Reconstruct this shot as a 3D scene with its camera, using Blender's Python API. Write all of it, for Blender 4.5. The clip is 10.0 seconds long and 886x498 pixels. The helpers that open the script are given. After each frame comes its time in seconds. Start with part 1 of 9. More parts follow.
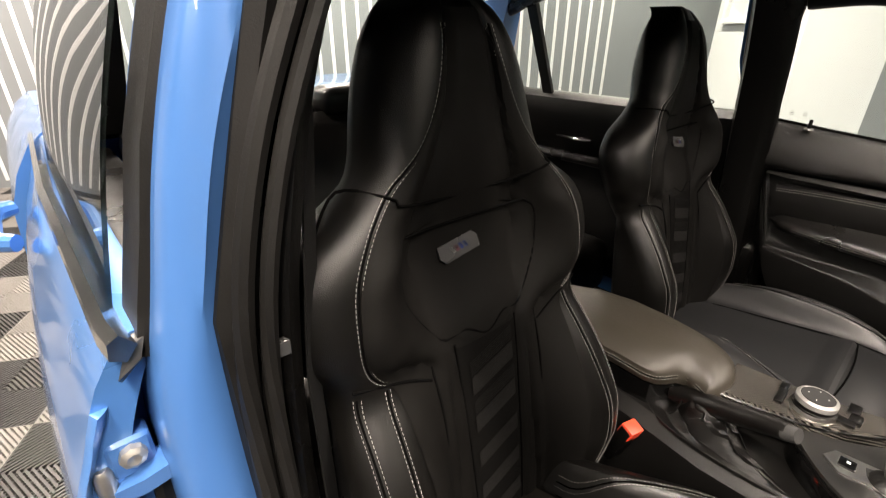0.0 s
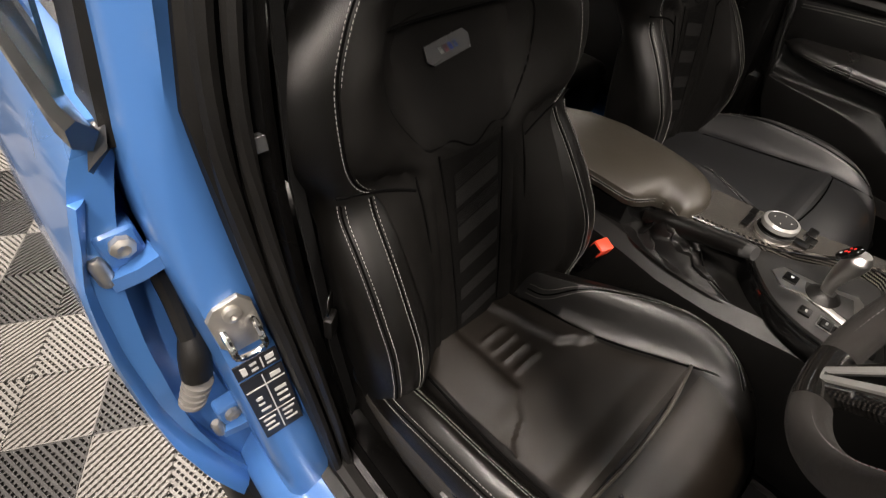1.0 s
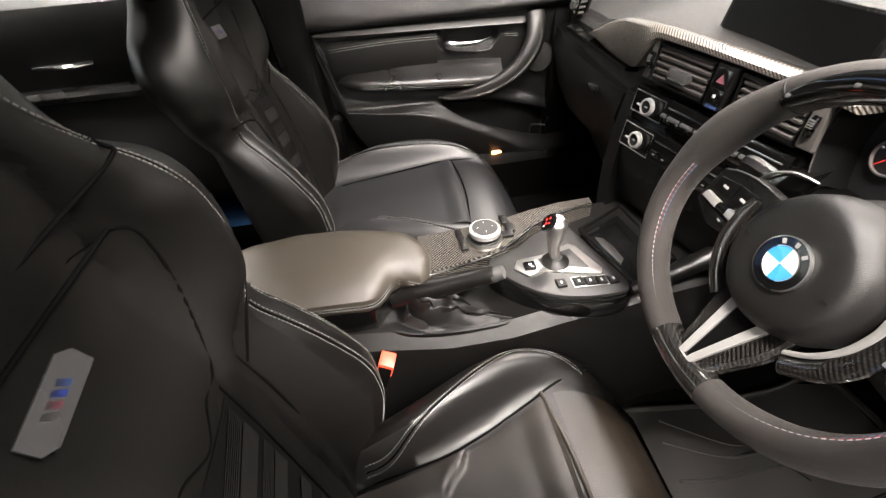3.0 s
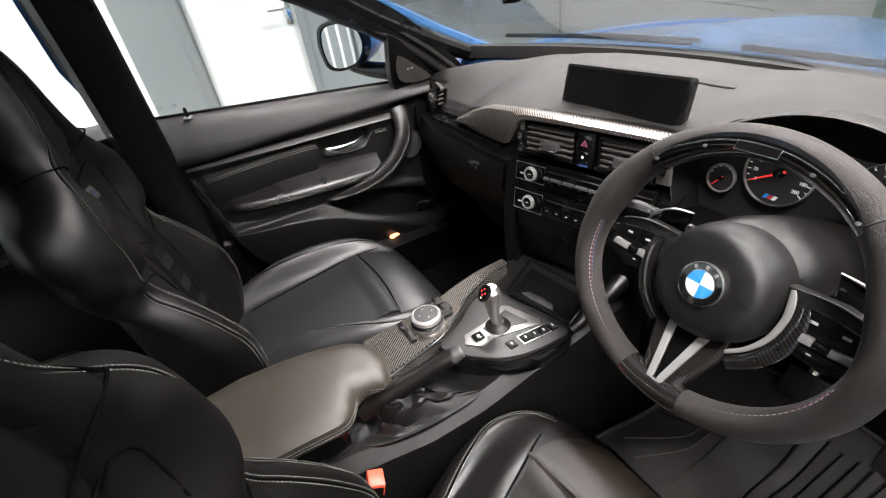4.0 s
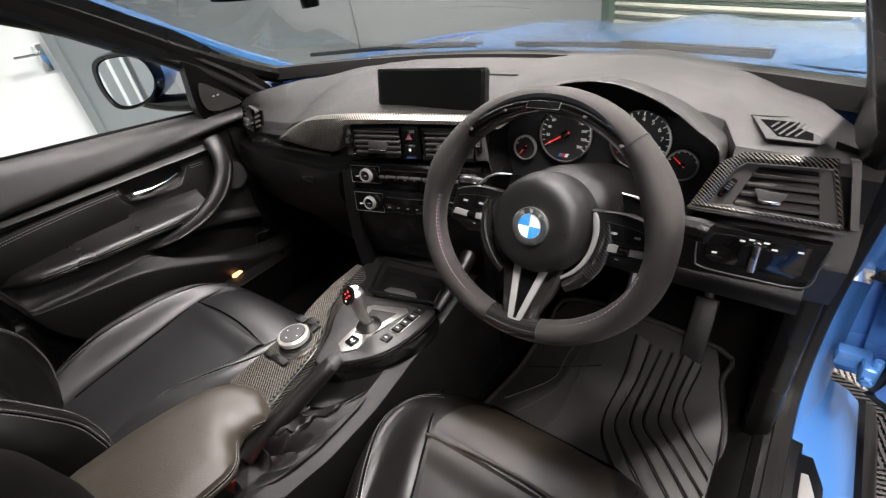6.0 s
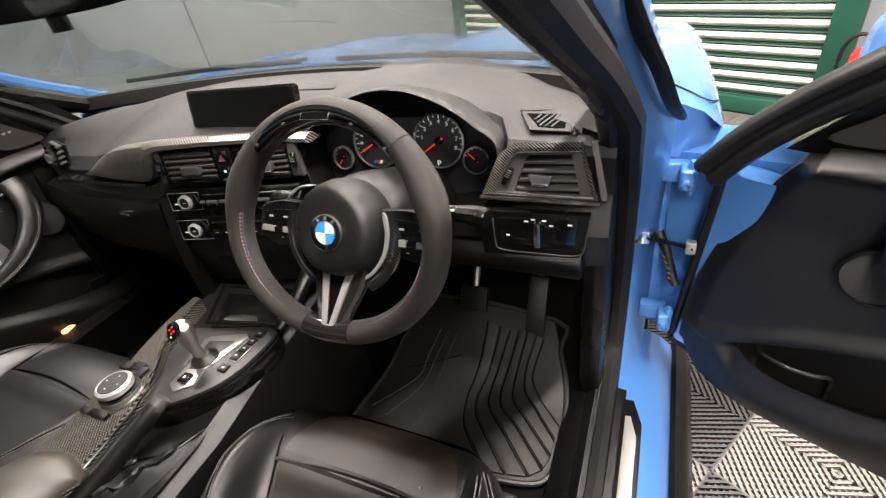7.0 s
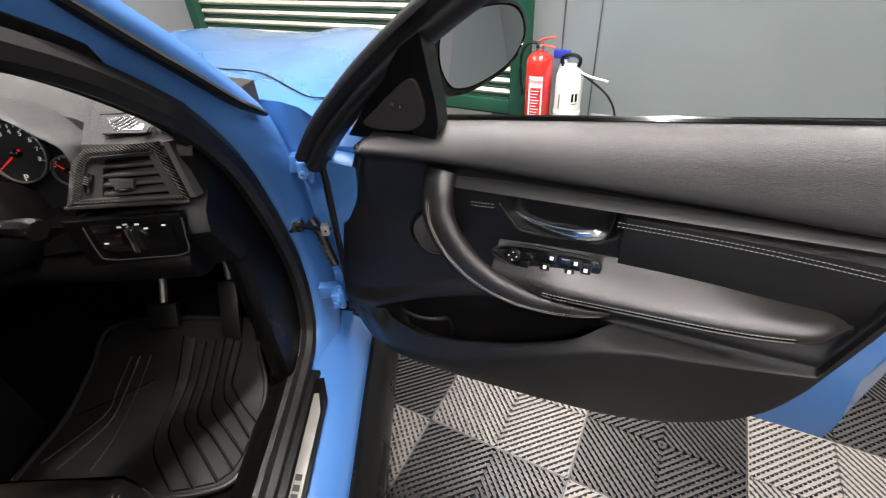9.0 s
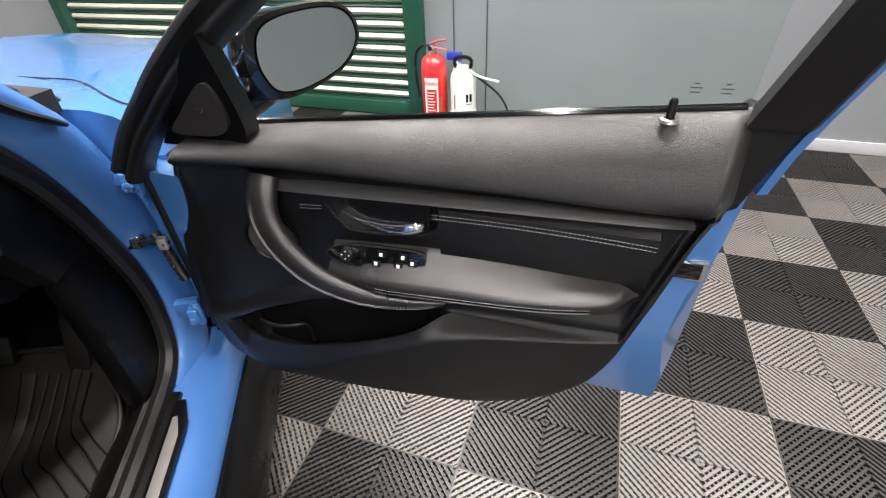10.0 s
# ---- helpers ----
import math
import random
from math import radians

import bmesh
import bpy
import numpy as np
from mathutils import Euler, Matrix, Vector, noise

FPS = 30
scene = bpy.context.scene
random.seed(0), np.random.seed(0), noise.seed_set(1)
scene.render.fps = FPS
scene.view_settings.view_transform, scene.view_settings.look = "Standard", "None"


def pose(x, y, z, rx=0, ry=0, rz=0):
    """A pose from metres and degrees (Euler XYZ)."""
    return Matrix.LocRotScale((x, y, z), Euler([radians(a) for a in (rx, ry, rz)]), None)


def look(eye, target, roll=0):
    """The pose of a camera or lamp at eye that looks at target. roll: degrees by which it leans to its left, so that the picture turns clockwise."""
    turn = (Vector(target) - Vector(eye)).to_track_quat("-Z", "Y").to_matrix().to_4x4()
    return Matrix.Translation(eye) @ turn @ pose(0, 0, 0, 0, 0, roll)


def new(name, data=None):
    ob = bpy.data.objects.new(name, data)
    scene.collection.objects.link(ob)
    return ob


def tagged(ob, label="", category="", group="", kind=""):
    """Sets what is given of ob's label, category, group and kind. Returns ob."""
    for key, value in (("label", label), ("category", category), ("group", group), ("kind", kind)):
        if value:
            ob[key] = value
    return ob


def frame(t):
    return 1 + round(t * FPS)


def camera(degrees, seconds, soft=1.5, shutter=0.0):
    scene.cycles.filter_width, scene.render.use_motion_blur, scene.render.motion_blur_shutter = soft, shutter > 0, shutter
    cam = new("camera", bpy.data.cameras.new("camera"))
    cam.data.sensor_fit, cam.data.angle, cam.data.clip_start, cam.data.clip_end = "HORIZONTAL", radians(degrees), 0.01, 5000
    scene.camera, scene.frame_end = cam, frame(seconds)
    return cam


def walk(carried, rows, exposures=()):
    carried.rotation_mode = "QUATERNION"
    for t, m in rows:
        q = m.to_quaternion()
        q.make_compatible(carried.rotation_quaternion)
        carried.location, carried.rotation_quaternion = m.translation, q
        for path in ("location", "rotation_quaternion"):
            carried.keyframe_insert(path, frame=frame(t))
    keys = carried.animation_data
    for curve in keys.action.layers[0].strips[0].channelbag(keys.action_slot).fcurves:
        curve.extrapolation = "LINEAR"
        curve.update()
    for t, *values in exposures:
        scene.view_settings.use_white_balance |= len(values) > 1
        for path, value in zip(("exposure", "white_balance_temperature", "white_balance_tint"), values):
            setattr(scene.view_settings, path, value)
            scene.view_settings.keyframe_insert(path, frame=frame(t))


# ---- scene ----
cam = camera(88.2, 10.0, soft=1.1, shutter=0.16)
PATH = [
    (0, (0.829, -0.313, 1.208), (-0.371, -1.661, 0.345), 0.3),
    (0.5, (0.829, -0.313, 1.198), (-0.275, -1.509, 0.036), 1.5),
    (1, (0.83, -0.31, 1.18), (-0.144, -1.288, -0.267), 4.0),
    (1.5, (0.831, -0.301, 1.159), (-0.035, -1.101, -0.457), 6.0),
    (2, (0.819, -0.311, 1.136), (-0.087, -0.952, -0.527), 4.0),
    (2.5, (0.724, -0.401, 1.147), (-0.493, -0.671, -0.417), -4.4),
    (3, (0.653, -0.469, 1.192), (-0.864, -0.317, -0.102), -4.4),
    (3.2, (0.649, -0.482, 1.205), (-0.888, -0.183, -0.04), -4.2),
    (4.3, (0.606, -0.579, 1.256), (-0.878, 0.23, 0.187), -11.3),
    (4.5, (0.59, -0.599, 1.252), (-0.834, 0.303, 0.177), -11.0),
    (5, (0.587, -0.617, 1.244), (-0.726, 0.406, 0.136), -8.9),
    (5.2, (0.593, -0.615, 1.241), (-0.683, 0.441, 0.119), -8.7),
    (6.3, (0.688, -0.569, 1.218), (-0.364, 0.732, 0.122), -10.0),
    (6.5, (0.712, -0.558, 1.217), (-0.268, 0.795, 0.117), -9.8),
    (7, (0.778, -0.54, 1.206), (-0.009, 0.919, 0.087), -9.9),
    (7.5, (0.845, -0.524, 1.205), (0.246, 1.011, 0.072), -9.9),
    (8, (0.937, -0.517, 1.192), (0.543, 1.07, 0.041), -8.9),
    (8.5, (1.021, -0.52, 1.185), (0.823, 1.091, 0.017), -6.8),
    (9, (1.09, -0.535, 1.18), (1.055, 1.082, 0.003), -3.9),
    (9.5, (1.171, -0.549, 1.175), (1.315, 1.061, -0.003), -2.5),
    (10, (1.245, -0.563, 1.173), (1.496, 1.033, -0.006), -2.4),
]
walk(cam, [(t, look(eye, target, roll)) for t, eye, target, roll in PATH],
     [(0.0, 0.15, 7500, 10), (0.5, -0.28, 7400, 10), (1.0, -0.38, 7200, 10), (1.5, -0.05, 7000, 10), (2.0, 0.32, 7050, 10), (2.5, 0.82, 7300, 10), (3.0, 1.25, 6900, 10), (3.6, 0.95, 6500, 10), (4.5, 0.47, 6450, 10), (5.5, 0.45, 6500, 10),
      (6.5, 0.5, 6750, 10), (7.0, 0.52, 6900, 10), (7.5, 0.45, 6800, 10), (8.5, 0.1, 6650, 10), (10.0, -0.08, 6550, 10)])

# ---- light ----
ROOM = pose(0, 0, 0, 0, 0, -28.5)
world = bpy.data.worlds.new("world")
scene.world = world
world.use_nodes = True
world.node_tree.nodes["Background"].inputs[0].default_value = (0.5, 0.55, 0.6, 1)
world.node_tree.nodes["Background"].inputs[1].default_value = 0.05
scene.view_settings.exposure = 0.0

# rows of unseen ceiling battens, placed for light: x, y in the room, watts
# the last two are added to brighten the driver's door card and console
LAMPS = [(-1.7, 1.95, 120), (-1.7, 0.4, 90), (-1.7, -3.7, 120), (0.9, 1.95, 130), (1.2, 0.4, 100), (0.9, -3.7, 205), (3.4, 1.95, 90), (3.4, 0.0, 40), (3.4, -3.7, 185), (2.3, -1.9, 150), (4.7, -1.4, 40)]


# ---- helpers of this scene ----
def surf(name, col, rough=0.5, metal=0.0, grain=400.0, bump=0.1, stain=6.0, vary=0.25, rvary=0.15, coat=0.0, sheen=0.0, spec=0.5, voronoi=False):
    """A painted, cast or woven surface: colour in two scales, uneven gloss and a fine relief."""
    m = bpy.data.materials.new(name)
    m.use_nodes = True
    t = m.node_tree
    n, l = t.nodes, t.links
    b = n["Principled BSDF"]
    co = n.new("ShaderNodeTexCoord")
    big, small = n.new("ShaderNodeTexNoise"), n.new("ShaderNodeTexVoronoi" if voronoi else "ShaderNodeTexNoise")
    big.inputs["Scale"].default_value, big.inputs["Detail"].default_value = stain, 5
    small.inputs["Scale"].default_value = grain
    l.new(co.outputs["Object"], big.inputs["Vector"])
    l.new(co.outputs["Object"], small.inputs["Vector"])
    mix = n.new("ShaderNodeMix")
    mix.data_type = "RGBA"
    mix.inputs[6].default_value = (*[c * (1 - vary) for c in col], 1)
    mix.inputs[7].default_value = (*[min(1, c * (1 + vary)) for c in col], 1)
    l.new(big.outputs[0], mix.inputs[0])
    l.new(mix.outputs[2], b.inputs["Base Color"])
    r = n.new("ShaderNodeMapRange")
    r.inputs[3].default_value, r.inputs[4].default_value = max(0.02, rough - rvary), min(1, rough + rvary)
    l.new(big.outputs[0], r.inputs[0])
    l.new(r.outputs[0], b.inputs["Roughness"])
    if bump:
        bp = n.new("ShaderNodeBump")
        bp.inputs["Strength"].default_value, bp.inputs["Distance"].default_value = bump, 0.002
        l.new(small.outputs[0], bp.inputs["Height"])
        l.new(bp.outputs[0], b.inputs["Normal"])
    b.inputs["Metallic"].default_value = metal
    b.inputs["Coat Weight"].default_value, b.inputs["Coat Roughness"].default_value = coat, 0.03
    b.inputs["Sheen Weight"].default_value, b.inputs["Specular IOR Level"].default_value = sheen, spec
    return m


def weave(name, dark, light, pitch, coat, rough=0.3, metal=0.4):
    """A diagonal twill of two tones, as in carbon fibre."""
    m = surf(name, dark, rough, metal, coat=coat, bump=0.0)
    t = m.node_tree
    n, l = t.nodes, t.links
    b = n["Principled BSDF"]
    co = n.new("ShaderNodeTexCoord")
    tones = []
    for axis, step, low, high in (((0.62, 0.55, 0.62), pitch, 0.0, 1.0), ((0.62, -0.75, -0.5), pitch * 0.8, 0.6, 1.0)):
        dot, turn, sine, span = n.new("ShaderNodeVectorMath"), n.new("ShaderNodeMath"), n.new("ShaderNodeMath"), n.new("ShaderNodeMapRange")
        dot.operation, turn.operation, sine.operation = "DOT_PRODUCT", "MULTIPLY", "SINE"
        dot.inputs[1].default_value = axis
        turn.inputs[1].default_value = 2 * math.pi / step
        l.new(co.outputs["Object"], dot.inputs[0])
        l.new(dot.outputs["Value"], turn.inputs[0])
        l.new(turn.outputs[0], sine.inputs[0])
        l.new(sine.outputs[0], span.inputs[0])
        span.inputs[1].default_value, span.inputs[2].default_value = -0.5, 0.5
        span.inputs[3].default_value, span.inputs[4].default_value = low, high
        tones.append(span)
    both = n.new("ShaderNodeMath")
    both.operation = "MULTIPLY"
    l.new(tones[0].outputs[0], both.inputs[0])
    l.new(tones[1].outputs[0], both.inputs[1])
    mix = n.new("ShaderNodeMix")
    mix.data_type = "RGBA"
    mix.inputs[6].default_value, mix.inputs[7].default_value = (*dark, 1), (*light, 1)
    l.new(both.outputs[0], mix.inputs[0])
    l.new(mix.outputs[2], b.inputs["Base Color"])
    return m


def glass(name, tint=(1, 1, 1)):
    """Clear thin glass: what is behind shows through, with a faint mirror image on top."""
    m = bpy.data.materials.new(name)
    m.use_nodes = True
    t = m.node_tree
    n, l = t.nodes, t.links
    n.remove(n["Principled BSDF"])
    clear, shine, lw, mix = n.new("ShaderNodeBsdfTransparent"), n.new("ShaderNodeBsdfGlossy"), n.new("ShaderNodeLayerWeight"), n.new("ShaderNodeMixShader")
    clear.inputs["Color"].default_value = (*tint, 1)
    shine.inputs["Roughness"].default_value = 0.01
    lw.inputs["Blend"].default_value = 0.5
    fifth, add = n.new("ShaderNodeMath"), n.new("ShaderNodeMath")
    fifth.operation, add.operation = "POWER", "MULTIPLY_ADD"
    fifth.inputs[1].default_value, add.inputs[1].default_value, add.inputs[2].default_value = 5.0, 0.9, 0.02
    l.new(lw.outputs["Facing"], fifth.inputs[0])
    l.new(fifth.outputs[0], add.inputs[0])
    l.new(add.outputs[0], mix.inputs[0])
    l.new(clear.outputs[0], mix.inputs[1])
    l.new(shine.outputs[0], mix.inputs[2])
    l.new(mix.outputs[0], n["Material Output"].inputs["Surface"])
    return m


def glow(name, col, strength):
    m = bpy.data.materials.new(name)
    m.use_nodes = True
    b = m.node_tree.nodes["Principled BSDF"]
    b.inputs["Base Color"].default_value = (*col, 1)
    b.inputs["Emission Color"].default_value, b.inputs["Emission Strength"].default_value = (*col, 1), strength
    return m


def ease(a, b, x):
    f = min(1, max(0, (x - a) / (b - a)))
    return f * f * (3 - 2 * f)


def thing(name, at, label, category, group=""):
    e = new(name)
    e.empty_display_size = 0.1
    e.location = at
    return tagged(e, label, category, group)


def finish(name, bm, mat, smooth=35):
    me = bpy.data.meshes.new(name)
    bmesh.ops.recalc_face_normals(bm, faces=bm.faces)
    bm.to_mesh(me)
    bm.free()
    for m in (mat if isinstance(mat, (list, tuple)) else [mat]):
        me.materials.append(m)
    if smooth:
        me.shade_smooth()
        me.set_sharp_from_angle(angle=radians(smooth))
    return me


def part(name, bm, mat, parent, label="", smooth=35):
    """Links a bmesh, built in the world's metres, as one mesh under a thing or under a part."""
    ob = new(name, finish(name, bm, mat, smooth))
    ob.parent = parent
    if parent.type == "EMPTY":
        ob.matrix_parent_inverse = Matrix.Translation(-Vector(parent.location))
    return tagged(ob, label)


def solo(name, bm, mat, label, category="", kind="", smooth=35, group=""):
    return tagged(new(name, finish(name, bm, mat, smooth)), label, category, group, kind)


def rbox(lo, hi, bevel=0.0, seg=2, m=None, bm=None):
    """A box from corner to corner with rounded edges."""
    own = bmesh.new()
    c = [(a + b) / 2 for a, b in zip(lo, hi)]
    s = [abs(b - a) for a, b in zip(lo, hi)]
    bmesh.ops.create_cube(own, size=1, matrix=Matrix.LocRotScale(c, None, s))
    if bevel:
        bmesh.ops.bevel(own, geom=own.edges[:], offset=min(bevel, min(s) * 0.45), segments=seg, profile=0.6, affect="EDGES")
    if m:
        bmesh.ops.transform(own, matrix=m, verts=own.verts)
    if bm is None:
        return own
    join(bm, own)
    return bm


def join(bm, other):
    me = bpy.data.meshes.new("joint")
    other.to_mesh(me)
    other.free()
    bm.from_mesh(me)
    bpy.data.meshes.remove(me)
    return bm


def loft(rings, closed=True, caps=True, bm=None):
    """A skin over rings of equally many points."""
    bm = bm or bmesh.new()
    rows = [[bm.verts.new(p) for p in r] for r in rings]
    k = len(rows[0])
    for a, b in zip(rows, rows[1:]):
        for i in range(k if closed else k - 1):
            j = (i + 1) % k
            bm.faces.new((a[i], a[j], b[j], b[i]))
    if caps and closed:
        bm.faces.new(rows[0][::-1])
        bm.faces.new(rows[-1])
    return bm


def spline(points, steps=8, closed=False):
    """A smooth line through a few points."""
    p = [Vector(q) for q in points]
    n = len(p)
    out = []
    for i in range(n if closed else n - 1):
        a, b, c, d = (p[(i + k) % n] if closed else p[min(max(i + k, 0), n - 1)] for k in (-1, 0, 1, 2))
        for s in range(steps):
            t = s / steps
            out.append(0.5 * (2 * b + (c - a) * t + (2 * a - 5 * b + 4 * c - d) * t * t + (3 * b - a - 3 * c + d) * t ** 3))
    if not closed:
        out.append(p[-1])
    return out


def tube(points, r, sides=8, steps=6, closed=False, flat=1.0, up=(0, 0, 1), bm=None, smooth=True):
    """A round or flattened rod along a smooth line; r may be one radius or one for each point."""
    radii = list(r) if isinstance(r, (list, tuple)) else [r] * len(points)
    line = spline(points, steps, closed) if smooth else [Vector(q) for q in points]
    if smooth:
        rr = [v[0] for v in spline([(q, 0, 0) for q in radii], steps, closed)]
    else:
        rr = radii
    n = len(line)
    rings = []
    for i, q in enumerate(line):
        a = line[(i - 1) % n] if closed or i else line[0]
        b = line[(i + 1) % n] if closed or i < n - 1 else line[-1]
        d = (b - a).normalized()
        s = d.cross(Vector(up))
        s = s.normalized() if s.length > 1e-4 else d.orthogonal().normalized()
        u = s.cross(d)
        rings.append([q + s * (rr[i] * math.cos(2 * math.pi * k / sides)) + u * (rr[i] * flat * math.sin(2 * math.pi * k / sides)) for k in range(sides)])
    if closed:
        rings.append(rings[0])
        bm2 = loft(rings, True, False, bm)
        bmesh.ops.remove_doubles(bm2, verts=bm2.verts, dist=1e-6)
        return bm2
    return loft(rings, True, True, bm)


def lathe(profile, m, sides=24, bm=None, caps=True):
    """A turned body: radius and height pairs round the z axis of m."""
    return loft([[m @ Vector((r * math.cos(2 * math.pi * k / sides), r * math.sin(2 * math.pi * k / sides), h)) for k in range(sides)] for r, h in profile], True, caps, bm)


def plate(outline, thick, m, bevel=0.0, bm=None, seg=2):
    """A flat piece with a free outline in the plane of m, thick along its z."""
    own = bmesh.new()
    lo = [own.verts.new((x, y, 0)) for x, y in outline]
    f = own.faces.new(lo)
    ext = bmesh.ops.extrude_face_region(own, geom=[f])
    bmesh.ops.translate(own, vec=(0, 0, thick), verts=[v for v in ext["geom"] if isinstance(v, bmesh.types.BMVert)])
    if bevel:
        top = [e for e in own.edges if all(abs(v.co.z - thick) < 1e-6 for v in e.verts)]
        bmesh.ops.bevel(own, geom=top, offset=bevel, segments=seg, profile=0.6, affect="EDGES")
    bmesh.ops.transform(own, matrix=m, verts=own.verts)
    if bm is None:
        return own
    return join(bm, own)


def stitches(line, r=0.0007, length=0.0035, gap=0.002, bm=None):
    """A row of short threads along a line of points."""
    bm = bm or bmesh.new()
    pts = [Vector(p) for p in line]
    dist = [0]
    for a, b in zip(pts, pts[1:]):
        dist.append(dist[-1] + (b - a).length)

    def at(s):
        for i in range(len(pts) - 1):
            if dist[i + 1] >= s:
                f = (s - dist[i]) / max(1e-9, dist[i + 1] - dist[i])
                return pts[i].lerp(pts[i + 1], f)
        return pts[-1]
    s = 0
    while s + length < dist[-1]:
        tube([at(s), at(s + length)], r, 4, 1, smooth=False, bm=bm)
        s += length + gap
    return bm


def frame_at(o, x, y):
    """A pose with its origin at o, its x axis along x and its y axis near y."""
    x, y = Vector(x).normalized(), Vector(y)
    z = x.cross(y).normalized()
    y = z.cross(x)
    return Matrix(((x.x, y.x, z.x, o[0]), (x.y, y.y, z.y, o[1]), (x.z, y.z, z.z, o[2]), (0, 0, 0, 1)))


def lettering(name, text, size, m, mat, parent, depth=0.0006, align="CENTER"):
    cu = bpy.data.curves.new(name, "FONT")
    cu.body, cu.size, cu.extrude, cu.align_x, cu.align_y = text, size, depth, align, "CENTER"
    ob = bpy.data.objects.new(name, cu)
    me = bpy.data.meshes.new_from_object(ob)
    bpy.data.objects.remove(ob)
    bm = bmesh.new()
    bm.from_mesh(me)
    bpy.data.meshes.remove(me)
    bmesh.ops.transform(bm, matrix=m, verts=bm.verts)
    return part(name, bm, mat, parent, smooth=0)


def mirror_x(bm, c):
    bmesh.ops.transform(bm, matrix=Matrix.Translation((2 * c, 0, 0)) @ Matrix.Diagonal((-1, 1, 1, 1)), verts=bm.verts)
    bmesh.ops.reverse_faces(bm, faces=bm.faces)
    return bm


# ---- materials ----
GREY_WALL = surf("grey_wall_paint", (0.19, 0.204, 0.212), 0.45, grain=60, bump=0.05, stain=1.5, vary=0.08)
WHITE_WALL = surf("white_wall_paint", (0.62, 0.635, 0.64), 0.6, grain=80, bump=0.04, stain=2, vary=0.04)
CEILING_PAINT = surf("fill_cut_ceiling_paint", (0.26, 0.265, 0.27), 0.7, grain=60, bump=0.05, stain=2, vary=0.06)
WHITE_GLOSS = surf("white_gloss_paint", (0.8, 0.8, 0.79), 0.3, grain=50, bump=0.02, stain=2, vary=0.03)
CONCRETE = surf("dark_concrete", (0.03, 0.03, 0.03), 0.8, grain=40, bump=0.3, stain=3)
TILE_LIGHT = surf("light_grey_plastic_tile", (0.108, 0.102, 0.093), 0.42, grain=300, bump=0.05, stain=3, vary=0.2)
TILE_DARK = surf("charcoal_plastic_tile", (0.012, 0.0115, 0.011), 0.42, grain=300, bump=0.05, stain=3, vary=0.2, spec=0.36)
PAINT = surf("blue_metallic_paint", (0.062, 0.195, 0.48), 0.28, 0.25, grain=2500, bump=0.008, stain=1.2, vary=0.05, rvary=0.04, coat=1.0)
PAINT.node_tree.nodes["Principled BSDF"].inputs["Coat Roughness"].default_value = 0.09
# body blue once more, with the shade inside the door openings mixed in
SHADED_PAINT = surf("shaded_blue_paint", (0.045, 0.14, 0.36), 0.34, 0.1, grain=900, bump=0.02, stain=5, vary=0.12, rvary=0.1, coat=0.8)
RUBBER = surf("black_rubber_seal", (0.005, 0.0047, 0.0043), 0.45, grain=500, bump=0.15, stain=12, vary=0.35, spec=0.34)
PLASTIC = surf("black_grained_plastic", (0.0020, 0.0019, 0.0018), 0.30, grain=1400, bump=0.2, stain=9, vary=0.25, voronoi=True, spec=0.30)
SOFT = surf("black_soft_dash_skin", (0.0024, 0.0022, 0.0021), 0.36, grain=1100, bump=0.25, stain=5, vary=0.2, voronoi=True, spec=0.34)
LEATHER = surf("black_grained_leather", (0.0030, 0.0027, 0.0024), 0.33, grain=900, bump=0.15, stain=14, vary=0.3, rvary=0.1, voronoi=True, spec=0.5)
SUEDE = surf("black_suede", (0.0030, 0.0027, 0.0023), 0.66, grain=1800, bump=0.3, stain=25, vary=0.5, spec=0.15)
RIM_SUEDE = surf("worn_charcoal_suede", (0.0122, 0.0098, 0.0080), 0.52, grain=1500, bump=0.6, stain=30, vary=0.8, sheen=0.05, spec=0.4)
PERFORATED = surf("ribbed_black_cloth", (0.0026, 0.0024, 0.0022), 0.8, grain=1500, bump=0.5, stain=14, vary=0.3, spec=0.1)
CARPET = surf("black_carpet", (0.0026, 0.0024, 0.0022), 1.0, grain=1600, bump=0.9, stain=9, vary=0.4, spec=0.05)
MAT_RUBBER = surf("black_rubber_mat", (0.0088, 0.0080, 0.0072), 0.55, grain=700, bump=0.2, stain=7, vary=0.45, spec=0.45)
HEADLINING = surf("black_headlining", (0.006, 0.006, 0.006), 0.95, grain=1500, bump=0.3, stain=6, spec=0.2)
# skin of the dashboard's top, paled for the light falling on it
TOP_LIT_DASH_SKIN = surf("top_lit_dash_skin", (0.0095, 0.009, 0.0083), 0.46, grain=1100, bump=0.4, stain=5, vary=0.2, voronoi=True, spec=0.42)
SLAT_BLACK = surf("satin_black_slat", (0.046, 0.043, 0.040), 0.36, grain=900, bump=0.05, vary=0.15)
PIANO = surf("gloss_black_plastic", (0.003, 0.003, 0.003), 0.12, grain=200, bump=0.0, rvary=0.05, coat=0.5, spec=0.4)
CHROME = surf("bright_chrome", (0.78, 0.78, 0.78), 0.12, 1.0, grain=300, bump=0.0, vary=0.05, rvary=0.06)
SATIN = surf("satin_silver", (0.62, 0.61, 0.59), 0.3, 1.0, grain=900, bump=0.03, vary=0.06)
GREY_TRIM = surf("satin_grey_trim", (0.08, 0.08, 0.08), 0.35, 0.5, grain=900, bump=0.05, vary=0.1)
SILVER_KEY = surf("bright_silver_key", (0.36, 0.355, 0.345), 0.30, 0.5, grain=1500, bump=0.02, vary=0.06)
ZINC = surf("dull_zinc_steel", (0.48, 0.46, 0.42), 0.42, 0.9, grain=200, bump=0.2, stain=30, vary=0.3)
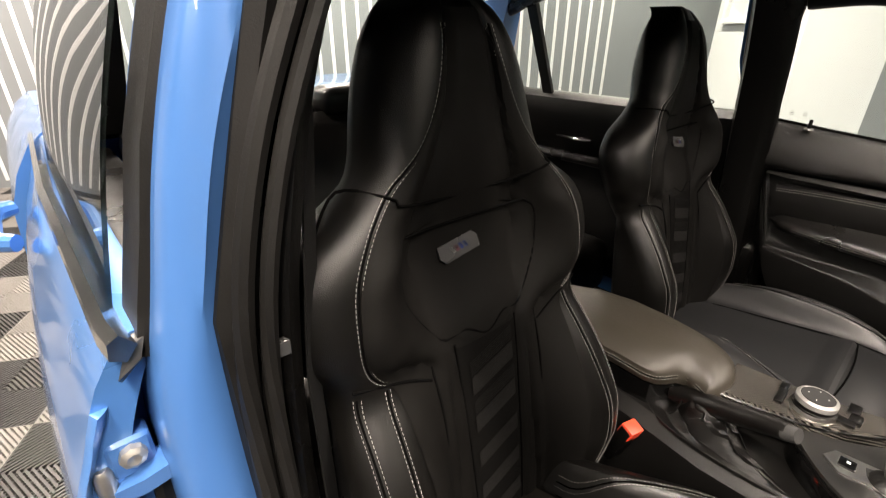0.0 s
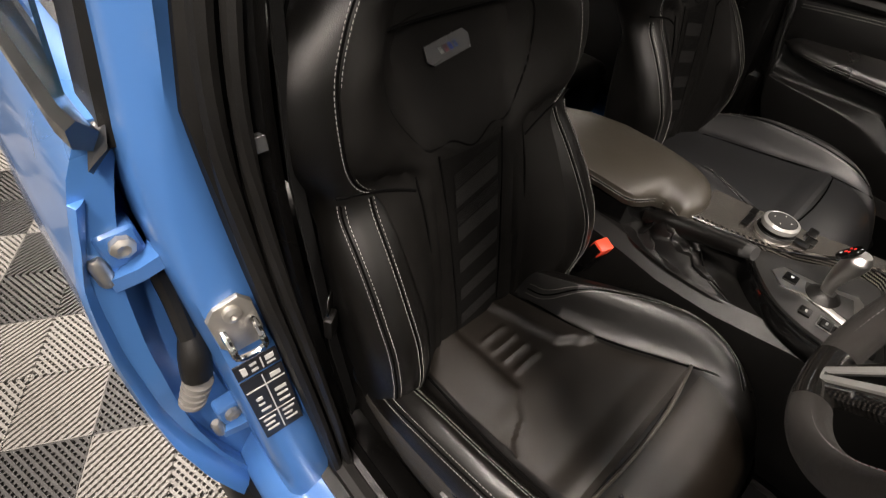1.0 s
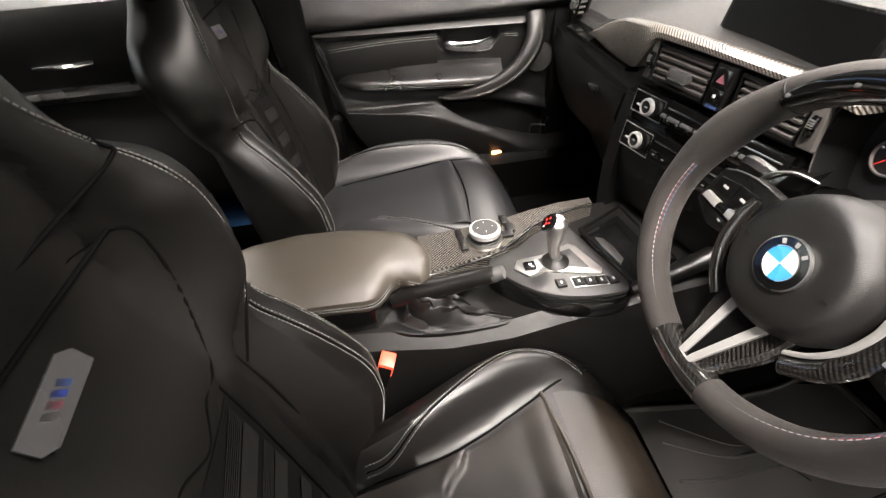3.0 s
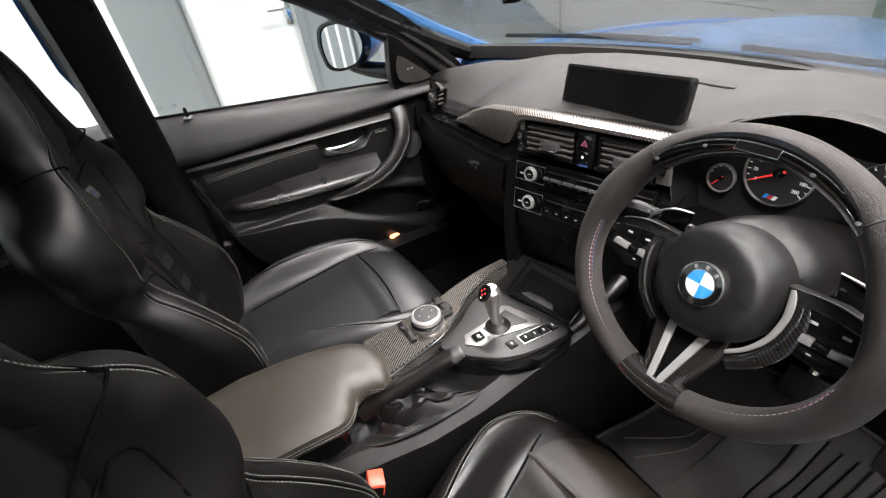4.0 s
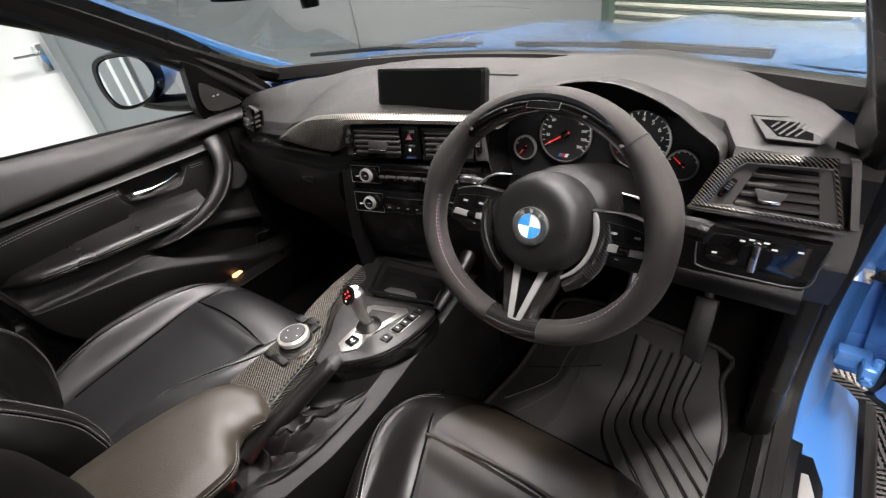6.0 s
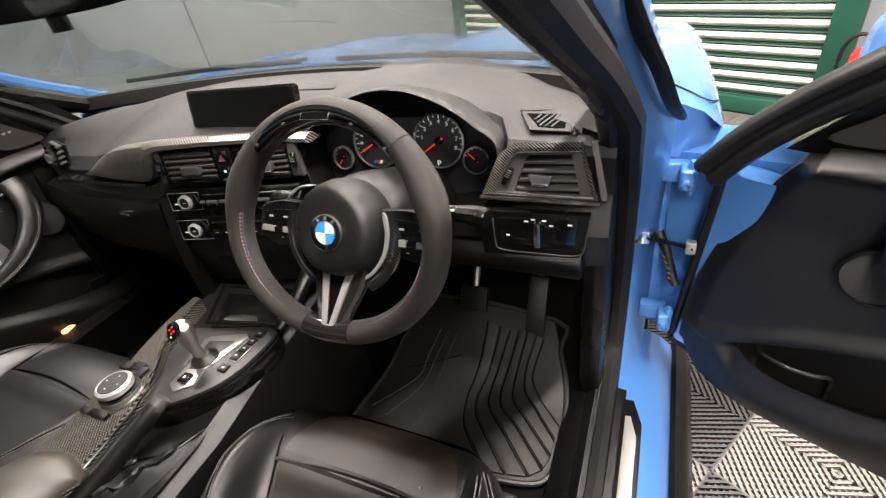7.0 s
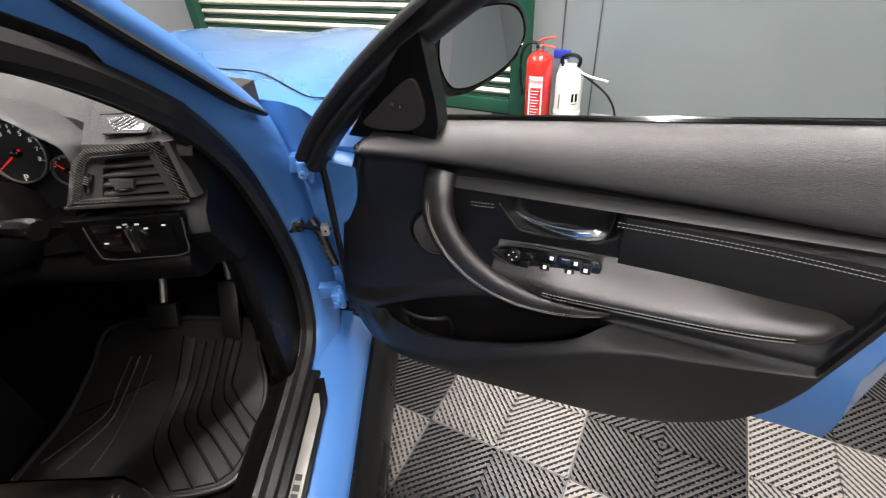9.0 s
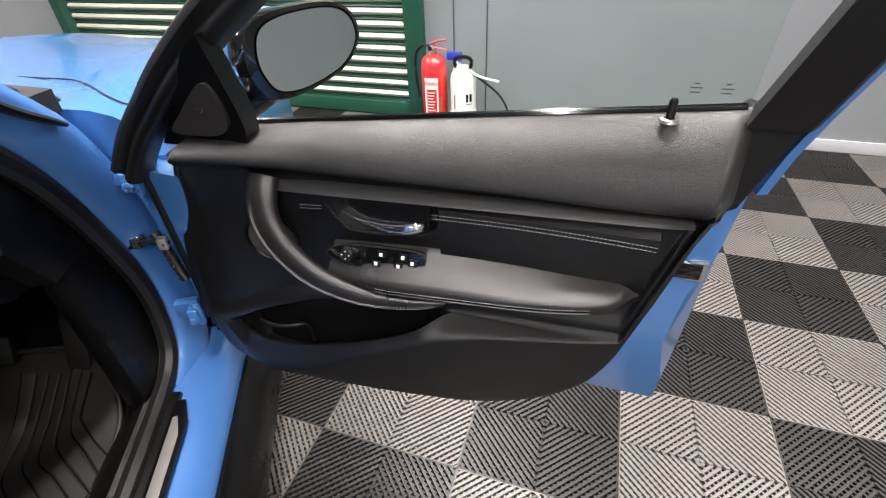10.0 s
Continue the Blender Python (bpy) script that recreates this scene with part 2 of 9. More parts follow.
CARBON = weave("glossy_carbon_fibre", (0.005, 0.005, 0.0046), (0.24, 0.22, 0.195), 0.0034, 1.0, 0.22, 0.6)
# weave tones raised in place of the bright cabin reflected in the strip
DASH_CARBON = weave("reflection_toned_carbon", (0.008, 0.0075, 0.007), (0.34, 0.31, 0.27), 0.0040, 0.45, 0.30, 0.4)
WHEEL_CARBON = weave("dark_carbon_fibre", (0.003, 0.003, 0.003), (0.034, 0.031, 0.028), 0.0038, 1.0, 0.25, 0.4)
SILVER_PAINT = surf("silver_painted_trim", (0.27, 0.267, 0.26), 0.4, 0.35, grain=1500, bump=0.03, vary=0.06)
GAITER = surf("matt_gaiter_leather", (0.003, 0.0028, 0.0026), 0.36, grain=900, bump=0.3, stain=14, voronoi=True, spec=0.42)
THREAD = surf("pale_grey_thread", (0.24, 0.235, 0.22), 0.7, bump=0.0)
RED_THREAD = surf("red_thread", (0.22, 0.03, 0.035), 0.7, bump=0.0)
BLUE_THREAD = surf("blue_thread", (0.08, 0.15, 0.28), 0.7, bump=0.0)
SEAM = surf("dark_seam", (0.0015, 0.0015, 0.0015), 0.9, bump=0.0, spec=0.05)
PANE = glass("window_glass", (0.93, 0.97, 0.95))
MIRROR = surf("mirror_silver", (0.85, 0.86, 0.87), 0.02, 1.0, bump=0.0, vary=0.0, rvary=0.0)
RED_PLASTIC = surf("red_plastic", (0.75, 0.07, 0.035), 0.4, bump=0.05, vary=0.08)
LAMP = glow("lamp_tube", (1.0, 0.96, 0.9), 9.0)
WHITE_PRINT = surf("white_print", (0.75, 0.75, 0.73), 0.5, bump=0.0, vary=0.03)
LIT_WHITE = glow("lit_white", (0.55, 0.58, 0.55), 0.35)
LIT_RED = glow("lit_red", (0.8, 0.03, 0.025), 0.4)
BLUE_PRINT = surf("blue_print", (0.03, 0.25, 0.72), 0.3, bump=0.0, vary=0.03)
RED_PRINT = surf("red_print", (0.65, 0.03, 0.03), 0.3, bump=0.0, vary=0.03)
surf("dull_blue_print", (0.035, 0.06, 0.16), 0.35, bump=0.0)
surf("dull_red_print", (0.14, 0.045, 0.06), 0.35, bump=0.0)

# ---- the garage ----
def room(x, y, z):
    return ROOM @ Vector((x, y, z))


def room_box(lo, hi, bevel=0.0):
    return rbox(lo, hi, bevel, m=ROOM)


LEFT, RIGHT, FRONT, BACK, TOP = -3.0, 5.2, 3.12, -4.3, 3.2
solo("ground", room_box((LEFT - 0.2, BACK - 0.2, -0.16), (RIGHT + 0.2, FRONT + 0.2, -0.022)), CONCRETE, "dark concrete slab under the plastic tiles", "floor", "structure", 0)
# unseen ceiling; its grey is chosen to weaken light bounced onto the car
solo("ceiling", room_box((LEFT - 0.2, BACK - 0.2, TOP), (RIGHT + 0.2, FRONT + 0.2, TOP + 0.15)), CEILING_PAINT, "plain grey workshop ceiling, out of view, dull to cut fill light", "ceiling", "structure", 0)
SHUT_L, SHUT_R = -2.9, 0.10
wall = room_box((SHUT_R + 0.13, FRONT, -0.02), (RIGHT + 0.2, FRONT + 0.2, TOP))
join(wall, room_box((LEFT - 0.2, FRONT, -0.02), (SHUT_L - 0.13, FRONT + 0.2, TOP)))
join(wall, room_box((SHUT_L - 0.13, FRONT, 2.45), (SHUT_R + 0.13, FRONT + 0.2, TOP)))
solo("wall_front", wall, GREY_WALL, "grey painted wall round a roller shutter", "wall", "structure", 0)
solo("wall_right", room_box((RIGHT, BACK - 0.2, -0.02), (RIGHT + 0.2, FRONT, TOP)), GREY_WALL, "grey painted workshop wall", "wall", "structure", 0)
solo("wall_back", room_box((LEFT - 0.2, BACK - 0.2, -0.02), (RIGHT, BACK, TOP)), GREY_WALL, "grey painted wall with thin white vertical stripes", "wall", "structure", 0)
DOOR_A, DOOR_B = -2.076, -1.252
EDGE = -2.6
wall = room_box((LEFT - 0.2, BACK, -0.02), (LEFT, EDGE, TOP))
solo("wall_left_white", wall, WHITE_WALL, "white painted stretch of workshop wall", "wall", "structure", 0)
wall = room_box((LEFT - 0.2, EDGE, -0.02), (LEFT, DOOR_A - 0.08, TOP))
join(wall, room_box((LEFT - 0.2, DOOR_B + 0.06, -0.02), (LEFT, FRONT, TOP)))
join(wall, room_box((LEFT - 0.2, DOOR_A - 0.08, 2.1), (LEFT, DOOR_B + 0.06, TOP)))
solo("wall_left_grey", wall, GREY_WALL, "grey painted wall round a white door", "wall", "structure", 0)
e = thing("door_1", room(LEFT, (DOOR_A + DOOR_B) / 2, 0), "white flush door with a chrome lever handle, closed", "door")
e["kind"] = "structure"
part("door_leaf", room_box((LEFT - 0.09, DOOR_A, 0.005), (LEFT - 0.03, DOOR_B, 2.04), 0.004), WHITE_GLOSS, e)
part("door_frame", join(join(room_box((LEFT - 0.12, DOOR_A - 0.08, 0), (LEFT + 0.012, DOOR_A - 0.004, 2.1), 0.004), room_box((LEFT - 0.12, DOOR_B + 0.004, 0), (LEFT + 0.012, DOOR_B + 0.06, 2.1), 0.004)),
     room_box((LEFT - 0.12, DOOR_A - 0.004, 2.045), (LEFT + 0.012, DOOR_B + 0.004, 2.1), 0.004)), [GREY_WALL], e)
h = part("handle_plate", room_box((LEFT - 0.03, DOOR_B - 0.085, 0.9), (LEFT - 0.02, DOOR_B - 0.035, 1.06), 0.004), CHROME, e, "chrome handle plate")
part("lever", tube([room(LEFT - 0.02, DOOR_B - 0.06, 1.01), room(LEFT + 0.03, DOOR_B - 0.06, 1.01), room(LEFT + 0.035, DOOR_B - 0.085, 1.01), room(LEFT + 0.035, DOOR_B - 0.185, 1.01)], 0.009), CHROME, h, "chrome lever")

for i in range(61):
    x = 5.0675 - 0.1145 * i
    if x < -2.2 or abs(x - 0.23) < 0.05:
        continue
    solo("wall_stripe", room_box((x - 0.014, BACK, 0.06), (x + 0.014, BACK + 0.004, TOP - 0.1)), WHITE_WALL, "thin white stripe on a grey wall", "stripe", "structure", 0, "wall stripes")
solo("wall_batten", room_box((0.2, BACK, 0.0), (0.30, BACK + 0.05, TOP)), GREY_WALL, "grey boxed-in pipe on the wall", "batten", "structure")
e = thing("window_1", room(LEFT, -3.55, 1.3), "white framed wall hatch with a pale pane", "window")
e["kind"] = "structure"
fr = room_box((LEFT, -4.2, 1.28), (LEFT + 0.05, -3.59, 1.33), 0.006)
for lo, hi in (((LEFT, -3.64, 1.33), (LEFT + 0.05, -3.59, 1.9)), ((LEFT, -4.2, 1.33), (LEFT + 0.05, -4.15, 1.9)), ((LEFT, -4.2, 1.9), (LEFT + 0.05, -3.59, 1.95))):
    join(fr, room_box(lo, hi, 0.006))
part("window_frame", fr, WHITE_GLOSS, e)
part("pane", room_box((LEFT + 0.004, -4.15, 1.33), (LEFT + 0.012, -3.64, 1.9)), surf("frosted_pane", (0.55, 0.6, 0.6), 0.25, bump=0.0), e, "pale pane")

# roller shutter of curved slats
SLAT = surf("cream_steel_slat", (0.52, 0.53, 0.45), 0.35, 0.3, grain=80, bump=0.05, stain=4, vary=0.12)
GREEN = surf("dark_green_paint", (0.012, 0.065, 0.04), 0.4, grain=80, bump=0.05, stain=4, vary=0.2)
e = thing("roller_shutter", room((SHUT_L + SHUT_R) / 2, FRONT, 0), "cream and dark green steel roller shutter, closed", "roller shutter")
e["kind"] = "structure"
part("guide_rail", room_box((SHUT_R, FRONT - 0.05, 0), (SHUT_R + 0.13, FRONT + 0.1, 2.45), 0.008), GREEN, e, "dark green guide rail")
part("guide_rail", room_box((SHUT_L - 0.13, FRONT - 0.05, 0), (SHUT_L, FRONT + 0.1, 2.45), 0.008), GREEN, e, "dark green guide rail")
part("bottom_rail", room_box((SHUT_L, FRONT - 0.01, 0.0), (SHUT_R, FRONT + 0.04, 0.095), 0.006), GREEN, e, "dark green bottom rail")
part("head_box", room_box((SHUT_L - 0.13, FRONT - 0.3, 2.45), (SHUT_R + 0.13, FRONT, 2.8), 0.02), GREEN, e, "dark green shutter box")
base = loft([[ROOM @ Vector((x, FRONT + 0.034 - 0.022 * math.sin(math.pi * k / 6), 0.024 + 0.046 * k / 6)) for k in range(7)] for x in (SHUT_L, SHUT_R)], False, False)
slat_mesh = finish("slat", base, SLAT)
base = loft([[ROOM @ Vector((x, y, z)) for y, z in ((FRONT + 0.034, -0.002), (FRONT + 0.026, 0.004), (FRONT + 0.030, 0.013), (FRONT + 0.022, 0.019), (FRONT + 0.034, 0.024))] for x in (SHUT_L, SHUT_R)], False, False)
lock_mesh = finish("slat_lock", base, GREEN)
for i in range(31):
    for nm, me in (("slat", slat_mesh), ("slat_lock", lock_mesh)):
        ob = new(nm, me)
        ob.parent = e
        ob.matrix_parent_inverse = Matrix.Translation(-Vector(e.location))
        ob.location = (0, 0, 0.095 + 0.076 * i)

# unseen ceiling battens with their light
for x, y, watts in LAMPS:
    e = thing("unseen_ceiling_light", room(x, y, TOP), "long white ceiling batten light, out of view, added as a light source", "ceiling light", "ceiling lights")
    part("housing", room_box((x - 0.06, y - 0.62, TOP - 0.05), (x + 0.06, y + 0.62, TOP), 0.01), WHITE_GLOSS, e)
    part("diffuser", room_box((x - 0.045, y - 0.6, TOP - 0.075), (x + 0.045, y + 0.6, TOP - 0.05), 0.01), LAMP, e, "glowing diffuser")
    la = bpy.data.lights.new("batten_lamp", "AREA")
    la.shape, la.size, la.size_y, la.energy, la.color = "RECTANGLE", 0.1, 1.2, watts, (1.0, 0.93, 0.912)
    la.spread = radians(135)
    ob = new("batten_lamp", la)
    ob.matrix_world = ROOM @ Matrix.Translation((x, y, TOP - 0.08))

# ---- the car: body shell ----
CX = 0.05


def section_sweep(line, section, bm=None, closed=False, upright=1.0):
    """A section (inward, x) carried along a line of (y, z) in the plane of the door opening; inward points to the middle of the opening."""
    n = len(line)
    mid = Vector((-0.2, 0.8))
    rings = []
    for i in range(n):
        a, b = line[(i - 1) % n if closed else max(i - 1, 0)], line[(i + 1) % n if closed else min(i + 1, n - 1)]
        d = (Vector(b) - Vector(a)).normalized()
        nrm = Vector((-d.y, d.x))
        if nrm.dot(mid - Vector(line[i])) < 0:
            nrm = -nrm
        rings.append([(x - 0.28 * max(0, line[i][1] - upright), line[i][0] + nrm.x * k, line[i][1] + nrm.y * k) for k, x in section])
    if closed:
        rings.append(rings[0])
    bm2 = loft(rings, True, not closed, bm)
    if closed:
        bmesh.ops.remove_doubles(bm2, verts=bm2.verts, dist=1e-6)
    return bm2


OPENING = [(-0.60, 0.385), (-0.35, 0.38), (-0.1, 0.38), (0.10, 0.384), (0.19, 0.40), (0.235, 0.45), (0.252, 0.56), (0.225, 0.69), (0.155, 0.86), (0.06, 0.978),
           (-0.05, 1.073), (-0.15, 1.132), (-0.25, 1.192), (-0.34, 1.245), (-0.45, 1.297), (-0.55, 1.33), (-0.63, 1.325), (-0.668, 1.24), (-0.668, 1.0), (-0.645, 0.70), (-0.622, 0.42)]
loop = [tuple(v.xy) for v in spline([(y, z, 0) for y, z in OPENING], 5, True)]

body = thing("car_body", (CX, -0.6, 0), "bright blue metallic saloon car body with its driver's door open", "car")
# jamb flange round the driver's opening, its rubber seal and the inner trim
part("door_jamb", section_sweep(loop[15:88], [(-0.008, 0.756), (-0.012, 0.772), (-0.028, 0.786), (-0.046, 0.796), (-0.062, 0.806), (-0.078, 0.806), (-0.090, 0.79), (-0.09, 0.75), (-0.06, 0.735)], upright=0.90), SHADED_PAINT, body, "glossy blue door jamb", 60)
part("door_seal", section_sweep(loop, [(0.002, 0.768), (0.016, 0.764), (0.022, 0.752), (0.018, 0.738), (0.004, 0.733), (-0.012, 0.74), (-0.012, 0.762)], closed=True), RUBBER, body, "black rubber door seal")
part("inner_trim", section_sweep(loop, [(0.012, 0.740), (0.016, 0.726), (0.008, 0.712), (-0.02, 0.702), (-0.06, 0.698), (-0.06, 0.735), (-0.02, 0.745)], closed=True), PLASTIC, body, "black plastic pillar trim")
# the passenger side is its mirror image
for nm, sec, mt in (("door_jamb", [(-0.005, 0.765), (-0.02, 0.815), (-0.07, 0.845), (-0.09, 0.80), (-0.06, 0.755)], SHADED_PAINT),
                    ("inner_trim", [(0.020, 0.745), (0.016, 0.722), (0.006, 0.708), (-0.03, 0.70), (-0.06, 0.698), (-0.06, 0.735), (-0.02, 0.755)], PLASTIC)):
    part(nm, mirror_x(section_sweep(loop, sec, closed=True), CX), mt, body)


def along_y(section, y0, y1, n=2, bm=None):
    return loft([[(x, y0 + (y1 - y0) * k / (n - 1), z) for x, z in section] for k in range(n)], True, True, bm)


# sills
SILL = [(0.70, 0.34), (0.735, 0.375), (0.765, 0.378), (0.815, 0.372), (0.845, 0.358), (0.868, 0.335), (0.876, 0.31), (0.872, 0.24), (0.83, 0.2), (0.70, 0.2)]
part("sill", along_y(SILL, -0.75, 0.33), SHADED_PAINT, body, "blue painted door sill")
part("sill", mirror_x(along_y(SILL, -2.2, 0.6), CX), PAINT, body)
SKIRT = [(0.872, 0.315), (0.884, 0.318), (0.905, 0.30), (0.925, 0.24), (0.92, 0.16), (0.86, 0.15), (0.86, 0.24)]
part("side_skirt", along_y(SKIRT, -1.75, 0.36), surf("black_side_skirt", (0.003, 0.003, 0.003), 0.3, bump=0.05, spec=0.3), body, "black side skirt")
part("sill_trim", along_y([(0.66, 0.30), (0.67, 0.36), (0.70, 0.384), (0.75, 0.388), (0.785, 0.384), (0.786, 0.374), (0.70, 0.36)], -0.66, 0.13), PLASTIC, body, "black plastic sill trim")
plate_m = frame_at((0.797, -0.28, 0.384), (0, 1, 0), (-1, 0, -0.12))
sp = part("scuff_plate", plate([(-0.09, -0.022), (0.33, -0.022), (0.385, -0.004), (0.385, 0.016), (-0.13, 0.016), (-0.13, -0.004)], 0.004, plate_m, 0.0015), PLASTIC, body, "black scuff plate")
ins = part("plate_insert", plate([(-0.06, -0.014), (0.30, -0.014), (0.345, -0.001), (0.345, 0.009), (-0.10, 0.009), (-0.10, -0.001)], 0.0055, plate_m, 0.001), surf("brushed_sill_metal", (0.55, 0.54, 0.50), 0.38, 0.85, grain=300, bump=0.1, stain=20, vary=0.15), body, "brushed metal insert")
for k, (mt, w) in enumerate(((BLUE_PRINT, 0.006), (surf("navy_print", (0.02, 0.04, 0.2), 0.4, bump=0.0), 0.006), (RED_PRINT, 0.006))):
    part("colour_bar", plate([(0.105 - 0.009 * k, -0.008), (0.112 - 0.009 * k, -0.008), (0.117 - 0.009 * k, 0.005), (0.110 - 0.009 * k, 0.005)], 0.0062, plate_m), mt, ins)
for k, x in enumerate((0.125, 0.141, 0.160)):
    part("letter_bar", plate([(x, -0.008), (x + 0.011, -0.008), (x + 0.014, 0.005), (x + 0.003, 0.005)], 0.0062, plate_m), GREY_TRIM, ins)

# floor, tunnel and walls that close the cabin
part("floor_pan", rbox((-0.66, -2.1, 0.20), (0.72, 0.5, 0.34), 0.01), CARPET, body, "black carpeted floor")
part("footwell_carpet", loft([[(x, y, z) for y, z in ((-0.1, 0.339), (0.08, 0.341), (0.26, 0.42), (0.46, 0.62), (0.5, 0.62), (0.5, 0.25), (-0.1, 0.25))] for x in (-0.66, 0.73)], True, True), CARPET, body)
part("bulkhead", rbox((-0.74, 0.44, 0.25), (0.82, 0.5, 0.93), 0.01), PLASTIC, body)
part("tunnel", loft([[(CX - 0.12, y, 0.28), (CX - 0.1, y, 0.45), (CX - 0.05, y, 0.5), (CX + 0.05, y, 0.5), (CX + 0.1, y, 0.45), (CX + 0.12, y, 0.28)] for y in (-1.5, 0.45)], True, True), CARPET, body)
part("sill_trim", mirror_x(along_y([(0.655, 0.30), (0.655, 0.47), (0.70, 0.49), (0.74, 0.47), (0.74, 0.30)], -0.72, 0.2), CX), PLASTIC, body, "black plastic sill trim")
part("side_kick_panel", rbox((0.69, 0.10, 0.33), (0.735, 0.30, 0.80), 0.02), PLASTIC, body, "black plastic kick panel")
part("side_kick_panel", rbox((-0.66, 0.0, 0.31), (-0.61, 0.46, 0.93), 0.02), PLASTIC, body, "black plastic kick panel")

# roof, pillars and rear end
roof = []
for k in range(13):
    y = -0.44 - 1.22 * k / 12
    rise = 0.055 * math.sin(math.pi * (k + 2) / 16)
    roof.append([(CX + s * 0.66, y, 1.352 + rise + 0.05 * (1 - s * s) + (0.02 if up else 0)) for up in (1, 0) for s in ([i / 6 - 1 for i in range(13)] if up else [1 - i / 6 for i in range(13)])])
part("roof", loft(roof), PAINT, body, "blue roof")
lining = []
for k in range(13):
    y = -0.42 - 1.22 * k / 12
    rise = 0.055 * math.sin(math.pi * (k + 2) / 16)
    lining.append([(CX + s * 0.66, y, 1.325 + rise + 0.05 * (1 - s * s) + (0.016 if up else 0)) for up in (1, 0) for s in ([i / 6 - 1 for i in range(13)] if up else [1 - i / 6 for i in range(13)])])
part("headlining", loft(lining), HEADLINING, body, "black roof lining")


def beam(points, w, h, bm=None, up=(0, 0, 1), steps=6):
    """A flattened pillar along a line."""
    return tube(points, w, 10, steps, flat=h / w, up=up, bm=bm)


for side in (1, -1):
    def sx(x):
        return CX + side * (x - CX)
    p = part("windscreen_pillar", beam([(sx(0.73), 0.30, 0.93), (sx(0.725), 0.13, 1.01), (sx(0.705), -0.04, 1.10), (sx(0.675), -0.23, 1.215), (sx(0.645), -0.43, 1.325)], 0.030, 0.024), PLASTIC, body, "black pillar trim")
    if side < 0:
        part("pillar_skin", beam([(sx(0.79), 0.36, 0.93), (sx(0.785), 0.16, 1.03), (sx(0.765), -0.02, 1.13), (sx(0.725), -0.24, 1.235), (sx(0.685), -0.48, 1.35)], 0.024, 0.022), PAINT, body, "blue windscreen pillar")
    part("roof_rail", beam([(sx(0.65), -0.42, 1.345), (sx(0.655), -0.9, 1.365), (sx(0.66), -1.4, 1.32), (sx(0.69), -1.75, 1.18)], 0.03, 0.025), PLASTIC, body)
    part("rear_pillar", loft([[(sx(0.63), -1.50, 1.32), (sx(0.70), -1.50, 1.32), (sx(0.70), -1.66, 1.30), (sx(0.63), -1.66, 1.30)], [(sx(0.66), -1.62, 1.0), (sx(0.78), -1.62, 1.0), (sx(0.78), -1.98, 1.0), (sx(0.66), -1.98, 1.0)]]), PAINT, body)

part("pillar_trim", loft([[(0.625, -1.485, 1.32), (0.705, -1.485, 1.32), (0.705, -1.497, 1.32), (0.625, -1.497, 1.32)], [(0.655, -1.606, 0.99), (0.775, -1.606, 0.99), (0.775, -1.618, 0.99), (0.655, -1.618, 0.99)]]), PLASTIC, body, "black rear pillar trim")

# centre pillar on the driver's side: height, x of seal edge, ridge and outer edge, y of the face
PILLAR = [(0.28, (0.772, 0.822, 0.836, -0.590)), (0.40, (0.772, 0.822, 0.834, -0.600)), (0.50, (0.771, 0.821, 0.832, -0.610)), (0.60, (0.771, 0.820, 0.829, -0.622)), (0.70, (0.772, 0.818, 0.826, -0.634)), (0.80, (0.773, 0.816, 0.823, -0.643)), (0.87, (0.771, 0.810, 0.821, -0.650)), (0.95, (0.767, 0.795, 0.812, -0.655)),
          (1.035, (0.755, 0.771, 0.790, -0.656)), (1.12, (0.732, 0.750, 0.770, -0.657)), (1.17, (0.712, 0.732, 0.754, -0.658)), (1.225, (0.686, 0.708, 0.735, -0.658)), (1.32, (0.642, 0.668, 0.698, -0.658))]
TRIM = [(0.30, (0.712, -0.60)), (0.45, (0.722, -0.612)), (0.62, (0.726, -0.626)), (0.80, (0.723, -0.636)), (0.91, (0.718, -0.640)), (1.02, (0.707, -0.642)), (1.154, (0.679, -0.642)), (1.226, (0.654, -0.642)), (1.32, (0.618, -0.642))]


def steady(table, x, reach=0.035):
    """Values between the rows of a small table, rounded off at the rows."""
    out = [0.0] * len(table[0][1])
    for k in range(-3, 4):
        u = min(max(x + reach * k / 3, table[0][0]), table[-1][0])
        for (a, va), (b, vb) in zip(table, table[1:]):
            if u <= b:
                f = (u - a) / (b - a)
                for i in range(len(out)):
                    out[i] += (va[i] + (vb[i] - va[i]) * f) / 7
                break
    return out


rings, rings_t = [], []
for k in range(40):
    z = 0.30 + 1.02 * k / 39
    r, g, o, y = steady(PILLAR, z)
    rings.append([(r - 0.05, y - 0.03, z), (r - 0.012, y - 0.010, z), (r - 0.002, y - 0.003, z), (r + 0.010, y + 0.001, z), (g - 0.006, y + 0.003, z), (g + 0.002, y - 0.001, z), (o - 0.004, y - 0.010, z), (o, y - 0.020, z), (o + 0.002, y - 0.05, z), (o + 0.002, -0.80, z), (r - 0.05, -0.80, z)])
    x, y = steady(TRIM, z)
    rings_t.append([(x + 0.018, y - 0.016, z), (x + 0.008, y - 0.004, z), (x, y, z), (x - 0.012, y - 0.006, z), (x - 0.022, y - 0.030, z), (x - 0.026, y - 0.09, z), (x + 0.02, y - 0.11, z)])
part("centre_pillar", loft(rings), SHADED_PAINT, body, "glossy blue centre pillar", 50)
part("pillar_trim", loft(rings_t), PLASTIC, body, "black pillar trim", 50)
part("pillar_trim", mirror_x(loft(rings_t), CX), PLASTIC, body, "black pillar trim", 50)
part("pillar_trim", rbox((-0.70, -0.95, 0.28), (-0.612, -0.60, 0.66), 0.03, 3), PLASTIC, body, "black lower pillar trim")
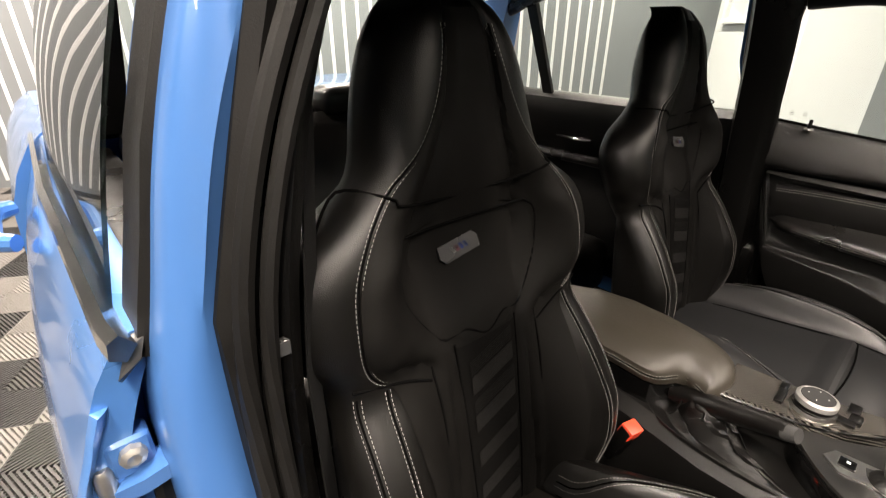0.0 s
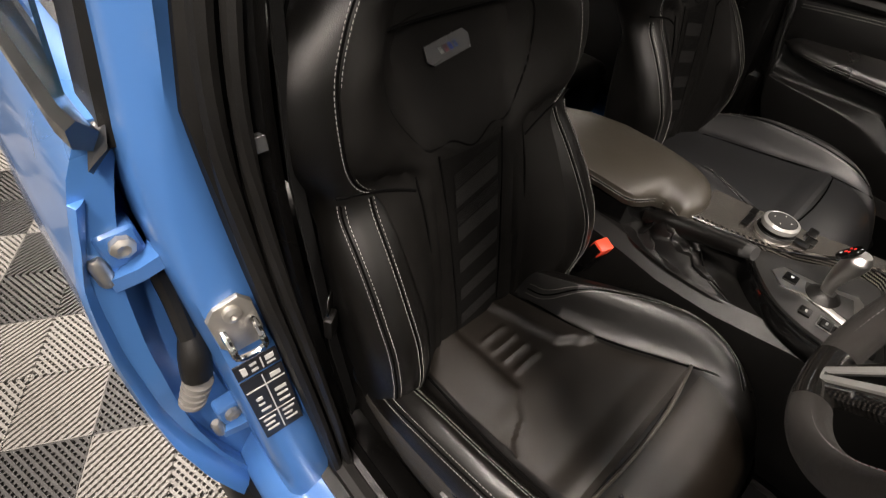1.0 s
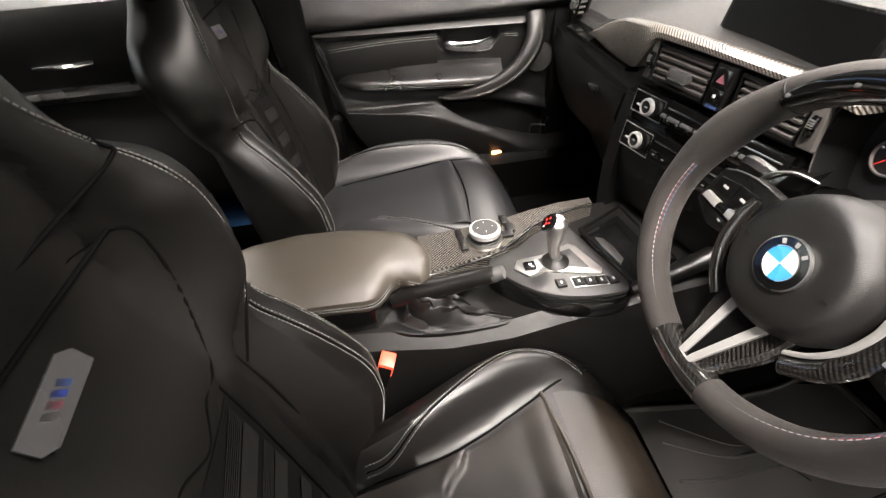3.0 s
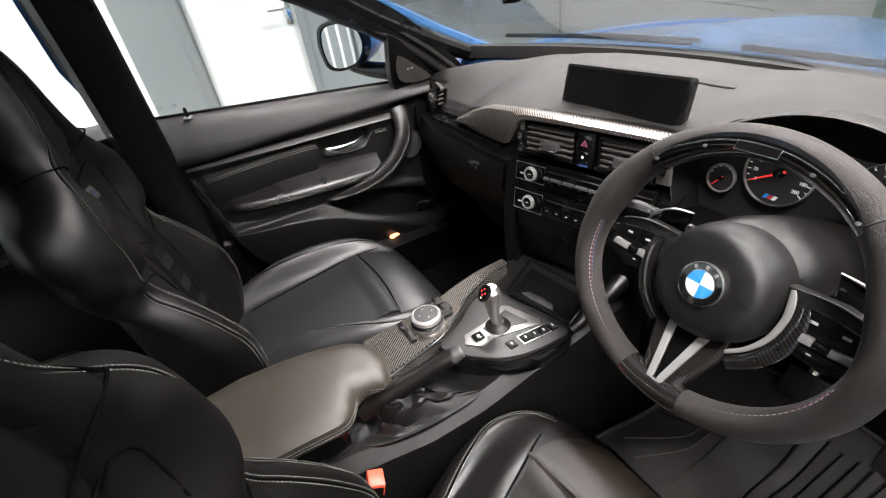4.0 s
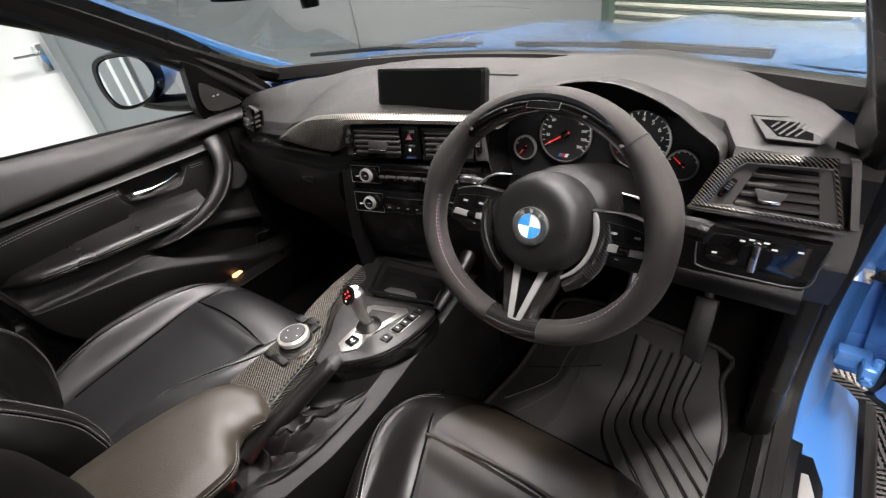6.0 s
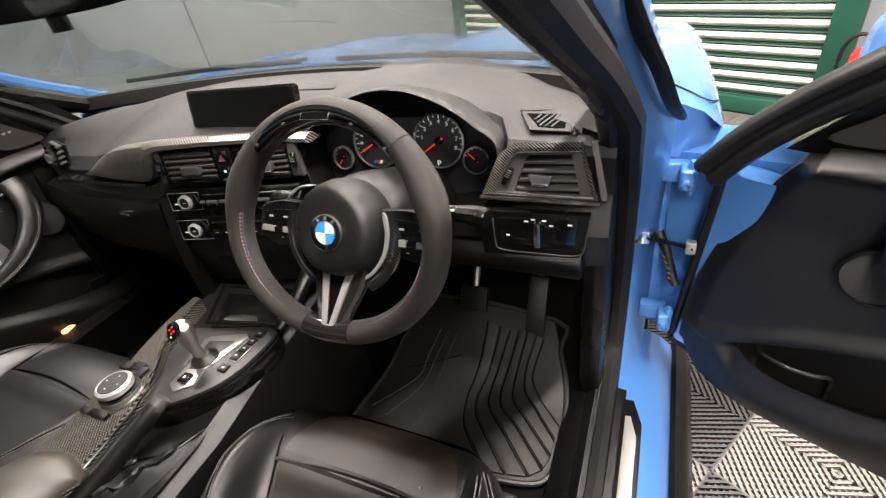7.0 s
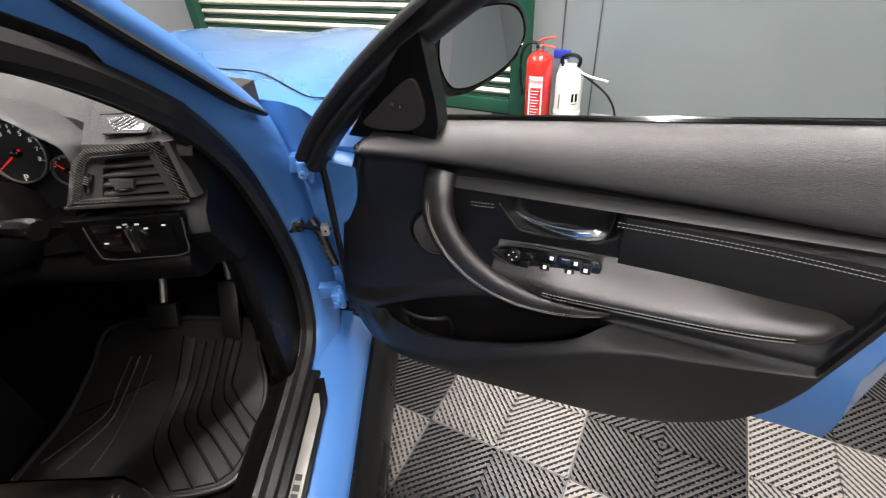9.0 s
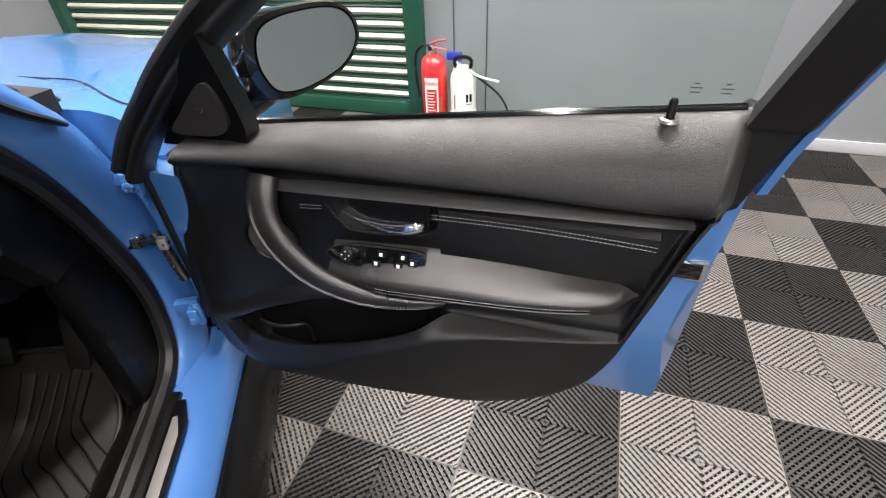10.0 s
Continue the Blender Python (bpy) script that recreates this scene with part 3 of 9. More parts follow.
lip = [(steady(PILLAR, z)[0] - 0.014 + dx, steady(PILLAR, z)[3] + 0.012 + dy, z) for dx, dy, z in [(0, 0, 0.34 + 0.09 * k) for k in range(11)]]
part("seal_lip", tube(lip, 0.009, 8, 4), RUBBER, body, "black rubber lip along the pillar")
part("seal_bead", tube([(x - 0.018, y + 0.006, z) for x, y, z in lip], 0.0075, 8, 4), RUBBER, body)
part("trim_step", loft([[(0.716, -0.634, z), (0.733, -0.638, z - 0.003), (0.734, -0.644, z), (0.718, -0.641, z)] for z in (0.958, 0.972)]), GREY_TRIM, body, "worn edge of pillar trim")

# latch striker on the pillar
face = frame_at((0.794, -0.639, 0.782), (-1, 0.06, 0.02), (0.03, -0.11, 1))
st = part("latch_striker", plate([(-0.024, -0.022), (-0.014, -0.036), (0.014, -0.036), (0.022, -0.020), (0.022, 0.020), (0.012, 0.034), (-0.014, 0.030), (-0.024, 0.018)], 0.007, face, 0.003), ZINC, body, "bare steel latch striker")
part("striker_loop", tube([face @ Vector(p) for p in ((-0.015, 0.000, 0.004), (-0.015, -0.010, 0.026), (-0.012, -0.022, 0.030), (0.012, -0.022, 0.030), (0.015, -0.010, 0.026), (0.015, 0.000, 0.004))], 0.0038, 8, 4), CHROME, st)
part("screw", lathe([(0.0, 0.0), (0.009, 0.0), (0.009, 0.008), (0.004, 0.010), (0.0, 0.007)], face @ Matrix.Translation((0.0, 0.019, 0.005)), 12), ZINC, st)
# pressure table sticker below it
face = frame_at((0.796, -0.6235, 0.645), (-1, 0.05, -0.02), (0.02, -0.118, 1))
PALE_PRINT = surf("pale_print", (0.4, 0.4, 0.39), 0.5, bump=0.0, vary=0.03)
BLACK_PRINT = surf("black_sticker", (0.008, 0.008, 0.009), 0.35, bump=0.0)
sk = part("sticker", plate([(-0.025, -0.075), (0.025, -0.075), (0.025, 0.046), (-0.025, 0.046)], 0.002, face), BLACK_PRINT, body, "black tyre pressure sticker with white marks")
part("sticker_header", plate([(-0.025, 0.051), (0.025, 0.051), (0.025, 0.075), (-0.025, 0.075)], 0.002, face), BLACK_PRINT, body, "black sticker with white pictograms")
for x0, y0, x1, y1 in ((-0.03, 0.028, 0.03, 0.0295), (-0.03, -0.034, 0.03, -0.0325), (-0.001, -0.08, 0.001, 0.05), (-0.024, 0.064, -0.016, 0.078), (-0.010, 0.064, 0.000, 0.068), (-0.010, 0.075, 0.000, 0.079), (0.006, 0.062, 0.008, 0.082), (0.013, 0.064, 0.026, 0.067), (0.013, 0.072, 0.026, 0.080),
                       (-0.022, 0.004, -0.012, 0.010), (-0.022, -0.008, -0.012, -0.004), (0.008, 0.004, 0.026, 0.010), (0.008, -0.008, 0.026, -0.004), (-0.022, -0.022, -0.006, -0.018), (0.008, -0.022, 0.026, -0.018), (-0.026, -0.046, -0.006, -0.042), (0.006, -0.046, 0.026, -0.042), (-0.026, -0.058, -0.010, -0.054), (0.006, -0.058, 0.020, -0.054), (-0.026, -0.070, -0.006, -0.066), (0.006, -0.070, 0.026, -0.066), (0.010, 0.036, 0.026, 0.044)):
    part("print_bar", plate([(x0 * 0.76, y0 * 0.87), (x1 * 0.78, y0 * 0.88), (x1 * 0.78, y1 * 0.88), (x0 * 0.78, y1 * 0.88)], 0.0028, face), PALE_PRINT, sk, smooth=0)

# hinges and cable boot of the rear door in the gap behind the pillar
for z in (0.862, 0.512):
    h = part("rear_door_hinge", rbox((0.826, -0.735, z - 0.018), (0.862, -0.708, z + 0.024), 0.008, 3), SHADED_PAINT, body, "painted and sealed steel door hinge")
    part("hinge_bolt", lathe([(0, 0), (0.011, 0), (0.011, 0.008), (0.006, 0.011), (0, 0.009)], frame_at((0.843, -0.709, z + 0.008), (1, 0, 0), (0, 0, 1)) @ pose(0, 0, 0, 180, 0, 0), 8), ZINC, h)
    part("hinge_arm", loft([[(0.822, -0.72, z - 0.012 + q), (0.822, -0.685, z - 0.008 + q), (0.842, -0.694, z - 0.020 + q), (0.868, -0.706, z - 0.030 + q), (0.868, -0.73, z - 0.030 + q)] for q in (-0.010, 0.006)]), SHADED_PAINT, h)
    part("hinge_knuckle", lathe([(0, -0.020), (0.006, -0.020), (0.008, -0.016), (0.008, 0.010), (0.005, 0.015), (0, 0.015)], Matrix.Translation((0.868, -0.712, z - 0.012)), 10), ZINC, h)
part("door_cable", tube([(0.828, -0.72, 0.83), (0.832, -0.705, 0.78), (0.838, -0.685, 0.74)], 0.010, 8), RUBBER, body, "black cable")
b0 = part("cable_boot", tube([(0.832, -0.695, 0.745), (0.842, -0.680, 0.715), (0.850, -0.676, 0.685)], [0.011, 0.017, 0.017], 12), RUBBER, body, "black rubber cable boot")
for k in range(4):
    part("boot_rib", tube([(0.852 + 0.005 * k, -0.676, 0.676 - 0.009 * k), (0.855 + 0.005 * k, -0.677, 0.670 - 0.009 * k)], [0.0170 - 0.0005 * k, 0.0170 - 0.0005 * k], 14, 1), surf("grey_rubber", (0.13, 0.124, 0.115), 0.6) if k == 0 else bpy.data.materials["grey_rubber"], b0, "grey ribbed rubber collar")

# rear door, shut, seen from its front edge: height, x of the inner lip, x of the outer skin
rear = thing("rear_door", (0.88, -1.2, 0.3), "bright blue rear car door, shut, with chrome window strip", "car door")
EDGE = [(0.24, (0.862, 0.885)), (0.34, (0.880, 0.905)), (0.42, (0.890, 0.918)), (0.53, (0.900, 0.925)), (0.62, (0.902, 0.921)), (0.73, (0.895, 0.911)), (0.81, (0.884, 0.898)), (0.85, (0.876, 0.889)), (0.875, (0.866, 0.877)), (0.90, (0.855, 0.869)), (0.945, (0.836, 0.851)), (0.972, (0.826, 0.832)), (0.985, (0.812, 0.822))]
ZS = [0.25 + 0.735 * k / 36 for k in range(37)]
skin = []
for k in range(17):
    y = -0.712 - 1.02 * k / 16
    f = k / 16
    out = [(steady(EDGE, z, 0.012)[1] + 0.020 * math.sin(math.pi * f * 0.9) * math.sin(math.pi * (z - 0.2) / 0.85) - 0.010 * f, y, z) for z in ZS]
    skin.append(out + [(x - 0.035, y, z) for x, y, z in out[::-1]])
part("door_skin", loft(skin), PAINT, rear, "glossy blue door skin", 60)
hem = []
for z in ZS[:-3]:
    i, o = steady(EDGE, z, 0.012)
    back = 0.012 + 0.035 * max(0, (0.55 - z) / 0.3)
    hem.append([(i - 0.012, -0.742, z), (i, -0.722 + back * 0.6, z), (i + 0.006, -0.712 + back * 0.6, z), (o - 0.004, -0.708 + back * 0.6, z), (o, -0.716 + back * 0.5, z), (o - 0.002, -0.745, z)])
part("door_edge", loft(hem), PAINT, rear, "rolled edge of the door skin", 60)
part("door_front", loft([[(0.815, -0.775, z), (0.835, -0.748, z), (steady(EDGE, z, 0.012)[0] + 0.004, -0.735, z), (steady(EDGE, z, 0.012)[0] + 0.004, -0.79, z)] for z in ZS[:-2]]), SHADED_PAINT, rear, "blue front face of the door")
part("chrome_strip", loft([[(0.834 + d, y, 0.972), (0.845 + d, y, 0.978), (0.843 + d, y, 0.992), (0.834 + d, y, 0.997), (0.824 + d, y, 0.985)] for y, d in ((-0.690, -0.010), (-0.72, -0.006), (-1.2, 0.006), (-1.72, -0.004))]), surf("dark_chrome", (0.55, 0.54, 0.52), 0.12, 1.0, bump=0.0), rear, "dark chrome window strip")
part("strip_cap", loft([[(0.812, -0.712, 0.958), (0.832, -0.706, 0.945), (0.834, -0.690, 0.958), (0.815, -0.694, 0.968)], [(0.806, -0.716, 0.985), (0.822, -0.712, 0.982), (0.824, -0.696, 0.978), (0.808, -0.700, 0.984)]]), GREY_TRIM, rear, "grey corner seal")
part("window_frame", loft([[(x - 0.030, -0.700, z), (x - 0.006, -0.694, z), (x + 0.009, -0.702, z), (x + 0.010, -0.760, z), (x - 0.03, -0.765, z)] for x, z in ((0.808, 0.965), (0.797, 1.01), (0.782, 1.065), (0.765, 1.134), (0.733, 1.226), (0.702, 1.31))]), RUBBER, rear, "black window frame")
part("window_frame", beam([(0.715, -0.74, 1.305), (0.71, -1.1, 1.33), (0.72, -1.45, 1.28), (0.79, -1.72, 1.02)], 0.018, 0.02), RUBBER, rear)
part("window_divider", loft([[(0.805, -1.42, 0.99), (0.822, -1.42, 0.99), (0.822, -1.46, 0.99), (0.805, -1.46, 0.99)], [(0.735, -1.40, 1.30), (0.75, -1.40, 1.30), (0.75, -1.43, 1.30), (0.735, -1.43, 1.30)]]), RUBBER, rear)
pane = []
for k in range(13):
    f = k / 12
    bow = 0.010 * math.sin(math.pi * f)
    line = [(0.824 - 0.096 * f + bow + (0.017 * f + 0.004 * math.sin(math.pi * j / 8)) * j / 8, -0.76 - 0.66 * j / 8, 0.985 + 0.325 * f) for j in range(9)]
    pane.append(line + [(x - 0.004, y, z) for x, y, z in line[::-1]])
part("window_pane", loft(pane), glass("privacy_glass", (0.30, 0.33, 0.32)), rear, "tinted window pane", 60).visible_shadow = False
part("door_handle", tube([(0.905, -1.36, 0.865), (0.935, -1.39, 0.868), (0.938, -1.47, 0.872), (0.935, -1.55, 0.872), (0.905, -1.58, 0.87)], [0.016, 0.018, 0.017, 0.018, 0.016], 10), PAINT, rear, "blue pull handle")
part("inner_panel", rbox((0.70, -1.65, 0.4), (0.80, -0.81, 0.96), 0.02), PLASTIC, rear)
# rear wing beyond it
wing = []
for k in range(10):
    y = -1.74 - 0.9 * k / 9
    wing.append([(x, y, z) for x, z in ((0.80, 1.0), (0.845, 0.965), (0.885, 0.90), (0.915, 0.82), (0.925, 0.70), (0.93, 0.60), (0.90, 0.45), (0.80, 0.40), (0.70, 0.6), (0.70, 1.0))])
part("rear_wing", loft(wing), PAINT, body, "blue rear wing")
part("rear_deck", rbox((-0.72, -2.65, 0.5), (0.82, -1.95, 1.0), 0.06), PAINT, body)

# bonnet, scuttle and front wings
bon = []
for k in range(17):
    v = k / 16
    y = 0.40 + 1.15 * v
    row = []
    for i in range(25):
        s = i / 12 - 1
        half = 0.705 - 0.06 * v * v
        dome = 0.022 * math.exp(-((abs(s) - 0.38) / 0.13) ** 2) * min(1, v * 4)
        z = 0.966 - 0.012 * v - 0.13 * v * v - 0.018 * abs(s) ** 3 + dome
        row.append((CX + s * half, y - 0.20 * s * s * (1 - v), z))
    bon.append(row + [(x, y, z - 0.025) for x, y, z in row[::-1]])
bonnet = thing("bonnet", (CX, 0.9, 0.9), "bright blue bonnet with a power dome, shut", "car bonnet")
part("bonnet_skin", loft(bon), PAINT, bonnet)
for side in (1, -1):
    w = []
    for k in range(10):
        y = 0.24 + 1.4 * k / 9
        drop = 0.14 * (k / 9) ** 2
        w.append([(CX + side * (x - CX), y if z > 0.90 or side < 0 else max(y, 0.335 + 0.002 * k), z - drop) for x, z in ((0.735 - 0.06 * k / 9, 0.9485), (0.752 - 0.05 * k / 9, 0.9495), (0.785, 0.9475), (0.815, 0.942), (0.845, 0.930), (0.870, 0.908), (0.888, 0.87), (0.905, 0.76), (0.905, 0.55), (0.86, 0.40), (0.78, 0.40), (0.74, 0.8))])
    part("front_wing", loft(w), PAINT, body, "blue front wing")
    part("shut_line", tube([(CX + side * (x - CX), y, z) for x, y, z in ((0.600, 0.468, 0.9515), (0.66, 0.440, 0.9515), (0.72, 0.412, 0.9510), (0.765, 0.370, 0.9495), (0.815, 0.312, 0.9435), (0.850, 0.30, 0.9290), (0.872, 0.36, 0.907))], 0.0016, 6, 5), RUBBER, body, "dark shut line of the bonnet")
part("nose", rbox((-0.72, 1.5, 0.25), (0.82, 1.72, 0.80), 0.08), PAINT, body)
part("gutter_finisher", tube([(0.648, -0.40, 1.365), (0.688, -0.25, 1.300), (0.722, -0.132, 1.206), (0.757, -0.013, 1.099), (0.775, 0.038, 1.052), (0.794, 0.108, 0.990), (0.806, 0.150, 0.960), (0.812, 0.172, 0.945)], [0.010, 0.010, 0.010, 0.011, 0.011, 0.011, 0.010, 0.006], 8, 5, flat=0.6), RUBBER, body, "black gutter finisher along the windscreen pillar")
part("scuttle", loft([[(CX + s * 0.74, 0.44 - 0.22 * s * s + dy, z) for dy, z in ((0.0, 0.985), (-0.06, 0.99), (-0.07, 0.96), (0.0, 0.95))] for s in [i / 8 - 1 for i in range(17)]]), RUBBER, body, "black windscreen scuttle")
for x0, y0, x1, y1 in ((-0.58, 0.32, -0.05, 0.425), (0.06, 0.43, 0.58, 0.33)):
    w = thing("wiper", ((x0 + x1) / 2, (y0 + y1) / 2, 1.0), "black windscreen wiper parked at the glass base", "wiper", "wipers")
    part("blade", tube([(x0, y0, 1.0), ((x0 + x1) / 2, (y0 + y1) / 2 + 0.012, 1.003), (x1, y1, 1.0)], 0.006, 6), RUBBER, w)
    part("arm", tube([((x0 + x1) / 2, (y0 + y1) / 2 + 0.015, 1.008), (x1, y1 + 0.03, 0.998)], 0.009, 6, flat=0.5), PLASTIC, w)

# windscreen and the other panes
ws = []
for k in range(7):
    f = k / 6
    ws.append([(CX + s * (0.72 - 0.10 * f), 0.40 - 0.76 * f - (0.205 - 0.215 * f) * s * s, 0.985 + 0.31 * f - 0.03 * s * s * f) for s in [i / 6 - 1 for i in range(13)]])
thick = [r + [(x, y + 0.003, z + 0.004) for x, y, z in r[::-1]] for r in ws]
part("windscreen", loft(thick), PANE, body, "laminated windscreen").visible_shadow = False
rw = []
for k in range(5):
    f = k / 4
    rw.append([(CX + s * (0.60 - 0.06 * f), -1.98 + 0.36 * f, 1.0 + 0.31 * f) for s in (-1, -0.5, 0, 0.5, 1)])
part("rear_window", loft([r + [(x, y - 0.003, z + 0.004) for x, y, z in r[::-1]] for r in rw]), PANE, body, "rear window").visible_shadow = False

# hinges of the front door and its check strap
for z in (0.828, 0.514):
    h = part("front_door_hinge", rbox((0.790, 0.236, z - 0.018), (0.838, 0.262, z + 0.016), 0.005), SHADED_PAINT, body, "painted steel hinge")
    part("hinge_plate", rbox((0.824, 0.206, z - 0.020), (0.846, 0.240, z + 0.018), 0.006, 3), PAINT, h, "blue painted hinge plate")
    part("hinge_pin", lathe([(0, -0.030), (0.007, -0.030), (0.009, -0.024), (0.009, 0.022), (0.006, 0.030), (0, 0.030)], Matrix.Translation((0.842, 0.222, z)), 12), PAINT, h)
    part("hinge_bolt", lathe([(0, 0), (0.009, 0), (0.009, 0.006), (0.005, 0.008), (0, 0.006)], frame_at((0.835, 0.205, z - 0.006), (1, 0, 0), (0, 0, 1)), 6), SHADED_PAINT, h)
ck = part("check_strap", tube([(0.765, 0.262, 0.688), (0.800, 0.236, 0.693), (0.835, 0.206, 0.706), (0.862, 0.184, 0.716)], [0.007, 0.007, 0.0065, 0.008], 8, flat=0.5), PLASTIC, body, "black door check strap")
part("check_bracket", rbox((0.762, 0.238, 0.676), (0.794, 0.262, 0.704), 0.006, 3), CHROME, ck, "bright steel check bracket")
part("strap_end", rbox((0.848, 0.180, 0.704), (0.864, 0.196, 0.726), 0.003), ZINC, ck, "bare steel strap end")
bt = part("cable_boot", tube([(0.806, 0.268, 0.690), (0.824, 0.252, 0.660), (0.834, 0.240, 0.628), (0.846, 0.226, 0.600)], [0.010, 0.009, 0.008, 0.009], 12), RUBBER, body, "black rubber cable boot")
for k in range(6):
    c = Vector((0.826, 0.249, 0.652)).lerp(Vector((0.843, 0.229, 0.606)), k / 5)
    part("boot_rib", lathe([(0.0075, -0.002), (0.0105, 0.0), (0.0075, 0.002)], Matrix.Translation(c) @ pose(0, 0, 0, 22, 18, 0), 14, caps=False), RUBBER, bt)

# ---- dashboard ----
def mixed(table, x):
    """Values between the rows of a small table, eased."""
    for (a, va), (b, vb) in zip(table, table[1:]):
        if x <= b:
            f = max(0.0, (x - a) / (b - a))
            f = f * f * (3 - 2 * f)
            return [p + (q - p) * f for p, q in zip(va, vb)]
    return list(table[-1][1])


# x: front edge y, face y, face top z, top z behind, shelf z, lower y, bottom z
DASH = [(-0.66, (0.10, 0.05, 0.895, 0.945, 0.86, 0.06, 0.70)), (-0.46, (0.22, -0.01, 0.902, 0.968, 0.85, 0.0, 0.66)), (-0.31, (0.31, -0.025, 0.912, 0.980, 0.855, -0.02, 0.62)), (-0.24, (0.33, -0.026, 0.938, 0.985, 0.86, -0.03, 0.62)), (-0.17, (0.36, -0.024, 0.952, 0.986, 0.86, -0.03, 0.62)), (-0.04, (0.39, -0.004, 0.942, 0.986, 0.87, -0.03, 0.62)),
        (0.16, (0.40, 0.045, 0.942, 0.986, 0.88, 0.0, 0.62)), (0.205, (0.395, 0.06, 0.950, 0.99, 0.86, 0.02, 0.64)), (0.225, (0.39, 0.145, 0.965, 0.995, 0.85, 0.03, 0.66)), (0.40, (0.37, 0.15, 0.982, 1.005, 0.84, 0.03, 0.72)), (0.555, (0.31, 0.13, 0.962, 0.992, 0.86, 0.02, 0.72)), (0.575, (0.30, 0.06, 0.948, 0.985, 0.87, 0.02, 0.72)), (0.63, (0.24, 0.06, 0.945, 0.975, 0.87, 0.02, 0.73)), (0.735, (0.13, 0.065, 0.935, 0.955, 0.87, 0.035, 0.73))]
dash = thing("dashboard", (CX, 0.2, 0.6), "black soft-touch dashboard with carbon fibre trim", "dashboard")
rings = []
for i in range(57):
    x = -0.66 + 1.395 * i / 56
    fy, face, ft, tz, sh, ly, bz = mixed(DASH, x)
    rings.append([(x, fy + 0.02, 0.90), (x, fy, tz - 0.004), (x, (fy * 2 + face) / 3, tz), (x, (fy + face * 2) / 3, (tz + ft) / 2 + 0.006), (x, face + 0.035, ft + 0.010), (x, face + 0.012, ft + 0.004), (x, face + 0.004, ft - 0.008),
                  (x, face + 0.010, (ft + sh) / 2), (x, face + 0.006, sh), (x, ly + 0.010, sh - 0.02), (x, ly, sh - 0.05), (x, ly + 0.01, (sh + bz) / 2), (x, ly + 0.05, bz), (x, ly + 0.20, bz), (x, fy + 0.02, bz + 0.1)])
dash_bm = loft(rings)
# upper faces take the paler skin: light from above put into the colour
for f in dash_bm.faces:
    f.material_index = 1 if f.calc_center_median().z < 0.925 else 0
part("dash_body", dash_bm, [TOP_LIT_DASH_SKIN, SOFT], dash, "black soft-touch moulding")


# carbon strip above the centre vents, widening into a panel on the passenger side
CARBON_LINE = [(-0.315, (0.902, 0.896, -0.030)), (-0.26, (0.928, 0.895, -0.036)), (-0.20, (0.952, 0.894, -0.040)), (-0.16, (0.964, 0.893, -0.040)), (-0.11, (0.970, 0.894, -0.040)), (-0.085, (0.974, 0.905, -0.042)), (-0.068, (0.975, 0.935, -0.042)), (-0.05, (0.977, 0.957, -0.038)), (0.05, (0.977, 0.959, -0.014)), (0.20, (0.973, 0.958, 0.022)), (0.245, (0.966, 0.950, 0.036))]
rr = []
for i in range(57):
    x = -0.315 + 0.56 * i / 56
    hi, lo, y = steady(CARBON_LINE, x, 0.012)
    m = (hi + lo) / 2
    rr.append([(x, y + 0.040, hi - 0.012), (x, y + 0.022, hi - 0.001), (x, y + 0.010, hi), (x, y + 0.002, hi - 0.004), (x, y - 0.002, m + (hi - m) * 0.4), (x, y - 0.002, m - (m - lo) * 0.4), (x, y + 0.003, lo + 0.002), (x, y + 0.012, lo), (x, y + 0.040, lo)])
part("carbon_strip", loft(rr), DASH_CARBON, dash, "glossy carbon fibre strip")
rr = []
for i in range(31):
    x = -0.42 + 0.30 * i / 30
    fy, face, ft, tz, sh, ly, bz = mixed(DASH, x)
    z = 0.888 - 0.012 * max(0, -x - 0.1)
    face = -0.026
    rr.append([(x, face + 0.01, z + 0.006), (x, face - 0.014, z + 0.004), (x, face - 0.016, z - 0.002), (x, face + 0.01, z - 0.006)])
part("gloss_strip", loft(rr), PIANO, dash, "gloss black strip")


BIN_BLACK = surf("matt_black_duct", (0.0015, 0.0015, 0.0015), 0.7, bump=0.0, spec=0.15)


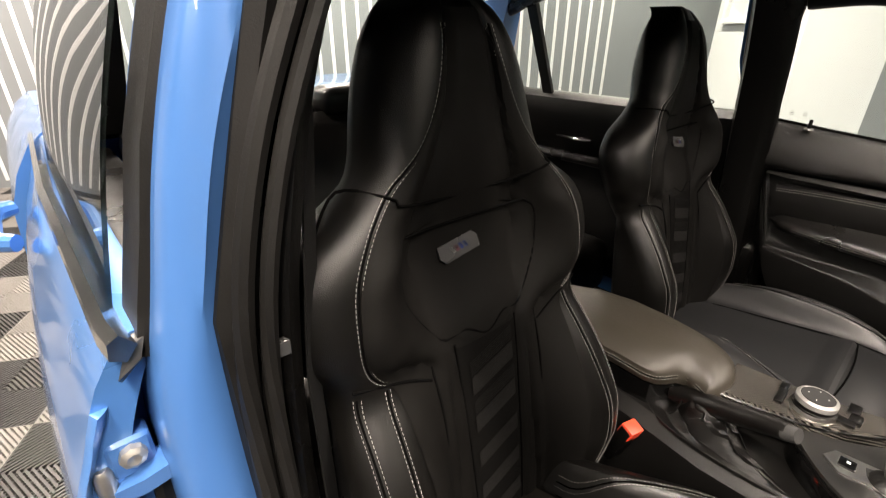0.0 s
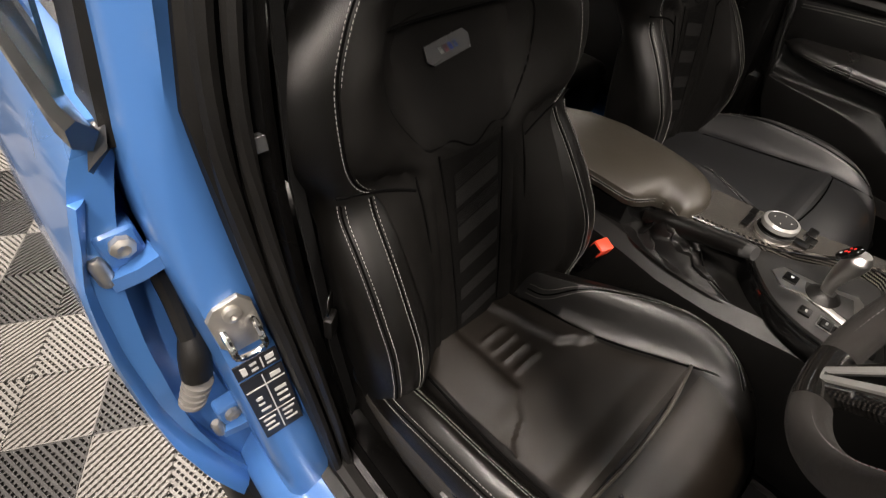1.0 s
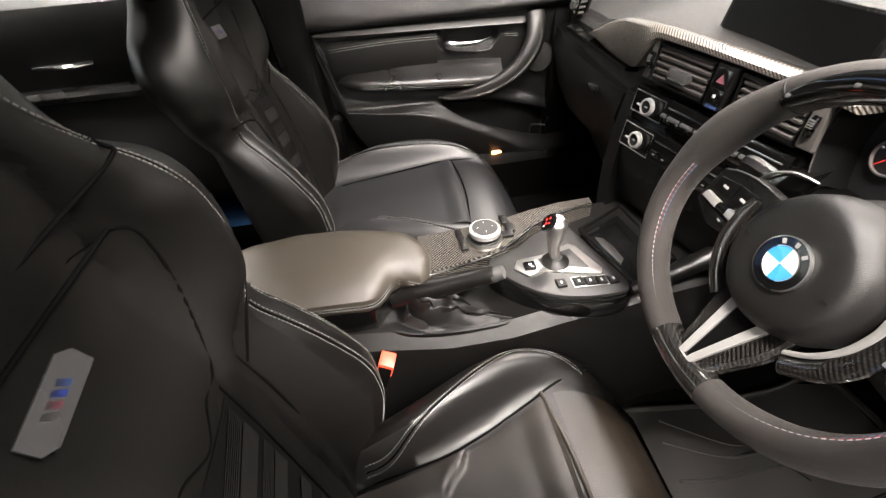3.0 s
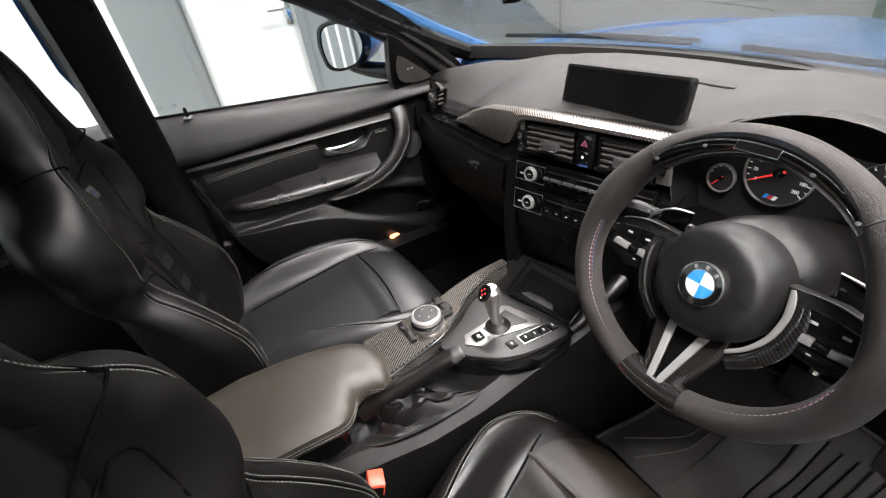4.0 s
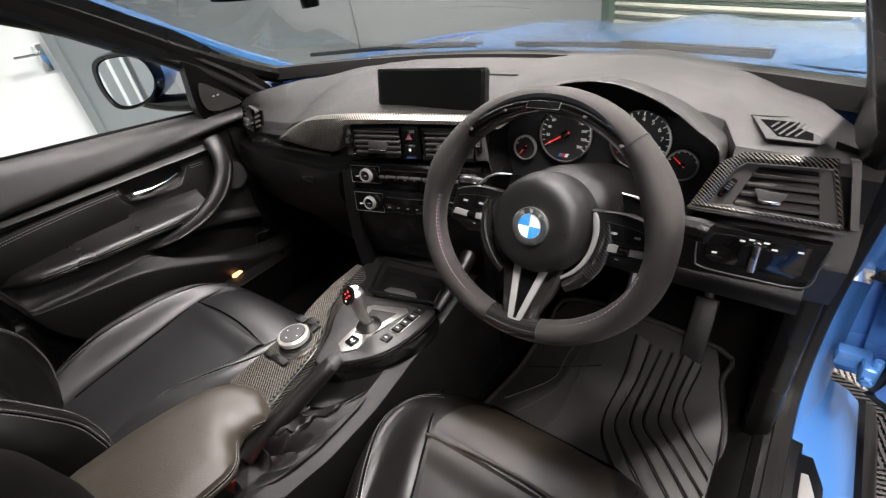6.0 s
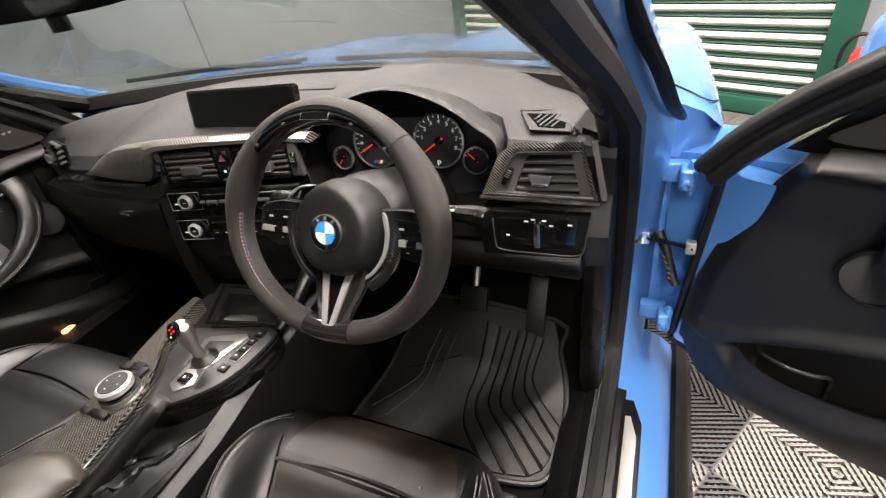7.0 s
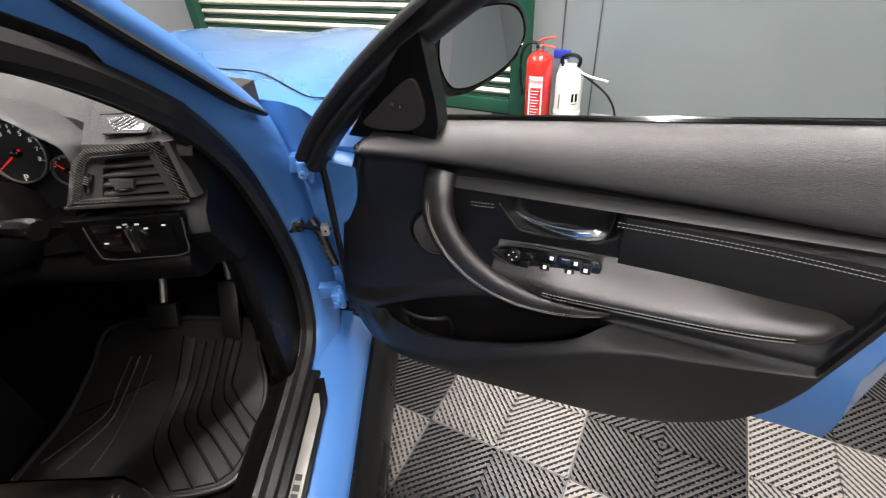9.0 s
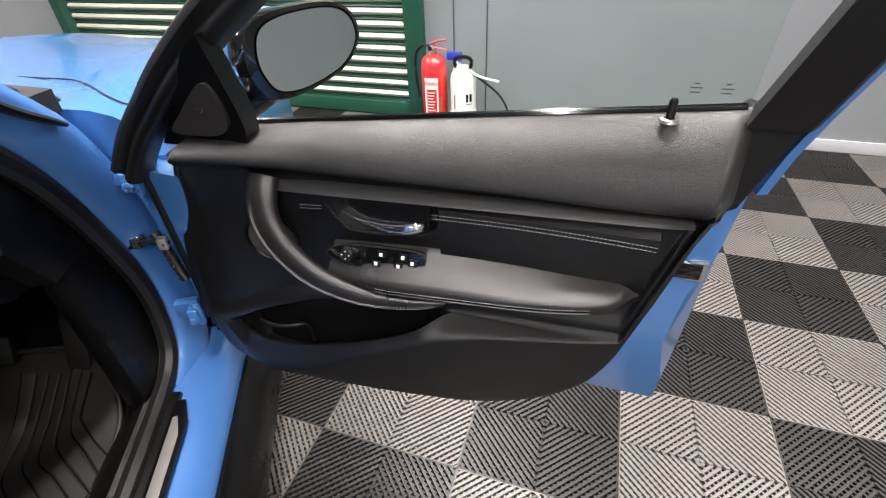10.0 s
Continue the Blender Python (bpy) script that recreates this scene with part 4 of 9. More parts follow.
def vent(name, m, w, h, slats, parent, tab_at=0.0, lean=0.0, wheels=True):
    """An air vent in the plane of m: frame, slats, tab and thumb wheel."""
    v = part(name, plate([(-w / 2, -h / 2), (w / 2, -h / 2), (w / 2 - lean * 0.3, h / 2), (-w / 2 + lean, h / 2)], 0.004, m @ Matrix.Translation((0, 0, -0.024))), BIN_BLACK, parent, "black air vent")
    k = 0.005
    bm = bmesh.new()
    pts = [(-w / 2, -h / 2), (w / 2, -h / 2), (w / 2 - lean * 0.3, h / 2), (-w / 2 + lean, h / 2)]
    tube([m @ Vector((x, y, 0)) for x, y in pts + pts[:1]], k, 6, 1, smooth=False, bm=bm)
    part("vent_frame", bm, PIANO, v)
    for i in range(slats):
        y = -h / 2 + h * (i + 0.6) / (slats + 0.2)
        off = lean * (i + 0.6) / (slats + 0.2)
        part("slat", rbox((-w / 2 + 0.004 + off, -0.0026, -0.018), (w / 2 - 0.004 - off * 0.3, 0.0026, 0.003), 0.0016, m=m @ Matrix.Translation((0, y, 0)) @ pose(0, 0, 0, 20, 0, 0)), SLAT_BLACK, v)
    part("vent_tab", rbox((tab_at - 0.019, -0.013, -0.002), (tab_at + 0.019, 0.002, 0.012), 0.003, m=m), GREY_TRIM, v, "grey adjuster tab with a bright lip")
    part("tab_lip", rbox((tab_at - 0.018, -0.0145, 0.004), (tab_at + 0.018, -0.0115, 0.0135), 0.001, m=m), CHROME, v)
    return v


stack_yaw = 13
S = Vector((math.cos(radians(stack_yaw)), math.sin(radians(stack_yaw)), 0))
O = Vector((0.078, -0.002, 0.905))


def stack(u, z, out=0.0, back=10):
    """A pose on the centre stack, which is turned to the driver: u along it, z up."""
    n = Vector((S.y, -S.x, 0))
    p = O + S * u + n * (out + (0.905 - z) * math.tan(radians(back))) + Vector((0, 0, z - 0.905))
    return Matrix.Translation(p) @ pose(0, 0, 0, 90 - back, 0, stack_yaw)


part("stack_body", plate([(-0.145, -0.045), (0.145, -0.045), (0.145, 0.035), (-0.145, 0.035)], 0.05, stack(0, 0.920, -0.070), 0.006), PLASTIC, dash, "black vent housing")
vent("centre_vent", stack(-0.068, 0.928, 0.010), 0.108, 0.052, 5, dash, 0.005)
vent("centre_vent", stack(0.082, 0.926, 0.010), 0.100, 0.052, 5, dash, 0.0)
for u in (-0.130, 0.142):
    part("vent_end", plate([(-0.010, -0.030), (0.010, -0.030), (0.010, 0.028), (-0.006, 0.028)] if u < 0 else [(-0.010, -0.030), (0.012, -0.030), (0.006, 0.028), (-0.010, 0.028)], 0.010, stack(u, 0.928, 0.001), 0.002), SLAT_BLACK, dash, "satin black end of the vent")
    part("thumb_wheel", tube([stack(u, 0.916, 0.012).translation, stack(u, 0.928, 0.015).translation, stack(u, 0.940, 0.012).translation], [0.0045, 0.0055, 0.0045], 10, 4), PIANO, dash, "black thumb wheel")
    for k in range(4):
        part("wheel_rib", rbox((-0.0035, -0.0008, 0.0), (0.0035, 0.0008, 0.002), 0, m=stack(u, 0.932 + 0.0028 * k - 0.004, 0.0185)), SATIN, dash)
hz = part("hazard_panel", plate([(-0.017, -0.030), (0.017, -0.030), (0.017, 0.030), (-0.017, 0.030)], 0.006, stack(0.007, 0.928, 0.008), 0.002), PLASTIC, dash, "black hazard switch panel")
part("hazard_button", rbox((-0.012, 0.002, 0.005), (0.012, 0.026, 0.010), 0.002, m=stack(0.007, 0.928, 0.008)), PIANO, hz)
part("hazard_mark", plate([(-0.007, 0.008), (0.007, 0.008), (0, 0.020)], 0.0012, stack(0.007, 0.928, 0.0175)), bpy.data.materials["dull_red_print"], hz, "red triangle")
part("lock_button", rbox((-0.012, -0.022, 0.005), (0.012, -0.001, 0.010), 0.002, m=stack(0.007, 0.928, 0.008)), PIANO, hz)
part("lock_mark", rbox((-0.0022, -0.014, 0.0098), (0.0022, -0.0095, 0.0106), 0.0, m=stack(0.007, 0.928, 0.008)), WHITE_PRINT, hz)
part("blue_mark", rbox((-0.009, -0.029, 0.005), (0.009, -0.025, 0.008), 0.0, m=stack(0.007, 0.928, 0.008)), bpy.data.materials["dull_blue_print"], hz)

# radio and climate panels
for nm, z, h, knob_z in (("radio_panel", 0.864, 0.040, 0.864), ("climate_panel", 0.807, 0.046, 0.808)):
    pn = part(nm, plate([(-0.14, -h / 2), (0.14, -h / 2), (0.14, h / 2), (-0.14, h / 2)], 0.02, stack(0, z, -0.008), 0.003), PIANO, dash, "gloss black control panel with chrome edge")
    bm = bmesh.new()
    q = [(-0.138, -h / 2 + 0.003), (-0.07, -h / 2 + 0.003), (-0.07, h / 2 - 0.003), (-0.138, h / 2 - 0.003)]
    tube([stack(0, z, 0.012) @ Vector((x, y, 0)) for x, y in q + q[:1]], 0.0009, 6, 1, smooth=False, bm=bm)
    part("chrome_edge", bm, SATIN, pn)
    for u in ((-0.098,) if nm == "radio_panel" else (-0.098, 0.11)):
        kb = part("knob", lathe([(0, 0), (0.0155, 0), (0.0155, 0.004), (0.0135, 0.005), (0.0130, 0.009), (0.0100, 0.0105), (0, 0.0102)], stack(u, knob_z, 0.012), 24), PLASTIC, pn, "black knob with chrome ring")
        part("knob_ring", lathe([(0.0132, 0.004), (0.0142, 0.005), (0.0138, 0.0100), (0.0108, 0.0125), (0.0096, 0.0112), (0.0096, 0.006)], stack(u, knob_z, 0.012), 28), SILVER_KEY, kb)
        part("knob_mark", rbox((-0.003, -0.001, 0.0100), (0.003, 0.001, 0.0108), 0, m=stack(u, knob_z, 0.012)), PALE_PRINT, kb)
    for i in range(8):
        u = -0.055 + 0.021 * i
        part("button", rbox((-0.0085, -0.007, 0), (0.0085, 0.003, 0.003), 0.001, m=stack(u, z - 0.004, 0.0115)), PLASTIC, pn)
        part("button_mark", rbox((-0.0025, -0.003, 0.003), (0.0025, -0.0015, 0.0036), 0, m=stack(u, z - 0.004, 0.0115)), PALE_PRINT, pn)
    part("chrome_line", rbox((-0.062, h / 2 - 0.010, 0.0), (0.135, h / 2 - 0.0075, 0.0022), 0.0006, m=stack(0, z, 0.0115)), CHROME, pn, "thin chrome line")
    for u in (-0.122, -0.118):
        part("panel_mark", rbox((-0.002, -0.006, 0), (0.002, -0.003, 0.0006), 0.0, m=stack(u - 0.004, z, 0.0122)), WHITE_PRINT, pn)
part("button_bar", tube([stack(-0.070 + 0.2 * k / 4, 0.8615, 0.012).translation for k in range(5)], 0.0055, 10, 2, flat=0.6), GREY_TRIM, dash, "grey bar of preset buttons")
for k in range(7):
    part("button_gap", rbox((-0.0006, -0.006, 0.0), (0.0006, 0.006, 0.0052), 0, m=stack(-0.056 + 0.027 * k, 0.8615, 0.0125)), PIANO, dash)
part("lower_panel", loft([[stack(u, z, o) @ Vector((0, 0, 0)) for u, z, o in ((-0.145, 0.875, -0.05), (-0.145, 0.872, 0.0), (-0.15, 0.77, 0.004), (-0.155, 0.68, -0.024), (-0.155, 0.64, -0.06))],
                         [stack(u, z, o) @ Vector((0, 0, 0)) for u, z, o in ((0.145, 0.875, -0.05), (0.145, 0.872, 0.0), (0.145, 0.77, 0.002), (0.145, 0.68, -0.024), (0.145, 0.64, -0.06))]]), PLASTIC, dash, "black lower centre stack")
for u, w in ((-0.155, 0.016), (0.15, 0.014)):
    part("stack_edge", loft([[stack(u - w, z, o) @ Vector((0, 0, 0)), stack(u + w, z, o + 0.004) @ Vector((0, 0, 0)), stack(u + w, z, -0.05) @ Vector((0, 0, 0)), stack(u - w, z, -0.05) @ Vector((0, 0, 0))] for z, o in ((0.868, 0.0), (0.80, 0.004), (0.72, 0.0), (0.66, -0.012), (0.63, -0.02))]), SOFT, dash, "black curved side of the stack")

# screen on top
e = thing("dash_screen", (0.05, 0.115, 0.95), "wide black display screen standing on the dashboard, switched off", "screen")
scr = frame_at((0.052, 0.104, 0.990), (0.24, 0.026, 0), (0, 0.26, 1))
part("screen_case", plate([(-0.122, -0.060), (0.122, -0.060), (0.125, -0.052), (0.125, 0.034), (0.121, 0.039), (-0.121, 0.039), (-0.125, 0.034), (-0.125, -0.052)], 0.016, scr @ Matrix.Translation((0, 0, -0.012)), 0.003), PLASTIC, e)
part("screen_glass", plate([(-0.117, -0.052), (0.117, -0.052), (0.117, 0.034), (-0.117, 0.034)], 0.0012, scr @ Matrix.Translation((0, 0, 0.0042))), surf("black_screen_glass", (0.002, 0.002, 0.002), 0.3, bump=0.0, rvary=0.05, spec=0.12), e, "black screen glass")
part("screen_foot", loft([[scr @ Vector((s * 0.13, -0.075, 0.02)), scr @ Vector((s * 0.12, -0.062, 0.006)), scr @ Vector((s * 0.12, -0.062, -0.04)), scr @ Vector((s * 0.13, -0.075, -0.06))] for s in (-1, -0.5, 0, 0.5, 1)]), SOFT, e)

# instrument cluster under its hood
cl = thing("instrument_cluster", (0.39, 0.09, 0.85), "instrument cluster with four round dials and red needles", "dashboard gauge")
gm = frame_at((0.392, 0.105, 0.905), (1, 0, 0), (0, 0.22, 1))
part("cluster_panel", plate([(-0.175, -0.062), (0.175, -0.062), (0.185, -0.02), (0.165, 0.035), (0.12, 0.062), (-0.12, 0.062), (-0.165, 0.035), (-0.185, -0.02)], 0.006, gm @ Matrix.Translation((0, 0, -0.008))), surf("matt_black_dial", (0.005, 0.005, 0.006), 0.6, bump=0.0), cl)
# the hood's lip, from the middle out to its foot
LIP_LINE = [(0.0, 0.112), (0.034, 0.109), (0.065, 0.101), (0.095, 0.0895), (0.1236, 0.0740), (0.149, 0.0560), (0.168, 0.0445), (0.180, 0.032), (0.183, 0.008), (0.174, -0.030), (0.162, -0.058)]
half = [p.xy for p in spline([(x, y, 0) for x, y in LIP_LINE], 3)]
lips = [(-p.x, p.y) for p in half[:0:-1]] + [(p.x, p.y) for p in half]
part("cluster_cavity", loft([[gm @ Vector((x * k, y - (1 - k) * 0.12, z)) for x, y in lips] for k, z in ((0.985, 0.056), (0.975, 0.045), (0.95, 0.015), (0.93, -0.006), (0.75, -0.009))], False, False), BIN_BLACK, dash, "black cavity round the dials", 60)
hood = []
for x, y in lips:
    up = ease(0.0, 0.05, y)
    hood.append([gm @ Vector((x * 0.985, y - 0.0018, 0.056)), gm @ Vector((x * 0.992, y - 0.0004, 0.0585)), gm @ Vector((x, y + 0.001, 0.057)), gm @ Vector((x * 1.01, y + 0.003 * up, 0.045)), gm @ Vector((x * 1.03, y + 0.003 * up, 0.010)), gm @ Vector((x * 1.07, y - 0.008 * up, -0.05)), gm @ Vector((x * 1.12, y - 0.045 * up, -0.12))])
part("cluster_hood", loft(hood, False, False), TOP_LIT_DASH_SKIN, dash, "smooth dark hood over the dials", 60)
part("cluster_lower", loft([[gm @ Vector((s * 0.18, -0.062, -0.004)), gm @ Vector((s * 0.185, -0.075, 0.06)), gm @ Vector((s * 0.19, -0.10, 0.055)), gm @ Vector((s * 0.19, -0.10, -0.01))] for s in (-1, -0.5, 0, 0.5, 1)]), PLASTIC, dash)


def dial(cx, cy, r, marks, needle, numbers, start=225, sweep=270):
    m = gm @ Matrix.Translation((cx, cy, 0))
    d = part("dial", lathe([(0, 0), (r, 0), (r, 0.001), (0, 0.001)], m, 40), surf("dial_face", (0.016, 0.016, 0.017), 0.5, bump=0.0), cl, "black dial with white marks")
    part("dial_ring", lathe([(r - 0.001, 0.0), (r + 0.002, 0.0), (r + 0.002, 0.006), (r, 0.007), (r - 0.001, 0.004)], m, 40, caps=False), SATIN if r > 0.03 else SILVER_KEY, d, "silver dial ring")
    bm = bmesh.new()
    for i in range(marks):
        a = radians(start - sweep * i / (marks - 1))
        big = i % 2 == 0
        rbox((r * (0.84 if big else 0.89), -0.0006, 0.001), (r * 0.96, 0.0006, 0.0018), 0, m=m @ pose(0, 0, 0, 0, 0, math.degrees(a)), bm=bm)
    part("dial_marks", bm, LIT_WHITE, d, smooth=0)
    for k, tx in enumerate(numbers):
        a = radians(start - sweep * k / (len(numbers) - 1))
        lettering("dial_number", tx, r * (0.15 if len(numbers) > 9 else 0.22), m @ Matrix.Translation((math.cos(a) * r * 0.72, math.sin(a) * r * 0.72, 0.0012)), LIT_WHITE, d)
    part("needle", plate([(-r * 0.2, -r * 0.045), (r * 0.88, -r * 0.012), (r * 0.88, r * 0.012), (-r * 0.2, r * 0.045)], 0.002, m @ Matrix.Translation((0, 0, 0.004)) @ pose(0, 0, 0, 0, 0, needle), 0.0006), LIT_RED, d, "red needle")
    part("needle_hub", lathe([(0, 0.001), (r * 0.16, 0.001), (r * 0.14, 0.008), (0, 0.009)], m, 18), PIANO, d)


dial(-0.0575, 0.022, 0.0445, 21, 210, ("0", "20", "40", "60", "80", "100", "120", "140", "160", "180", "200"), 210, 245)
dial(0.0632, 0.0255, 0.0435, 15, 215, ("1", "2", "3", "4", "5", "6", "7", "8"), 170, 190)
dial(-0.131, -0.008, 0.020, 7, 232, (), 160, 140)
dial(0.1285, -0.0040, 0.0210, 7, 140, (), 160, 140)
for k, mt in enumerate((BLUE_PRINT, RED_PRINT, LIT_WHITE)):
    part("cluster_badge", plate([(-0.068 + 0.006 * k, -0.016), (-0.063 + 0.006 * k, -0.016), (-0.060 + 0.006 * k, -0.010), (-0.065 + 0.006 * k, -0.010)], 0.001, gm @ Matrix.Translation((0, 0, 0.0012))), mt, cl)
    part("display_bar", plate([(-0.012 + 0.009 * k, -0.034), (-0.005 + 0.009 * k, -0.034), (-0.002 + 0.009 * k, -0.027), (-0.009 + 0.009 * k, -0.027)], 0.001, gm), mt, cl)
lettering("gear_letter", "P", 0.014, gm @ Matrix.Translation((0.062, -0.012, 0.0024)), LIT_WHITE, cl)

# driver's side: carbon surround, vent, light switch panel, top vent
RV = frame_at((0.648, 0.048, 0.907), (0.16, 0.012, 0), (0, 0.30, 1))
OUTER = [(-0.099, -0.031), (-0.0725, 0.030), (-0.0500, 0.0455), (0.0445, 0.0465), (0.0690, -0.036)]
INNER = [(-0.0770, -0.0240), (-0.0530, 0.0255), (-0.0440, 0.0330), (0.0415, 0.0340), (0.0625, -0.0300)]
MOUTH = [(-0.0500, -0.0235), (-0.0345, 0.0200), (-0.0300, 0.0285), (0.0300, 0.0290), (0.0440, -0.0285)]


def band(a, b, za, zb, bulge=0.0):
    """A closed band between two outlines on the driver's vent."""
    mid = [((p[0] + q[0]) / 2, (p[1] + q[1]) / 2) for p, q in zip(a, b)]
    rings = [[RV @ Vector((p[0], p[1], z)) for p in ln] for ln, z in ((a, za - 0.014), (a, za), (mid, (za + zb) / 2 + bulge), (b, zb), (b, zb - 0.012))]
    return loft(rings, True, False)


part("vent_surround", band(OUTER, INNER, -0.002, 0.000, 0.003), CARBON, dash, "carbon fibre vent surround")
part("vent_bezel", band(INNER, MOUTH, -0.002, -0.006), SLAT_BLACK, dash, "satin black vent bezel")
part("bezel_edge", tube([RV @ Vector((x, y, 0.001)) for x, y in INNER[1:] + INNER[:2]], 0.0010, 6, 1, smooth=False), GREY_TRIM, dash)
sv = part("side_vent", plate(MOUTH[::-1], 0.003, RV @ Matrix.Translation((0, 0, -0.026))), BIN_BLACK, dash, "black air vent")
for i in range(4):
    y = -0.0205 + 0.0128 * i
    f = (y + 0.026) / 0.054
    part("slat", rbox((-0.0485 + 0.017 * f, -0.0025, -0.018), (0.0430 - 0.012 * f, 0.0025, 0.001), 0.0016, m=RV @ Matrix.Translation((0, y, -0.006)) @ pose(0, 0, 0, 20, 0, 0)), SLAT_BLACK, sv)
part("vent_tab", plate([(-0.0225, -0.0135), (0.0005, -0.0145), (0.0060, 0.0005), (-0.0285, 0.0020)], 0.008, RV @ Matrix.Translation((0, 0, -0.004)), 0.002), GREY_TRIM, sv, "grey adjuster tab with a bright lip")
part("tab_lip", rbox((-0.0225, -0.0150, 0.000), (0.0005, -0.0110, 0.0062), 0.001, m=RV), CHROME, sv, "chrome lip")
tw = part("thumb_wheel", tube([RV @ Vector((-0.0655, -0.0130, -0.003)), RV @ Vector((-0.0585, -0.0010, 0.000)), RV @ Vector((-0.0520, 0.0105, -0.003))], [0.0035, 0.0052, 0.0035], 10, 4), PIANO, dash, "black thumb wheel")
for k in range(4):
    part("wheel_rib", rbox((-0.0030, -0.0007, 0.0), (0.0030, 0.0007, 0.0016), 0, m=RV @ Matrix.Translation((-0.0590 + 0.0016 * k, -0.0010 + 0.0028 * k, 0.0042)) @ pose(0, 0, 0, 0, 0, -28)), SATIN, tw)
part("gloss_strip", tube([RV @ Vector((-0.100, -0.0335, -0.001)), RV @ Vector((-0.03, -0.0345, 0.004)), RV @ Vector((0.04, -0.0375, 0.003)), RV @ Vector((0.071, -0.0395, -0.001))], 0.0034, 8, 5), surf("dark_gloss_strip", (0.10, 0.09, 0.085), 0.12, 0.8, bump=0.0, coat=0.6), dash, "dark gloss strip under the vent")
part("dash_end_trim", loft([[RV @ Vector((x0, y, z)), RV @ Vector((x0 + 0.008, y, z)), RV @ Vector((x0 + 0.008, y, z - 0.03)), RV @ Vector((x0, y, z - 0.03))] for x0, y, z in ((0.0560, 0.046, 0.0), (0.0640, 0.010, 0.001), (0.0735, -0.034, 0.0))]), SLAT_BLACK, dash, "satin end strip of the dashboard")
LS = frame_at((0.628, 0.018, 0.825), (0.15, 0.006, 0), (0, 0.05, 1))
part("switch_bezel", plate([(-0.075, -0.042), (0.07, -0.042), (0.083, 0.036), (-0.085, 0.036)], 0.012, LS @ Matrix.Translation((0, 0, -0.012)), 0.004), PLASTIC, dash, "black knee panel")
sw = part("light_switch_panel", plate([(-0.045, -0.010), (-0.036, -0.016), (0.055, -0.018), (0.064, -0.010), (0.066, 0.030), (-0.046, 0.027)], 0.004, LS, 0.0015), PIANO, dash, "gloss black light switch panel")
part("bezel_line", tube([LS @ Vector(p) for p in ((-0.0575, 0.026, 0.0015), (-0.0555, -0.016, 0.0015), (-0.046, -0.0295, 0.0015), (0.010, -0.0315, 0.0015), (0.0690, -0.0285, 0.0015), (0.0785, 0.000, 0.0015), (0.0830, 0.030, 0.0015))], 0.0012, 6, 6), GREY_TRIM, dash, "thin satin line round the switches")
part("rotary_switch", rbox((0.0065, -0.0145, 0.003), (0.0155, 0.0260, 0.016), 0.002, m=LS), CHROME, sw, "chrome rotary light switch")
part("switch_collar", lathe([(0, 0.003), (0.02, 0.003), (0.018, 0.009), (0, 0.009)], LS @ Matrix.Translation((0.011, 0.005, 0)), 24), PLASTIC, sw)
for x, y in ((-0.006, 0.024), (0.004, 0.0275), (0.020, 0.0265), (0.030, 0.019), (-0.034, -0.001), (0.056, 0.022)):
    part("switch_mark", rbox((x - 0.003, y - 0.0012, 0.004), (x + 0.003, y + 0.0012, 0.0047), 0, m=LS), WHITE_PRINT, sw)
TV = frame_at((0.636, 0.112, 0.962), (0.063, 0.012, -0.006), (-0.014, 0.088, 0.016))
tv = part("demist_vent", plate([(-0.026, -0.026), (0.030, -0.028), (0.034, 0.026), (-0.042, 0.026)], 0.0022, TV, 0.001), TOP_LIT_DASH_SKIN, dash, "demister vent with slanting slats")
part("vent_opening", plate([(-0.014, -0.019), (0.023, -0.021), (0.026, 0.018), (-0.033, 0.018)], 0.0008, TV @ Matrix.Translation((0, 0, 0.0020))), PIANO, tv, "dark opening")
part("vent_lip", tube([TV @ Vector(p) for p in ((-0.044, 0.028, 0.0015), (0.036, 0.028, 0.0015), (0.033, -0.026, 0.0015))], 0.0012, 6, 4), TOP_LIT_DASH_SKIN, tv)
for x, lo, hi in ((-0.021, 0.0, 0.017), (-0.012, -0.010, 0.019), (-0.003, -0.019, 0.020), (0.006, -0.021, 0.020), (0.015, -0.021, 0.012)):
    part("vent_slat", rbox((-0.0013, lo, 0.002), (0.0013, hi, 0.0038), 0.0005, m=TV @ Matrix.Translation((x, 0, 0)) @ pose(0, 0, 0, 0, 0, -32)), TOP_LIT_DASH_SKIN, tv)
part("speaker_lid", plate([(-0.12, -0.03), (0.12, -0.03), (0.10, 0.03), (-0.10, 0.03)], 0.003, frame_at((0.05, 0.27, 0.9815), (1, 0.02, 0), (0, 1, 0.02)), 0.001), surf("fine_mesh", (0.03, 0.03, 0.03), 0.7, grain=2500, bump=0.8), dash, "speaker grille")
# passenger side: round-ended vent, glovebox
PV = frame_at((-0.47, 0.0, 0.925), (0.10, -0.03, 0.0), (0.0, 0.25, 1))
vent("side_vent", PV, 0.085, 0.05, 4, dash, 0.005)
part("glovebox", loft([[(x, y + 0.05 * max(0, (-0.40 - x)) * 4, z) for y, z in ((0.02, 0.855), (-0.035, 0.845), (-0.045, 0.80), (-0.02, 0.70), (0.06, 0.62), (0.12, 0.62))] for x in (-0.58, -0.5, -0.4, -0.3, -0.2, -0.12)]), SOFT, dash, "black glovebox lid")
part("glovebox_catch", rbox((-0.232, -0.056, 0.818), (-0.198, -0.042, 0.828), 0.003), CHROME, dash, "small bright catch")
part("lower_cover", loft([[(x, y, z) for y, z in ((0.03, 0.80), (0.014, 0.785), (0.010, 0.768), (0.016, 0.752), (0.04, 0.738), (0.2, 0.715), (0.2, 0.8))] for x in (0.24, 0.4, 0.55, 0.70)]), PLASTIC, dash, "black knee cover")

